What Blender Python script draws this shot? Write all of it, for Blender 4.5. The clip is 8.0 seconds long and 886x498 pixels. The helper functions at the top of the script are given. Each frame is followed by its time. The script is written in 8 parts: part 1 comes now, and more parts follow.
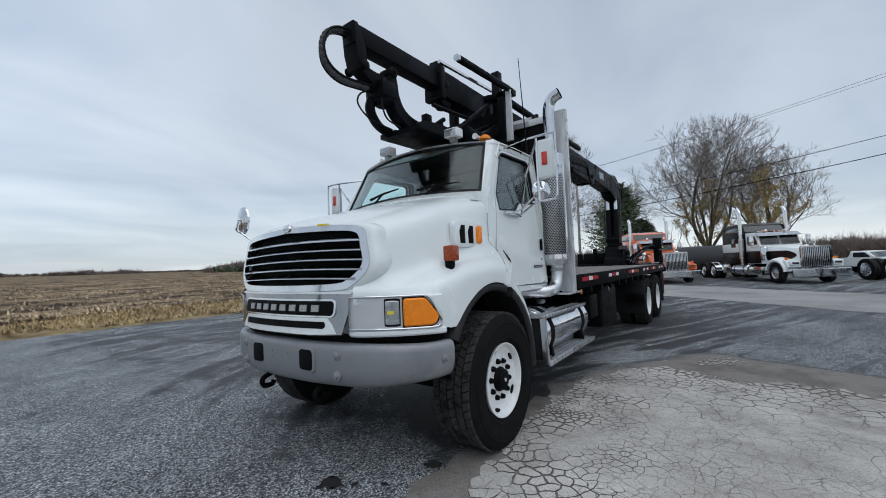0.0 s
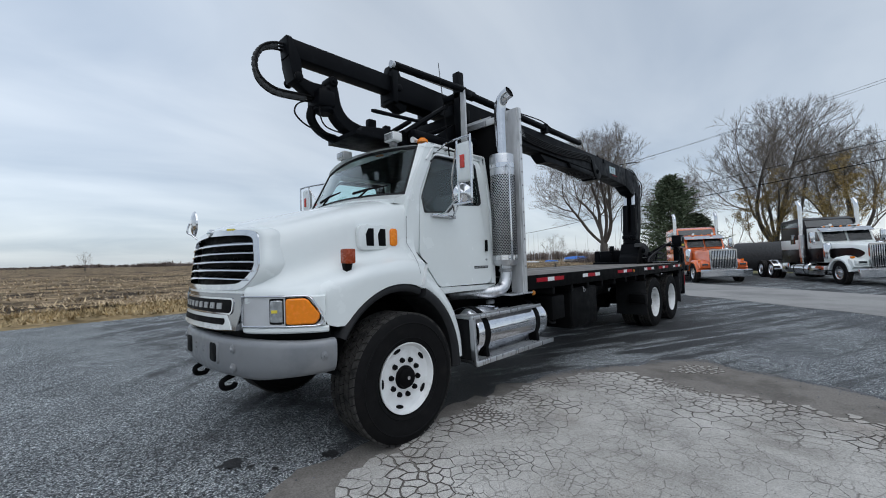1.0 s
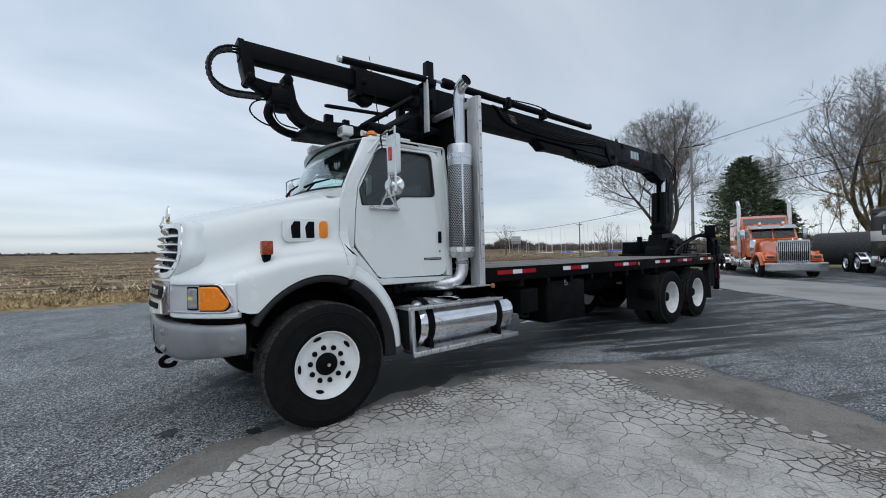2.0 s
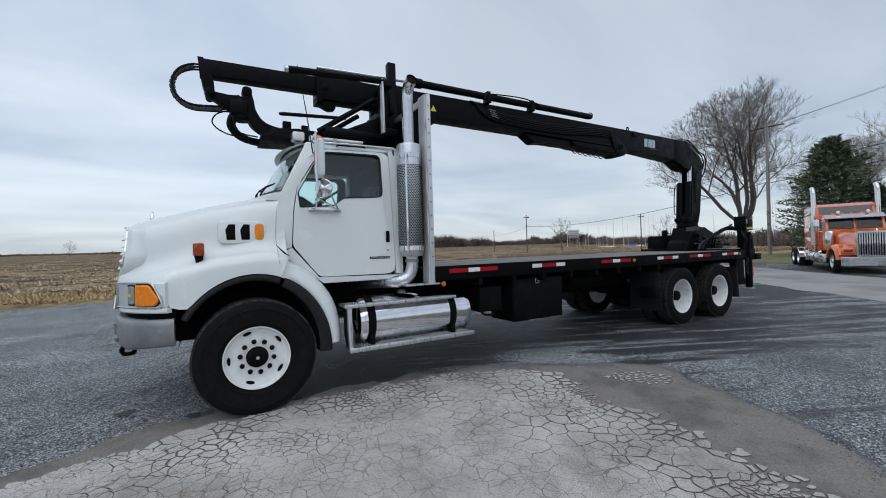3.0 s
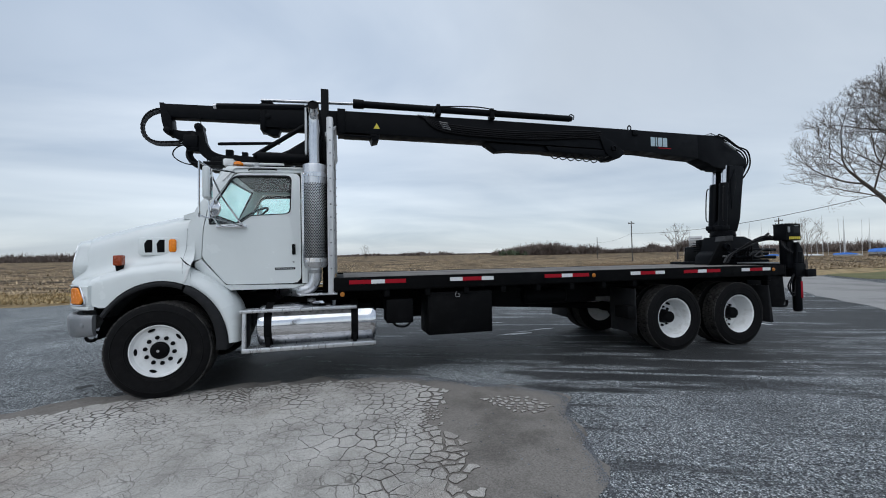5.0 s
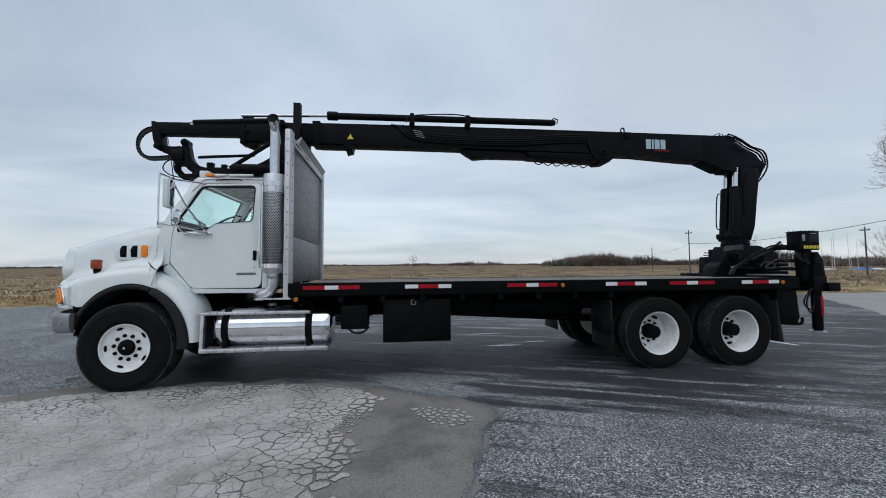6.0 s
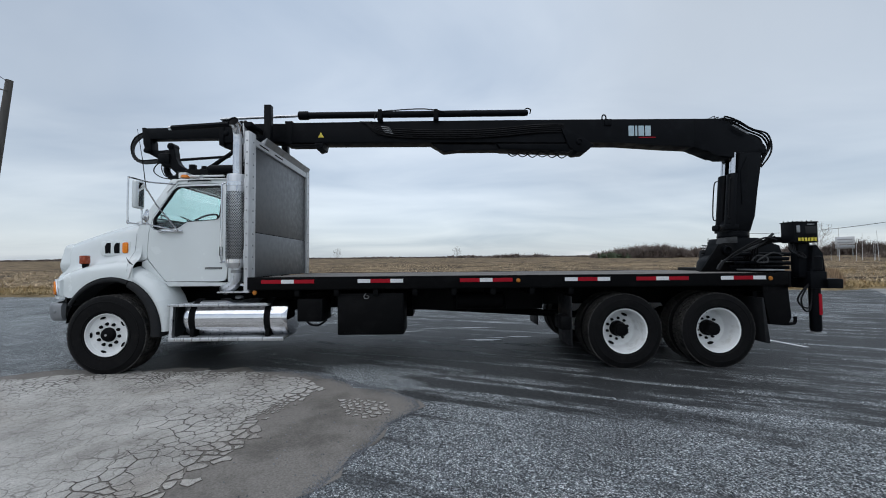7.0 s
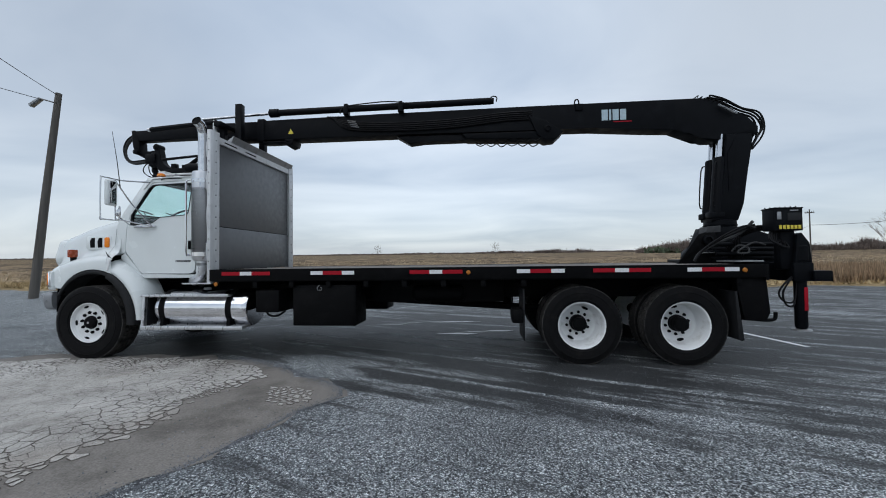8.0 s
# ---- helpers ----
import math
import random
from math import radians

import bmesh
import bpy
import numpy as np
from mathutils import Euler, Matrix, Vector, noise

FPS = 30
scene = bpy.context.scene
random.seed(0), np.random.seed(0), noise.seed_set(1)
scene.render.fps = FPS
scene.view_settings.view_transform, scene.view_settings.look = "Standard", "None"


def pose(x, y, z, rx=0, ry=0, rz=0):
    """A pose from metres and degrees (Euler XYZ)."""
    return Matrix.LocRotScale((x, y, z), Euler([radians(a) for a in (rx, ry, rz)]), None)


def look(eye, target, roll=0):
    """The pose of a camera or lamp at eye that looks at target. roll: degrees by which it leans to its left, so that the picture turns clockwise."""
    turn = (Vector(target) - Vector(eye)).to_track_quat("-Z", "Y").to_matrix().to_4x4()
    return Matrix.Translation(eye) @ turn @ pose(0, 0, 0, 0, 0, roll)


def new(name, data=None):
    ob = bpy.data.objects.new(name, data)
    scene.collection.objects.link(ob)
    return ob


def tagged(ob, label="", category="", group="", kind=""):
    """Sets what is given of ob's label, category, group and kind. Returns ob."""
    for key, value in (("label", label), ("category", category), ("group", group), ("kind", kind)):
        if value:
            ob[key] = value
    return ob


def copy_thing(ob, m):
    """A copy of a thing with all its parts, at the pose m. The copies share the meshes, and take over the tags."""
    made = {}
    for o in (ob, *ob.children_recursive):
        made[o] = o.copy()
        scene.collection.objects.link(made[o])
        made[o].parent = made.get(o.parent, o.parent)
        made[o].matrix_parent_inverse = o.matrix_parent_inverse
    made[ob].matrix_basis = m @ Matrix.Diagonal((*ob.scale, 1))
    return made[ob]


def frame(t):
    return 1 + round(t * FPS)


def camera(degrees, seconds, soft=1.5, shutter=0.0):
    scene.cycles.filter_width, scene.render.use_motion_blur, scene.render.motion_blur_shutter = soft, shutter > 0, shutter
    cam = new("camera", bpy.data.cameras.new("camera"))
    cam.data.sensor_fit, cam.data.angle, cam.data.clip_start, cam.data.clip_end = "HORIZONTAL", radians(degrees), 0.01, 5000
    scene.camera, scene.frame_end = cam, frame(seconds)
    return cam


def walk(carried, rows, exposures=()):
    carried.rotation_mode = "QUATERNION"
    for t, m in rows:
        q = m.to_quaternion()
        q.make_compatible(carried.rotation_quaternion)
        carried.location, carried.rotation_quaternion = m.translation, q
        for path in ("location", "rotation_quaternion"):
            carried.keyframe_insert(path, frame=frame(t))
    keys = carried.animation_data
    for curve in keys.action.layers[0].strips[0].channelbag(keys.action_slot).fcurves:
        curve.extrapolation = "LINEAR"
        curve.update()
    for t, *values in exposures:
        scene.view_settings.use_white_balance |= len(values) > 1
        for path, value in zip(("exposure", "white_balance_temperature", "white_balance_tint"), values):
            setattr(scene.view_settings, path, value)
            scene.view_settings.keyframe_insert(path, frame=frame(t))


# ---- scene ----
cam = camera(96.4, 8.0, 1.0)
PATH = [
    (0, (2.855, -2.958, 1.498), (1.678, -1.344, 1.588), -2.4),
    (0.5, (3.378, -2.599, 1.494), (2.101, -1.062, 1.582), -2.3),
    (1, (3.873, -2.262, 1.517), (2.5, -0.81, 1.589), -1.9),
    (1.5, (4.274, -1.786, 1.531), (2.8, -0.435, 1.583), -1.4),
    (1.7, (4.453, -1.628, 1.503), (2.939, -0.322, 1.542), -1.3),
    (2.8, (5.319, -0.534, 1.565), (3.61, 0.504, 1.574), -1.8),
    (3, (5.472, -0.314, 1.521), (3.735, 0.677, 1.528), -1.8),
    (3.5, (5.809, 0.22, 1.538), (4.013, 1.101, 1.538), -1.8),
    (4, (6.047, 0.808, 1.522), (4.199, 1.574, 1.522), -1.9),
    (4.5, (6.349, 1.406, 1.515), (4.452, 2.039, 1.535), -1.6),
    (4.7, (6.434, 1.661, 1.528), (4.519, 2.238, 1.56), -1.4),
    (5.8, (6.706, 3.106, 1.516), (4.73, 3.399, 1.626), -0.6),
    (6, (6.729, 3.337, 1.476), (4.747, 3.584, 1.586), -0.5),
    (6.5, (6.739, 3.981, 1.504), (4.745, 4.107, 1.603), -0.5),
    (7, (6.845, 4.644, 1.504), (4.847, 4.659, 1.576), -0.5),
    (7.5, (6.779, 5.283, 1.46), (4.781, 5.195, 1.513), -0.6),
    (8, (6.743, 5.906, 1.436), (4.753, 5.717, 1.489), -0.7),
]
walk(cam, [(t, look(eye, target, roll)) for t, eye, target, roll in PATH],
     exposures=[(0.0, -0.05), (4.5, -0.03), (6.0, -0.1), (7.0, -0.08), (8.0, -0.04)])

# ---- world and sun ----
def world_sky():
    w = bpy.data.worlds.new("overcast_sky")
    scene.world = w
    w.use_nodes = True
    nt = w.node_tree
    nt.nodes.clear()
    N, L = nt.nodes.new, nt.links.new
    out, bg = N("ShaderNodeOutputWorld"), N("ShaderNodeBackground")
    sky = N("ShaderNodeTexSky")
    sky.sky_type, sky.sun_disc = "NISHITA", False
    sky.sun_elevation, sky.sun_rotation = radians(63), radians(122)
    co = N("ShaderNodeTexCoord")
    sep = N("ShaderNodeSeparateXYZ")
    L(co.outputs["Generated"], sep.inputs[0])
    up = N("ShaderNodeMath"); up.operation = "MAXIMUM"; up.inputs[1].default_value = 0.0
    L(sep.outputs[2], up.inputs[0])
    add = N("ShaderNodeMath"); add.operation = "ADD"; add.inputs[1].default_value = 0.16
    L(up.outputs[0], add.inputs[0])
    px = N("ShaderNodeMath"); px.operation = "DIVIDE"
    py = N("ShaderNodeMath"); py.operation = "DIVIDE"
    L(sep.outputs[0], px.inputs[0]); L(add.outputs[0], px.inputs[1])
    L(sep.outputs[1], py.inputs[0]); L(add.outputs[0], py.inputs[1])
    com = N("ShaderNodeCombineXYZ")
    L(px.outputs[0], com.inputs[0]); L(py.outputs[0], com.inputs[1])
    mp = N("ShaderNodeMapping")
    mp.inputs["Rotation"].default_value = (0, 0, radians(8))
    mp.inputs["Scale"].default_value = (1.0, 0.55, 1.0)
    L(com.outputs[0], mp.inputs[0])
    n1 = N("ShaderNodeTexNoise")
    n1.inputs["Scale"].default_value, n1.inputs["Detail"].default_value, n1.inputs["Roughness"].default_value = 1.15, 5.0, 0.5
    n1.inputs["Distortion"].default_value = 0.5
    L(mp.outputs[0], n1.inputs["Vector"])
    ramp = N("ShaderNodeValToRGB")
    e = ramp.color_ramp.elements
    e[0].position, e[0].color = 0.30, (0.380, 0.446, 0.532, 1)
    e[1].position, e[1].color = 0.72, (0.625, 0.680, 0.735, 1)
    L(n1.outputs["Fac"], ramp.inputs[0])
    # brighter bands low down, where the cloud deck thins
    hz = N("ShaderNodeValToRGB")
    h = hz.color_ramp.elements
    h[0].position, h[0].color = 0.0, (1, 1, 1, 1)
    h[1].position, h[1].color = 0.26, (0, 0, 0, 1)
    L(up.outputs[0], hz.inputs[0])
    n2 = N("ShaderNodeTexNoise")
    n2.inputs["Scale"].default_value, n2.inputs["Detail"].default_value = 0.9, 3.0
    m2 = N("ShaderNodeMapping")
    m2.inputs["Scale"].default_value = (0.8, 0.8, 14.0)
    L(co.outputs["Generated"], m2.inputs[0]); L(m2.outputs[0], n2.inputs["Vector"])
    r2 = N("ShaderNodeValToRGB")
    r2.color_ramp.elements[0].position, r2.color_ramp.elements[1].position = 0.44, 0.70
    L(n2.outputs["Fac"], r2.inputs[0])
    mul = N("ShaderNodeMath"); mul.operation = "MULTIPLY"
    L(hz.outputs[0], mul.inputs[0]); L(r2.outputs[0], mul.inputs[1])
    mix = N("ShaderNodeMixRGB"); mix.inputs[2].default_value = (0.80, 0.86, 0.91, 1)
    L(mul.outputs[0], mix.inputs[0]); L(ramp.outputs[0], mix.inputs[1])
    # a thin share of the clear sky above the deck
    cl = N("ShaderNodeMixRGB"); cl.blend_type = "ADD"; cl.inputs[0].default_value = 0.035
    L(mix.outputs[0], cl.inputs[1]); L(sky.outputs[0], cl.inputs[2])
    # the deck is thinner out over the field
    dot = N("ShaderNodeVectorMath"); dot.operation = "DOT_PRODUCT"; dot.inputs[1].default_value = (-0.83, -0.10, 0.55)
    L(co.outputs["Generated"], dot.inputs[0])
    th = N("ShaderNodeMapRange"); th.interpolation_type = "SMOOTHSTEP"
    th.inputs[1].default_value, th.inputs[2].default_value, th.inputs[3].default_value, th.inputs[4].default_value = 0.80, 1.0, 0.97, 1.20
    L(dot.outputs["Value"], th.inputs[0])
    sc = N("ShaderNodeMixRGB"); sc.blend_type = "MULTIPLY"; sc.inputs[0].default_value = 1.0
    L(cl.outputs[0], sc.inputs[1]); L(th.outputs[0], sc.inputs[2])
    L(sc.outputs[0], bg.inputs[0])
    bg.inputs[1].default_value = 0.97
    L(bg.outputs[0], out.inputs[0])


world_sky()
sun_lamp = bpy.data.lights.new("sun", "SUN")
sun_lamp.energy, sun_lamp.angle, sun_lamp.color = 1.15, radians(80), (0.97, 0.985, 1.0)
sun = new("sun", sun_lamp)
sun.matrix_world = look((13, -8, 30), (0, 0, 0))


# ---- materials ----
def mat(name, base, rough=0.5, metal=0.0, var=0.10, scale=6.0, bump=0.0, bscale=80.0, second=None, amount=0.5,
        sscale=2.5, coat=0.0, stretch=(1, 1, 1), rvar=0.12, perpiece=0.0, spec=0.5):
    """Base colour with fine grain, a second tone in broad patches, uneven gloss and fine relief, at true size."""
    m = bpy.data.materials.new(name)
    m.use_nodes = True
    nt = m.node_tree
    N, L = nt.nodes.new, nt.links.new
    bs = nt.nodes["Principled BSDF"]
    geo = N("ShaderNodeNewGeometry")
    mp = N("ShaderNodeMapping"); mp.inputs["Scale"].default_value = stretch
    L(geo.outputs["Position"], mp.inputs[0])
    fine = N("ShaderNodeTexNoise")
    fine.inputs["Scale"].default_value, fine.inputs["Detail"].default_value = scale, 6.0
    L(mp.outputs[0], fine.inputs["Vector"])
    k = N("ShaderNodeMapRange")
    k.inputs[1].default_value, k.inputs[2].default_value = 0.3, 0.7
    k.inputs[3].default_value, k.inputs[4].default_value = 1 - var, 1 + var
    L(fine.outputs["Fac"], k.inputs[0])
    base4 = (*base, 1)
    col = N("ShaderNodeMixRGB"); col.blend_type = "MULTIPLY"; col.inputs[0].default_value = 1.0
    if second:
        broad = N("ShaderNodeTexNoise")
        broad.inputs["Scale"].default_value, broad.inputs["Detail"].default_value, broad.inputs["Roughness"].default_value = sscale, 7.0, 0.62
        L(mp.outputs[0], broad.inputs["Vector"])
        rp = N("ShaderNodeMapRange")
        rp.inputs[1].default_value, rp.inputs[2].default_value = 0.62 - 0.3 * amount, 0.78 - 0.3 * amount
        L(broad.outputs["Fac"], rp.inputs[0])
        two = N("ShaderNodeMixRGB")
        two.inputs[1].default_value, two.inputs[2].default_value = base4, (*second, 1)
        L(rp.outputs[0], two.inputs[0])
        L(two.outputs[0], col.inputs[1])
    else:
        col.inputs[1].default_value = base4
    L(k.outputs[0], col.inputs[2])
    last = col
    if perpiece:
        oi = N("ShaderNodeObjectInfo")
        pr = N("ShaderNodeMapRange")
        pr.inputs[3].default_value, pr.inputs[4].default_value = 1 - perpiece, 1 + perpiece
        L(oi.outputs["Random"], pr.inputs[0])
        isl = N("ShaderNodeMapRange")
        isl.inputs[3].default_value, isl.inputs[4].default_value = 1 - perpiece, 1 + perpiece
        L(geo.outputs["Random Per Island"], isl.inputs[0])
        mm = N("ShaderNodeMath"); mm.operation = "MULTIPLY"
        L(pr.outputs[0], mm.inputs[0]); L(isl.outputs[0], mm.inputs[1])
        last = N("ShaderNodeMixRGB"); last.blend_type = "MULTIPLY"; last.inputs[0].default_value = 1.0
        L(col.outputs[0], last.inputs[1]); L(mm.outputs[0], last.inputs[2])
    L(last.outputs[0], bs.inputs["Base Color"])
    rr = N("ShaderNodeMapRange")
    rr.inputs[1].default_value, rr.inputs[2].default_value = 0.3, 0.7
    rr.inputs[3].default_value, rr.inputs[4].default_value = max(0.02, rough - rvar), min(1.0, rough + rvar)
    L(fine.outputs["Fac"], rr.inputs[0])
    L(rr.outputs[0], bs.inputs["Roughness"])
    bs.inputs["Metallic"].default_value = metal
    bs.inputs["Specular IOR Level"].default_value = spec
    bs.inputs["Coat Weight"].default_value = coat
    bs.inputs["Coat Roughness"].default_value = 0.06
    if bump:
        bn = N("ShaderNodeTexNoise")
        bn.inputs["Scale"].default_value, bn.inputs["Detail"].default_value = bscale, 5.0
        L(mp.outputs[0], bn.inputs["Vector"])
        bu = N("ShaderNodeBump")
        bu.inputs["Strength"].default_value, bu.inputs["Distance"].default_value = bump, 0.01
        L(bn.outputs["Fac"], bu.inputs["Height"])
        L(bu.outputs[0], bs.inputs["Normal"])
    return m


def glass(name, tint, rough=0.02):
    m = bpy.data.materials.new(name)
    m.use_nodes = True
    bs = m.node_tree.nodes["Principled BSDF"]
    bs.inputs["Base Color"].default_value = (*tint, 1)
    bs.inputs["Roughness"].default_value = rough
    bs.inputs["IOR"].default_value = 1.45
    bs.inputs["Transmission Weight"].default_value = 1.0
    return m


def ramp(nt, stops, source):
    r = nt.nodes.new("ShaderNodeValToRGB")
    e = r.color_ramp.elements
    e[0].position, e[0].color = stops[0][0], (*stops[0][1], 1)
    e[1].position, e[1].color = stops[-1][0], (*stops[-1][1], 1)
    for p, c in stops[1:-1]:
        e.new(p).color = (*c, 1)
    nt.links.new(source, r.inputs[0])
    return r.outputs[0]


def noise_tex(nt, vec, scale, detail=5.0, rough=0.55, warp=0.0):
    n = nt.nodes.new("ShaderNodeTexNoise")
    n.inputs["Scale"].default_value, n.inputs["Detail"].default_value, n.inputs["Roughness"].default_value = scale, detail, rough
    n.inputs["Distortion"].default_value = warp
    nt.links.new(vec, n.inputs["Vector"])
    return n.outputs["Fac"]


def calc(nt, op, a, b):
    m = nt.nodes.new("ShaderNodeMath")
    m.operation = op
    for k, v in enumerate((a, b)):
        if isinstance(v, (int, float)):
            m.inputs[k].default_value = v
        else:
            nt.links.new(v, m.inputs[k])
    return m.outputs[0]


def span(nt, v, a, b, c=0.0, d=1.0, smooth=False):
    m = nt.nodes.new("ShaderNodeMapRange")
    if smooth:
        m.interpolation_type = "SMOOTHSTEP"
    for k, q in enumerate((a, b, c, d)):
        m.inputs[k + 1].default_value = q
    nt.links.new(v, m.inputs[0])
    return m.outputs[0]


def noise_vec(nt, vec, scale):
    n = nt.nodes.new("ShaderNodeTexNoise")
    n.inputs["Scale"].default_value = scale
    nt.links.new(vec, n.inputs["Vector"])
    return n.outputs["Color"]


def blend(nt, f, a, b, kind="MIX"):
    m = nt.nodes.new("ShaderNodeMixRGB")
    m.blend_type = kind
    for k, v in enumerate((f, a, b)):
        if isinstance(v, (int, float)):
            m.inputs[k].default_value = v
        else:
            nt.links.new(v, m.inputs[k])
    return m.outputs[0]


def ground_mat():
    """Worn tar-and-chip paving: dark tar, loose blue-grey chips gathered in sweeps by turning tyres."""
    m = bpy.data.materials.new("worn_asphalt")
    m.use_nodes = True
    nt = m.node_tree
    N, L = nt.nodes.new, nt.links.new
    bs = nt.nodes["Principled BSDF"]
    pos = N("ShaderNodeNewGeometry").outputs["Position"]
    # tyre arcs: long along the turning circle, short across it
    mid = N("ShaderNodeVectorMath")
    mid.operation = "SUBTRACT"
    mid.inputs[1].default_value = (6.0, 6.4, 0.0)
    L(pos, mid.inputs[0])
    flat = N("ShaderNodeVectorMath")
    flat.operation = "MULTIPLY"
    flat.inputs[1].default_value = (1.0, 1.0, 0.0)
    L(mid.outputs[0], flat.inputs[0])
    far_ = N("ShaderNodeVectorMath")
    far_.operation = "LENGTH"
    L(flat.outputs[0], far_.inputs[0])
    way = N("ShaderNodeVectorMath")
    way.operation = "NORMALIZE"
    L(flat.outputs[0], way.inputs[0])
    wxy = N("ShaderNodeSeparateXYZ")
    L(way.outputs[0], wxy.inputs[0])
    sweep = N("ShaderNodeCombineXYZ")
    L(calc(nt, "MULTIPLY", far_.outputs["Value"], 1.15), sweep.inputs[0])
    L(calc(nt, "MULTIPLY", wxy.outputs[0], 0.75), sweep.inputs[1])
    L(calc(nt, "MULTIPLY", wxy.outputs[1], 0.75), sweep.inputs[2])
    arcs = noise_tex(nt, sweep.outputs[0], 1.7, 6.0, 0.60, 0.25)
    sp = N("ShaderNodeSeparateXYZ")
    L(pos, sp.inputs[0])
    px, py = sp.outputs[0], sp.outputs[1]
    # wheel tracks that run slantwise past the truck: across and along them
    across = calc(nt, "SUBTRACT", calc(nt, "MULTIPLY", px, 0.914), calc(nt, "MULTIPLY", py, 0.407))
    along = calc(nt, "ADD", calc(nt, "MULTIPLY", px, 0.407), calc(nt, "MULTIPLY", py, 0.914))
    lane = N("ShaderNodeCombineXYZ")
    L(calc(nt, "MULTIPLY", across, 2.3), lane.inputs[0])
    L(calc(nt, "MULTIPLY", along, 0.20), lane.inputs[1])
    lanes = noise_tex(nt, lane.outputs[0], 1.5, 7.0, 0.62, 0.12)
    beside = span(nt, py, 0.8, 2.6, 0.0, 1.0, True)
    blot = noise_tex(nt, pos, 1.25, 6.0, 0.62, 0.9)
    mixed = calc(nt, "ADD", calc(nt, "MULTIPLY", arcs, 0.55), calc(nt, "MULTIPLY", blot, 0.45))
    streak = calc(nt, "ADD", calc(nt, "MULTIPLY", lanes, beside), calc(nt, "MULTIPLY", mixed, calc(nt, "SUBTRACT", 1.0, beside)))
    broad = noise_tex(nt, pos, 0.42, 4.0, 0.5, 0.6)
    patch = noise_tex(nt, pos, 2.6, 5.0, 0.6, 0.3)
    # chips lie thick on the open yard beside and before the truck and are swept away from its long side
    side = calc(nt, "MULTIPLY", span(nt, across, -0.75, 0.75, -0.09, 0.235, True), beside)
    front = span(nt, py, -2.0, 1.2, 0.30, 0.0, True)
    far = span(nt, px, -5.0, -1.8, 0.10, 0.0, True)
    rear = calc(nt, "MULTIPLY", span(nt, py, 6.8, 9.0, 0.0, 0.11, True), span(nt, px, 0.4, 1.8))
    # a ridge of chips thrown up along one track, and a heap between the truck and the old slab
    ridge = span(nt, calc(nt, "ABSOLUTE", calc(nt, "ADD", across, calc(nt, "ADD", 0.385, calc(nt, "MULTIPLY", patch, 0.10))), 0.0), 0.0, 0.10, 0.26, 0.0)
    ridge = calc(nt, "MULTIPLY", ridge, calc(nt, "MULTIPLY", span(nt, py, 3.8, 4.6), span(nt, py, 9.5, 7.0)))
    away = N("ShaderNodeVectorMath")
    away.operation = "DISTANCE"
    away.inputs[1].default_value = (1.42, 3.72, 0.0)
    L(pos, away.inputs[0])
    heap = span(nt, calc(nt, "ADD", away.outputs["Value"], calc(nt, "MULTIPLY", calc(nt, "SUBTRACT", patch, 0.5), 1.1)), 0.42, 0.95, 0.30, 0.0)
    amount = calc(nt, "ADD", calc(nt, "MULTIPLY", calc(nt, "SUBTRACT", streak, 0.5), 1.25), calc(nt, "MULTIPLY", calc(nt, "SUBTRACT", broad, 0.5), 0.30))
    amount = calc(nt, "ADD", amount, calc(nt, "ADD", calc(nt, "MULTIPLY", calc(nt, "SUBTRACT", patch, 0.5), 0.30), 0.53))
    amount = calc(nt, "ADD", amount, calc(nt, "MAXIMUM", calc(nt, "MAXIMUM", side, front), calc(nt, "MAXIMUM", far, rear)))
    amount = calc(nt, "ADD", amount, calc(nt, "MAXIMUM", ridge, heap))
    mask = span(nt, amount, 0.56, 0.715)
    chips = N("ShaderNodeTexVoronoi")
    chips.inputs["Scale"].default_value = 92
    L(pos, chips.inputs["Vector"])
    grey = N("ShaderNodeRGBToBW")
    L(chips.outputs["Color"], grey.inputs[0])
    chip_col = ramp(nt, [(0.16, (0.036, 0.038, 0.041)), (0.38, (0.186, 0.205, 0.219)), (0.58, (0.432, 0.475, 0.500)), (0.78, (0.91, 0.955, 0.97))], grey.outputs[0])
    gaps = span(nt, chips.outputs["Distance"], 0.30, 0.66, 1.20, 0.40)
    chip_col = blend(nt, 1.0, chip_col, gaps, "MULTIPLY")
    tar_col = ramp(nt, [(0.36, (0.010, 0.0105, 0.0115)), (0.53, (0.030, 0.0318, 0.034)), (0.62, (0.080, 0.086, 0.091)), (0.72, (0.23, 0.245, 0.255))], noise_tex(nt, pos, 62, 6.0, 0.78))
    thin = calc(nt, "MULTIPLY", mask, span(nt, noise_tex(nt, pos, 24, 4.0, 0.7), 0.30, 0.62, 0.35, 1.0))
    col = blend(nt, thin, tar_col, chip_col)
    tone = span(nt, noise_tex(nt, pos, 0.9, 5.0, 0.6), 0.32, 0.68, 0.74, 1.22)
    L(blend(nt, 1.0, col, tone, "MULTIPLY"), bs.inputs["Base Color"])
    L(span(nt, mask, 0, 1, 0.58, 0.9), bs.inputs["Roughness"])
    bs.inputs["Specular IOR Level"].default_value = 0.28
    bu = N("ShaderNodeBump")
    bu.inputs["Strength"].default_value, bu.inputs["Distance"].default_value = 0.9, 0.014
    L(calc(nt, "ADD", calc(nt, "MULTIPLY", chips.outputs["Distance"], mask), calc(nt, "MULTIPLY", noise_tex(nt, pos, 120, 3.0), 0.4)), bu.inputs["Height"])
    L(bu.outputs[0], bs.inputs["Normal"])
    return m


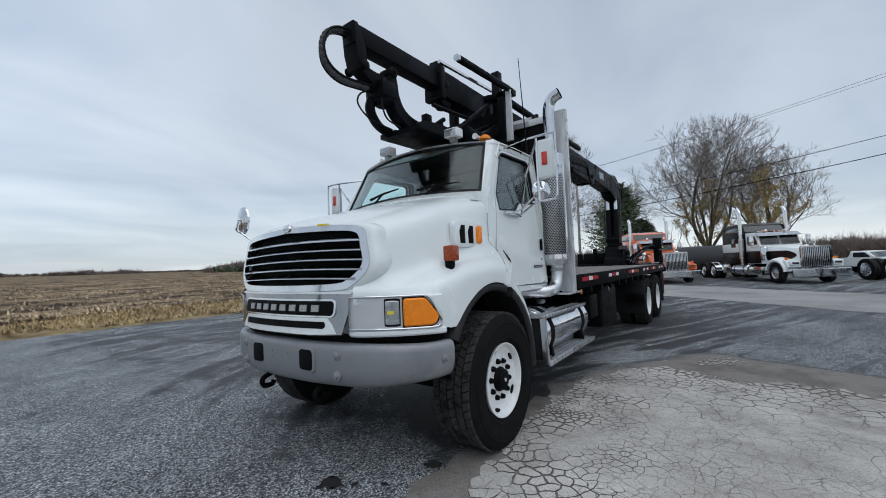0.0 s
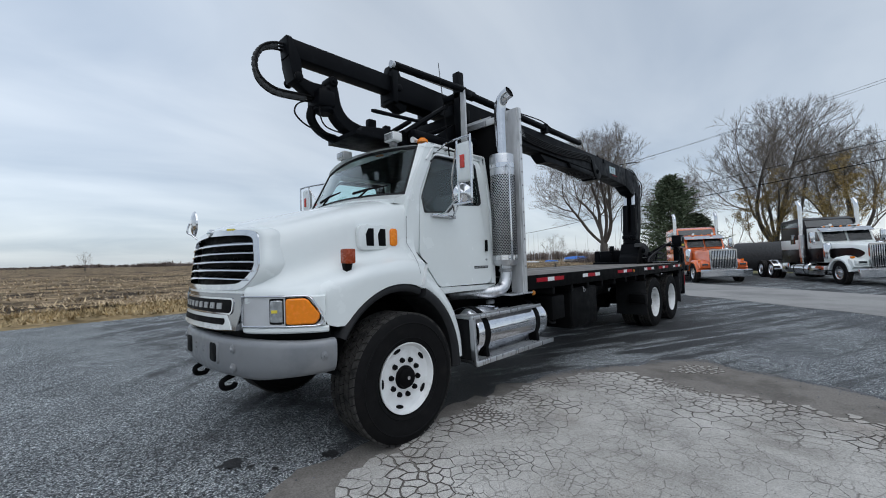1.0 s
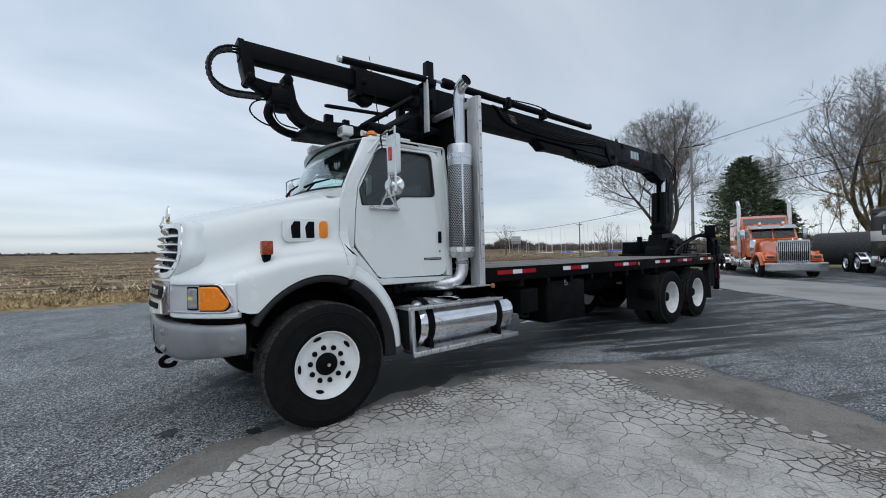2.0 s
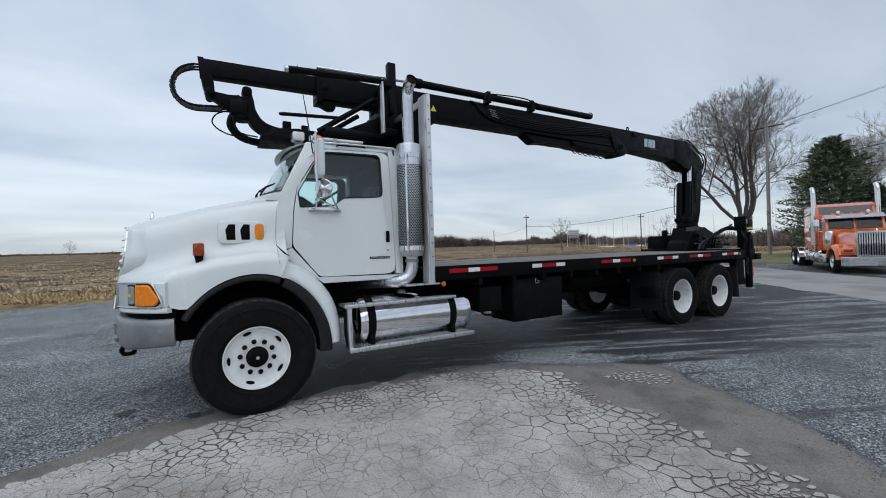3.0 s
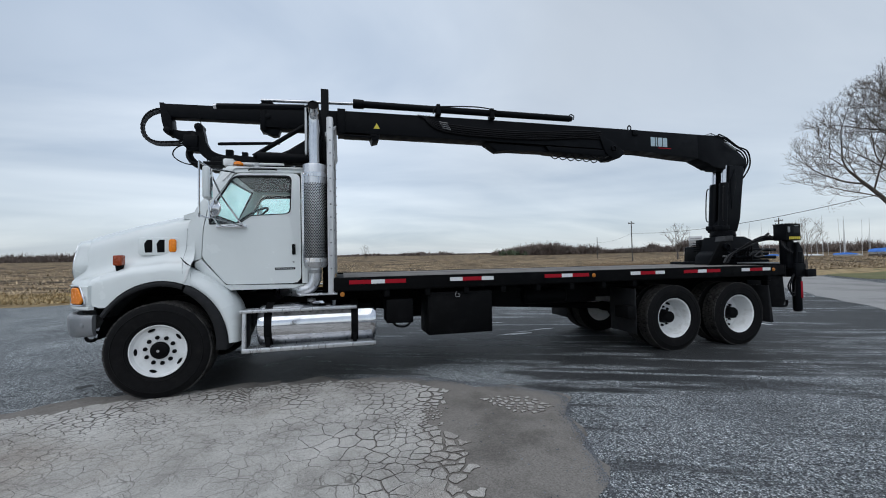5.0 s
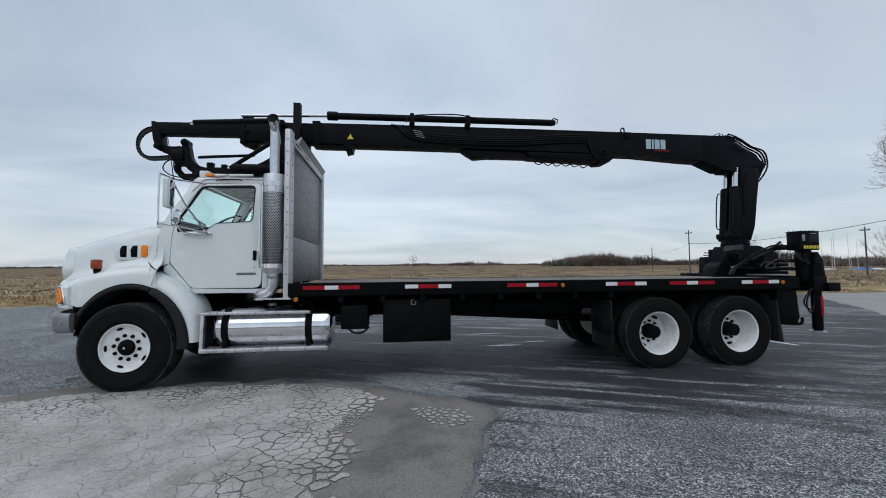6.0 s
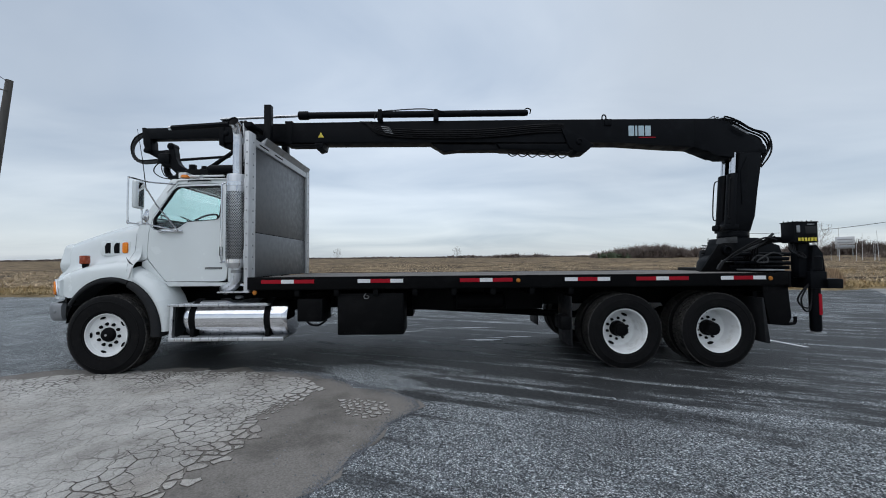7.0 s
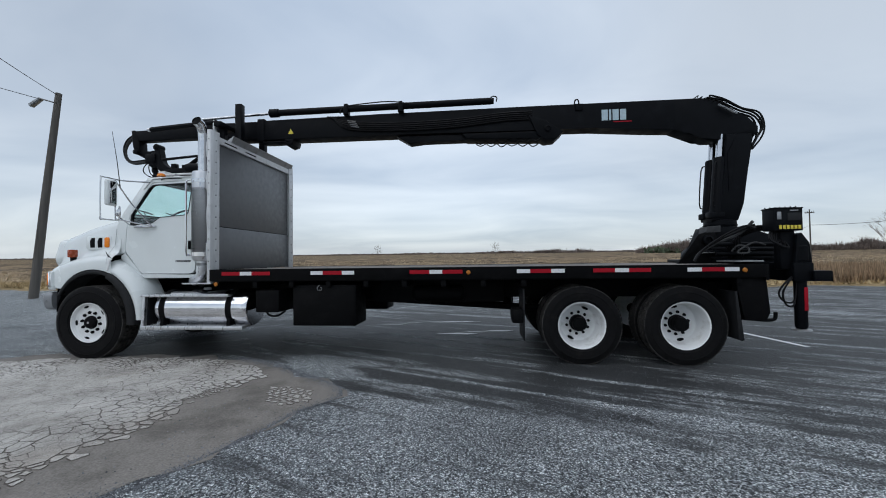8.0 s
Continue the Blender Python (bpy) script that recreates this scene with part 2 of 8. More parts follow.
def slab_mat():
    """Old pale asphalt: buff-grey binder with light and dark stone specks, pits and dusty stains."""
    m = bpy.data.materials.new("cracked_old_asphalt")
    m.use_nodes = True
    nt = m.node_tree
    N, L = nt.nodes.new, nt.links.new
    bs = nt.nodes["Principled BSDF"]
    geo = N("ShaderNodeNewGeometry")
    pos = geo.outputs["Position"]
    base = ramp(nt, [(0.30, (0.285, 0.277, 0.266)), (0.50, (0.420, 0.412, 0.398)), (0.70, (0.520, 0.513, 0.498))], noise_tex(nt, pos, 1.5, 7.0, 0.66, 0.4))
    dust = span(nt, noise_tex(nt, pos, 0.55, 5.0, 0.6), 0.55, 0.72)
    base = blend(nt, calc(nt, "MULTIPLY", dust, 0.55), base, blend(nt, 1.0, base, ramp(nt, [(0, (0.66, 0.56, 0.49)), (1, (0.80, 0.74, 0.69))], noise_tex(nt, pos, 9, 4.0)), "MULTIPLY"))
    grain = span(nt, noise_tex(nt, pos, 150, 4.0, 0.7), 0.30, 0.70, 0.50, 1.46)
    stone = N("ShaderNodeTexVoronoi")
    stone.inputs["Scale"].default_value = 60
    L(pos, stone.inputs["Vector"])
    pick = N("ShaderNodeRGBToBW")
    L(stone.outputs["Color"], pick.inputs[0])
    near = span(nt, stone.outputs["Distance"], 0.20, 0.34, 1.0, 0.0)
    light = calc(nt, "MULTIPLY", near, span(nt, pick.outputs[0], 0.68, 0.76))
    dark = calc(nt, "MULTIPLY", near, span(nt, pick.outputs[0], 0.27, 0.20))
    col = blend(nt, 1.0, base, grain, "MULTIPLY")
    col = blend(nt, calc(nt, "MULTIPLY", light, 0.75), col, ramp(nt, [(0, (0.55, 0.56, 0.57)), (1, (0.55, 0.56, 0.57))], pick.outputs[0]))
    col = blend(nt, calc(nt, "MULTIPLY", dark, 0.8), col, ramp(nt, [(0, (0.075, 0.070, 0.066)), (1, (0.075, 0.070, 0.066))], pick.outputs[0]))
    # hairline cracks between the broad ones
    warp = blend(nt, 0.09, pos, noise_vec(nt, pos, 5.0), "ADD")
    hair = N("ShaderNodeTexVoronoi")
    hair.feature = "DISTANCE_TO_EDGE"
    hair.inputs["Scale"].default_value = 7.5
    L(warp, hair.inputs["Vector"])
    fine = calc(nt, "MULTIPLY", span(nt, hair.outputs["Distance"], 0.012, 0.040, 1.0, 0.0), span(nt, noise_tex(nt, pos, 1.3, 4.0, 0.6), 0.40, 0.58))
    col = blend(nt, calc(nt, "MULTIPLY", fine, 0.62), col, ramp(nt, [(0, (0.085, 0.078, 0.070)), (1, (0.085, 0.078, 0.070))], pick.outputs[0]))
    col = blend(nt, 1.0, col, ramp(nt, [(0.35, (0.95, 0.928, 0.895)), (0.65, (1.12, 1.105, 1.08))], noise_tex(nt, pos, 0.8, 5.0, 0.65)), "MULTIPLY")
    L(col, bs.inputs["Base Color"])
    bs.inputs["Roughness"].default_value = 0.92
    bs.inputs["Specular IOR Level"].default_value = 0.15
    bu = N("ShaderNodeBump")
    bu.inputs["Strength"].default_value, bu.inputs["Distance"].default_value = 0.8, 0.008
    L(calc(nt, "SUBTRACT", noise_tex(nt, pos, 110, 5.0, 0.7), dark), bu.inputs["Height"])
    L(bu.outputs[0], bs.inputs["Normal"])
    return m


M_WHITE = mat("white_truck_paint", (0.715, 0.752, 0.750), 0.24, 0, 0.02, 3, 0.02, 30, (0.66, 0.695, 0.692), 0.25, 1.2, coat=0.4, rvar=0.05)
M_WHITE_OLD = mat("chalky_white_paint", (0.74, 0.75, 0.75), 0.42, 0, 0.04, 12, 0.03, 60, (0.55, 0.55, 0.53), 0.25, 5)
M_BLACK = mat("black_steel_paint", (0.0030, 0.0031, 0.0036), 0.62, 0, 0.25, 9, 0.06, 70, (0.0065, 0.0065, 0.0070), 0.3, 3.5, spec=0.08)
M_BOOM = mat("black_crane_paint", (0.0030, 0.0036, 0.0050), 0.46, 0, 0.2, 7, 0.05, 50, (0.0062, 0.0072, 0.0090), 0.25, 4, spec=0.08)
M_RUBBER = mat("tyre_rubber", (0.0085, 0.0085, 0.0090), 0.75, 0, 0.25, 18, 0.12, 120, (0.0125, 0.0120, 0.0118), 0.25, 6, spec=0.07)
M_TREAD = mat("dusty_tread_rubber", (0.044, 0.042, 0.040), 0.9, 0, 0.35, 25, 0.15, 120, (0.012, 0.012, 0.0125), 0.4, 7, spec=0.15)
M_FLARE = mat("black_rubber_flare", (0.014, 0.0145, 0.016), 0.55, 0, 0.2, 14, 0.06, 90, (0.022, 0.022, 0.024), 0.3, 5, spec=0.18)
M_CHROME = mat("chrome", (0.66, 0.67, 0.69), 0.10, 1.0, 0.05, 10, 0.0, 60, (0.54, 0.55, 0.57), 0.2, 4, rvar=0.05)
# dimmer chrome: dark reflections in the grille bars are put into its base colour
M_CHROME_DIM = mat("hazed_chrome", (0.47, 0.475, 0.485), 0.09, 1.0, 0.06, 8, 0.0, 60, (0.38, 0.385, 0.39), 0.35, 3, rvar=0.04)
# chrome for the nose panel, darkened for the dark ground it mirrors
M_CHROME_DARK = mat("smoked_chrome", (0.30, 0.305, 0.315), 0.07, 1.0, 0.06, 8, 0.0, 60, (0.24, 0.245, 0.25), 0.35, 3, rvar=0.03)
M_WHITE_GLOSS = mat("gloss_white_paint", (0.82, 0.855, 0.84), 0.35, 0, 0.02, 3, 0.0, 30, (0.76, 0.79, 0.775), 0.25, 1.5, rvar=0.05)
M_ALU = mat("brushed_aluminium", (0.62, 0.63, 0.65), 0.34, 1.0, 0.10, 30, 0.05, 120, (0.48, 0.49, 0.51), 0.35, 3, stretch=(1, 1, 0.15))
M_PANEL = mat("dull_aluminium_panel", (0.150, 0.154, 0.160), 0.46, 0.7, 0.02, 12, 0.01, 60, (0.146, 0.150, 0.156), 0.15, 2.2)
M_STEP = mat("dull_step_plate", (0.40, 0.405, 0.415), 0.36, 1.0, 0.15, 30, 0.08, 90, (0.26, 0.265, 0.27), 0.4, 6)
M_TANK = mat("polished_tank", (0.74, 0.75, 0.78), 0.085, 1.0, 0.05, 9, 0.02, 25, (0.60, 0.61, 0.64), 0.3, 3, rvar=0.06)
M_BUMPER = mat("grey_bumper_paint", (0.250, 0.258, 0.270), 0.42, 0.3, 0.05, 18, 0.03, 90, (0.20, 0.21, 0.225), 0.3, 3)
M_GALV = mat("dull_steel", (0.33, 0.34, 0.35), 0.5, 0.8, 0.15, 14, 0.08, 80, (0.22, 0.21, 0.20), 0.35, 5)
M_SILVER = mat("silver_recess_paint", (0.56, 0.57, 0.585), 0.38, 0.35, 0.05, 10, 0.02, 60)
M_POSTPAINT = mat("weathered_bright_aluminium", (0.60, 0.61, 0.62), 0.48, 0.35, 0.10, 20, 0.05, 100, (0.46, 0.465, 0.47), 0.35, 3, stretch=(1, 1, 0.25))
M_AMBER = mat("amber_lens", (0.86, 0.235, 0.010), 0.22, 0, 0.08, 40, 0.15, 160, coat=0.1, spec=0.35)
M_DULLAMBER = mat("dusty_amber_lens", (0.42, 0.15, 0.02), 0.4, 0, 0.15, 40, 0.15, 160, spec=0.3)
M_REDLENS = mat("red_lens", (0.55, 0.035, 0.02), 0.2, 0, 0.1, 40, 0.2, 150, coat=0.4)
M_ORANGELENS = mat("dark_orange_lens", (0.30, 0.050, 0.014), 0.25, 0, 0.15, 40, 0.15, 160, coat=0.1, spec=0.35)
M_LENS = mat("clear_lamp_lens", (0.36, 0.38, 0.39), 0.14, 0.55, 0.25, 26, 0.12, 60, (0.60, 0.62, 0.63), 0.45, 14, coat=0.5)
M_REDTAPE = mat("red_reflective_tape", (0.33, 0.006, 0.016), 0.5, 0, 0.08, 60, 0.05, 200, spec=0.15)
M_WHITETAPE = mat("white_reflective_tape", (0.72, 0.73, 0.74), 0.32, 0, 0.06, 60, 0.05, 200)
M_YELLOW = mat("yellow_label", (0.72, 0.58, 0.06), 0.5, 0, 0.08, 30)
M_DECK = mat("weathered_deck_boards", (0.20, 0.185, 0.17), 0.75, 0, 0.25, 14, 0.2, 60, (0.12, 0.115, 0.11), 0.5, 3, stretch=(1, 0.08, 1), perpiece=0.18)
M_HOSE = mat("hydraulic_hose", (0.006, 0.006, 0.007), 0.5, 0, 0.2, 20, spec=0.16)
M_GREYHOSE = mat("dusty_grey_hose", (0.055, 0.056, 0.058), 0.6, 0, 0.3, 12, spec=0.2)
M_DARKIN = mat("dark_cab_trim", (0.020, 0.021, 0.023), 0.7, 0, 0.15, 10, 0.05, 60, spec=0.2)
M_SEAT = mat("grey_seat_cloth", (0.06, 0.062, 0.068), 0.85, 0, 0.2, 40, 0.1, 120)
M_LOGO = mat("pale_blue_lettering", (0.42, 0.53, 0.58), 0.5, 0, 0.08, 30)
M_GREYBAR = mat("grey_lettering", (0.36, 0.37, 0.38), 0.35, 0.5, 0.08, 30)
M_GLASS = glass("tinted_cab_glass", (0.80, 0.96, 0.935))
M_DARKGLASS = mat("dark_window_glass", (0.018, 0.024, 0.028), 0.06, 0, 0.1, 3, coat=0.8, rvar=0.03)
M_MIRROR = mat("mirror_glass", (0.86, 0.87, 0.88), 0.02, 1.0, 0.01, 4, rvar=0.01)
M_GROUND = ground_mat()
M_DIRT = mat("packed_brown_grit", (0.205, 0.190, 0.174), 0.95, 0, 0.28, 75, 0.4, 120, (0.138, 0.127, 0.116), 0.5, 1.6, spec=0.15)
M_SLAB = slab_mat()
M_CRACK = mat("dirt_in_the_cracks", (0.085, 0.075, 0.067), 0.95, 0, 0.4, 40, 0.3, 90, spec=0.1)
M_GRAVEL = mat("blue_grey_chippings", (0.27, 0.285, 0.31), 0.85, 0, 0.35, 60, 0.3, 130, (0.17, 0.18, 0.20), 0.45, 2.2, perpiece=0.5, spec=0.3)
M_CONCRETE = mat("pale_concrete", (0.29, 0.286, 0.278), 0.9, 0, 0.10, 12, 0.15, 90, (0.195, 0.193, 0.190), 0.5, 0.35)
M_FIELD = mat("stubble_field", (0.265, 0.196, 0.122), 0.95, 0, 0.70, 2.6, 0.9, 6, (0.048, 0.036, 0.027), 0.62, 0.55, stretch=(1, 0.4, 1), spec=0.05)
M_STRAW = mat("corn_stalk_litter", (0.47, 0.365, 0.235), 0.9, 0, 0.25, 5, perpiece=0.5, spec=0.15)
M_DEADGRASS = mat("dead_grass", (0.375, 0.285, 0.160), 0.95, 0, 0.30, 3, 0.4, 14, (0.225, 0.172, 0.098), 0.5, 0.8, perpiece=0.3, spec=0.1)
M_GRASS = mat("dull_autumn_grass", (0.135, 0.140, 0.050), 0.95, 0, 0.30, 2, 0.4, 12, (0.19, 0.160, 0.075), 0.5, 0.25, perpiece=0.25)
M_BARK = mat("grey_bark", (0.115, 0.100, 0.090), 0.92, 0, 0.25, 6, 0.5, 18, (0.065, 0.057, 0.052), 0.5, 1.5, stretch=(1, 1, 0.3))
M_TWIG = mat("bare_twigs", (0.185, 0.162, 0.146), 0.92, 0, 0.15, 2, spec=0.1)
M_WILLOW = mat("yellowing_leaves", (0.36, 0.255, 0.095), 0.85, 0, 0.3, 1.5, perpiece=0.35)
M_NEEDLE = mat("dark_evergreen", (0.122, 0.152, 0.100), 0.85, 0, 0.35, 2, perpiece=0.4, spec=0.1)
M_BRUSH = mat("far_brown_woods", (0.190, 0.155, 0.138), 0.95, 0, 0.25, 0.3, perpiece=0.25, spec=0.0)
M_POLE = mat("weathered_pole_wood", (0.098, 0.090, 0.081), 0.9, 0, 0.25, 12, 0.4, 40, (0.052, 0.048, 0.044), 0.5, 4, stretch=(1, 1, 0.06))
M_POLE_PALE = mat("silvered_pole_wood", (0.30, 0.285, 0.265), 0.9, 0, 0.2, 12, 0.4, 40, (0.20, 0.19, 0.175), 0.5, 4, stretch=(1, 1, 0.06))
M_REED = mat("brown_dead_weeds", (0.235, 0.165, 0.105), 0.95, 0, 0.3, 3, perpiece=0.4, spec=0.1)
M_ORANGE = mat("orange_truck_paint", (0.78, 0.155, 0.040), 0.2, 0, 0.04, 3, coat=0.7, rvar=0.04)
M_BLACKGLOSS = mat("gloss_black_paint", (0.007, 0.005, 0.006), 0.3, 0, 0.1, 3, coat=0.0, rvar=0.04, spec=0.18)
M_TARP = mat("blue_tarpaulin", (0.035, 0.170, 0.56), 0.6, 0, 0.2, 2, 0.3, 4)
M_HULL = mat("pale_boat_hull", (0.66, 0.67, 0.68), 0.4, 0, 0.1, 2)


# ---- mesh helpers ----
def bev(bm, faces_or_geom, w, seg=2):
    edges = {e for f in faces_or_geom if isinstance(f, bmesh.types.BMFace) for e in f.edges}
    if w > 0:
        bmesh.ops.bevel(bm, geom=list(edges), offset=w, segments=seg, profile=0.5, affect="EDGES", clamp_overlap=True)


def box(bm, x0, x1, y0, y1, z0, z1, b=0.0, seg=2):
    v = [bm.verts.new((x, y, z)) for z in (z0, z1) for y in (y0, y1) for x in (x0, x1)]
    fs = [bm.faces.new([v[i] for i in q]) for q in ((0, 2, 3, 1), (4, 5, 7, 6), (0, 1, 5, 4), (2, 6, 7, 3), (0, 4, 6, 2), (1, 3, 7, 5))]
    bev(bm, fs, b, seg)
    return bm


def at_axis(axis, p, a):
    return {"x": (a, p[0], p[1]), "y": (p[0], a, p[1]), "z": (p[0], p[1], a)}[axis]


def prism(bm, pts, axis, a, b, w=0.0, seg=2):
    lo = [bm.verts.new(at_axis(axis, p, a)) for p in pts]
    hi = [bm.verts.new(at_axis(axis, p, b)) for p in pts]
    n = len(pts)
    fs = [bm.faces.new(lo), bm.faces.new(hi[::-1])]
    fs += [bm.faces.new((lo[i], hi[i], hi[(i + 1) % n], lo[(i + 1) % n])) for i in range(n)]
    if w:
        bev(bm, fs[:2], w, seg)
    return bm


def plate(bm, outer, holes, axis, a, b):
    """A flat plate between a and b with holes through it."""
    for val in (a, b):
        es = []
        for loop in (outer, *holes):
            vs = [bm.verts.new(at_axis(axis, p, val)) for p in loop]
            es += [bm.edges.new((vs[i], vs[(i + 1) % len(vs)])) for i in range(len(vs))]
        bmesh.ops.triangle_fill(bm, use_beauty=True, use_dissolve=False, edges=es)
    for loop in (outer, *holes):
        n = len(loop)
        q = [[bm.verts.new(at_axis(axis, p, val)) for p in loop] for val in (a, b)]
        for i in range(n):
            bm.faces.new((q[0][i], q[0][(i + 1) % n], q[1][(i + 1) % n], q[1][i]))
    bmesh.ops.remove_doubles(bm, verts=bm.verts, dist=1e-5)
    return bm


def loft(bm, rings, closed=True, cap=True):
    vs = [[bm.verts.new(p) for p in r] for r in rings]
    n = len(rings[0])
    for a, b in zip(vs, vs[1:]):
        for i in range(n if closed else n - 1):
            j = (i + 1) % n
            try:
                bm.faces.new((a[i], a[j], b[j], b[i]))
            except ValueError:
                pass
    if cap and closed:
        bm.faces.new(vs[0][::-1])
        bm.faces.new(vs[-1])
    return bm


def tube(bm, pts, r, n=10, cap=True):
    pts = [Vector(p) for p in pts]
    rs = r if isinstance(r, (list, tuple)) else [r] * len(pts)
    rings, side = [], None
    for i, p in enumerate(pts):
        d = (pts[min(i + 1, len(pts) - 1)] - pts[max(i - 1, 0)]).normalized()
        if side is None:
            side = d.cross(Vector((0, 0, 1)) if abs(d.z) < 0.9 else Vector((1, 0, 0))).normalized()
        else:
            side = (side - d * side.dot(d)).normalized()
        up = d.cross(side)
        rings.append([p + rs[i] * (math.cos(2 * math.pi * k / n) * side + math.sin(2 * math.pi * k / n) * up) for k in range(n)])
    return loft(bm, rings, True, cap)


def lathe(bm, prof, axis, c, n=32, cap=True):
    """prof: (radius, along) from one end to the other, about an axis through c."""
    rings = []
    for r, a in prof:
        ring = []
        for k in range(n):
            u, v = max(r, 0.0005) * math.cos(2 * math.pi * k / n), max(r, 0.0005) * math.sin(2 * math.pi * k / n)
            ring.append({"x": (c[0] + a, c[1] + u, c[2] + v), "y": (c[0] + v, c[1] + a, c[2] + u), "z": (c[0] + u, c[1] + v, c[2] + a)}[axis])
        rings.append(ring)
    return loft(bm, rings, True, cap)


def arc(cx, cy, r, a0, a1, n):
    return [(cx + r * math.cos(radians(a0 + (a1 - a0) * i / n)), cy + r * math.sin(radians(a0 + (a1 - a0) * i / n))) for i in range(n + 1)]


def rounded(x0, x1, y0, y1, r, n=4):
    return arc(x1 - r, y1 - r, r, 0, 90, n) + arc(x0 + r, y1 - r, r, 90, 180, n) + arc(x0 + r, y0 + r, r, 180, 270, n) + arc(x1 - r, y0 + r, r, 270, 360, n)


def smooth_pts(pts, n=6):
    """A Catmull-Rom line through the points."""
    P = [Vector(p) for p in pts]
    out = []
    for i in range(len(P) - 1):
        a, b, c, d = P[max(i - 1, 0)], P[i], P[i + 1], P[min(i + 2, len(P) - 1)]
        for k in range(n):
            t = k / n
            out.append(0.5 * ((2 * b) + (c - a) * t + (2 * a - 5 * b + 4 * c - d) * t * t + (3 * b - a - 3 * c + d) * t ** 3))
    out.append(P[-1])
    return out


def mesh_of(name, bm, material, angle=32):
    bmesh.ops.recalc_face_normals(bm, faces=bm.faces)
    me = bpy.data.meshes.new(name)
    bm.to_mesh(me)
    bm.free()
    me.materials.append(material)
    if angle:
        me.shade_smooth()
        me.set_sharp_from_angle(angle=radians(angle))
    return me


def part(name, bm, material, parent, label="", angle=32):
    ob = new(name, mesh_of(name, bm, material, angle))
    ob.parent = parent
    if label:
        ob["label"] = label
    return ob


def thing(name, label, category, group="", kind=""):
    return tagged(new(name), label, category, group, kind)


def solo(name, bm, material, label, category, kind="", group="", angle=32):
    return tagged(new(name, mesh_of(name, bm, material, angle)), label, category, group, kind)


BM = bmesh.new


# ---- ground ----
def height(x, y):
    """The lie of the land: level at the yard, rising gently over the field."""
    s = max(0.0, -x - 12.0)
    return 0.0175 * s * s / (s + 14.0)


def sheet(name, xs, ys, material, label, category, lift=0.0, edge=None, rough=0.0, kind="structure", fade=None):
    bm = BM()
    vs = [[bm.verts.new((x, y, height(x, y) + lift + (rough * (noise.noise((x * 0.7, y * 0.7, 3)) + 0.5) * (1.0 if fade is None else fade(x, y)) if rough else 0) - (0.0 if fade is None else 0.06 * (1 - fade(x, y))))) for x in xs] for y in ys]
    for j in range(len(ys) - 1):
        for i in range(len(xs) - 1):
            if edge is None or edge(0.5 * (xs[i] + xs[i + 1]), 0.5 * (ys[j] + ys[j + 1])):
                bm.faces.new((vs[j][i], vs[j][i + 1], vs[j + 1][i + 1], vs[j + 1][i]))
    bmesh.ops.delete(bm, geom=[v for v in bm.verts if not v.link_faces], context="VERTS")
    return solo(name, bm, material, label, category, kind, angle=60)


def spread(lo, hi, step, far_lo, far_hi):
    xs = list(np.arange(lo, hi + step / 2, step))
    d, a, b = step, xs[0], xs[-1]
    left, right = [], []
    while a > far_lo:
        d *= 1.35
        a -= d
        left.append(max(a, far_lo))
    d = step
    while b < far_hi:
        d *= 1.35
        b += d
        right.append(min(b, far_hi))
    return [float(v) for v in left[::-1] + xs + right]


sheet("ground", spread(-20, 20, 2, -2200, 2200), spread(-20, 40, 2, -2200, 2200), M_GROUND,
      "worn dark asphalt yard strewn with blue-grey chippings", "ground")
FIELD_EDGE = -17.5
sheet("field", spread(-120, FIELD_EDGE, 2.0, -2100, FIELD_EDGE), spread(-60, 120, 4, -2100, 2100), M_FIELD,
      "harvested corn field with brown stubble and straw litter", "field", 0.03, rough=0.18, kind="structure")
sheet("verge", [FIELD_EDGE - 1.0 + 0.4 * i for i in range(16)], spread(-60, 120, 1, -600, 600), M_DEADGRASS,
      "strip of dead yellow grass beside the field", "grass verge", 0.045,
      rough=0.10, fade=lambda x, y: min(1.0, max(0.0, (-12.9 - x + 0.9 * noise.noise((0.35 * y, 7.0, 0))) / 1.2)))


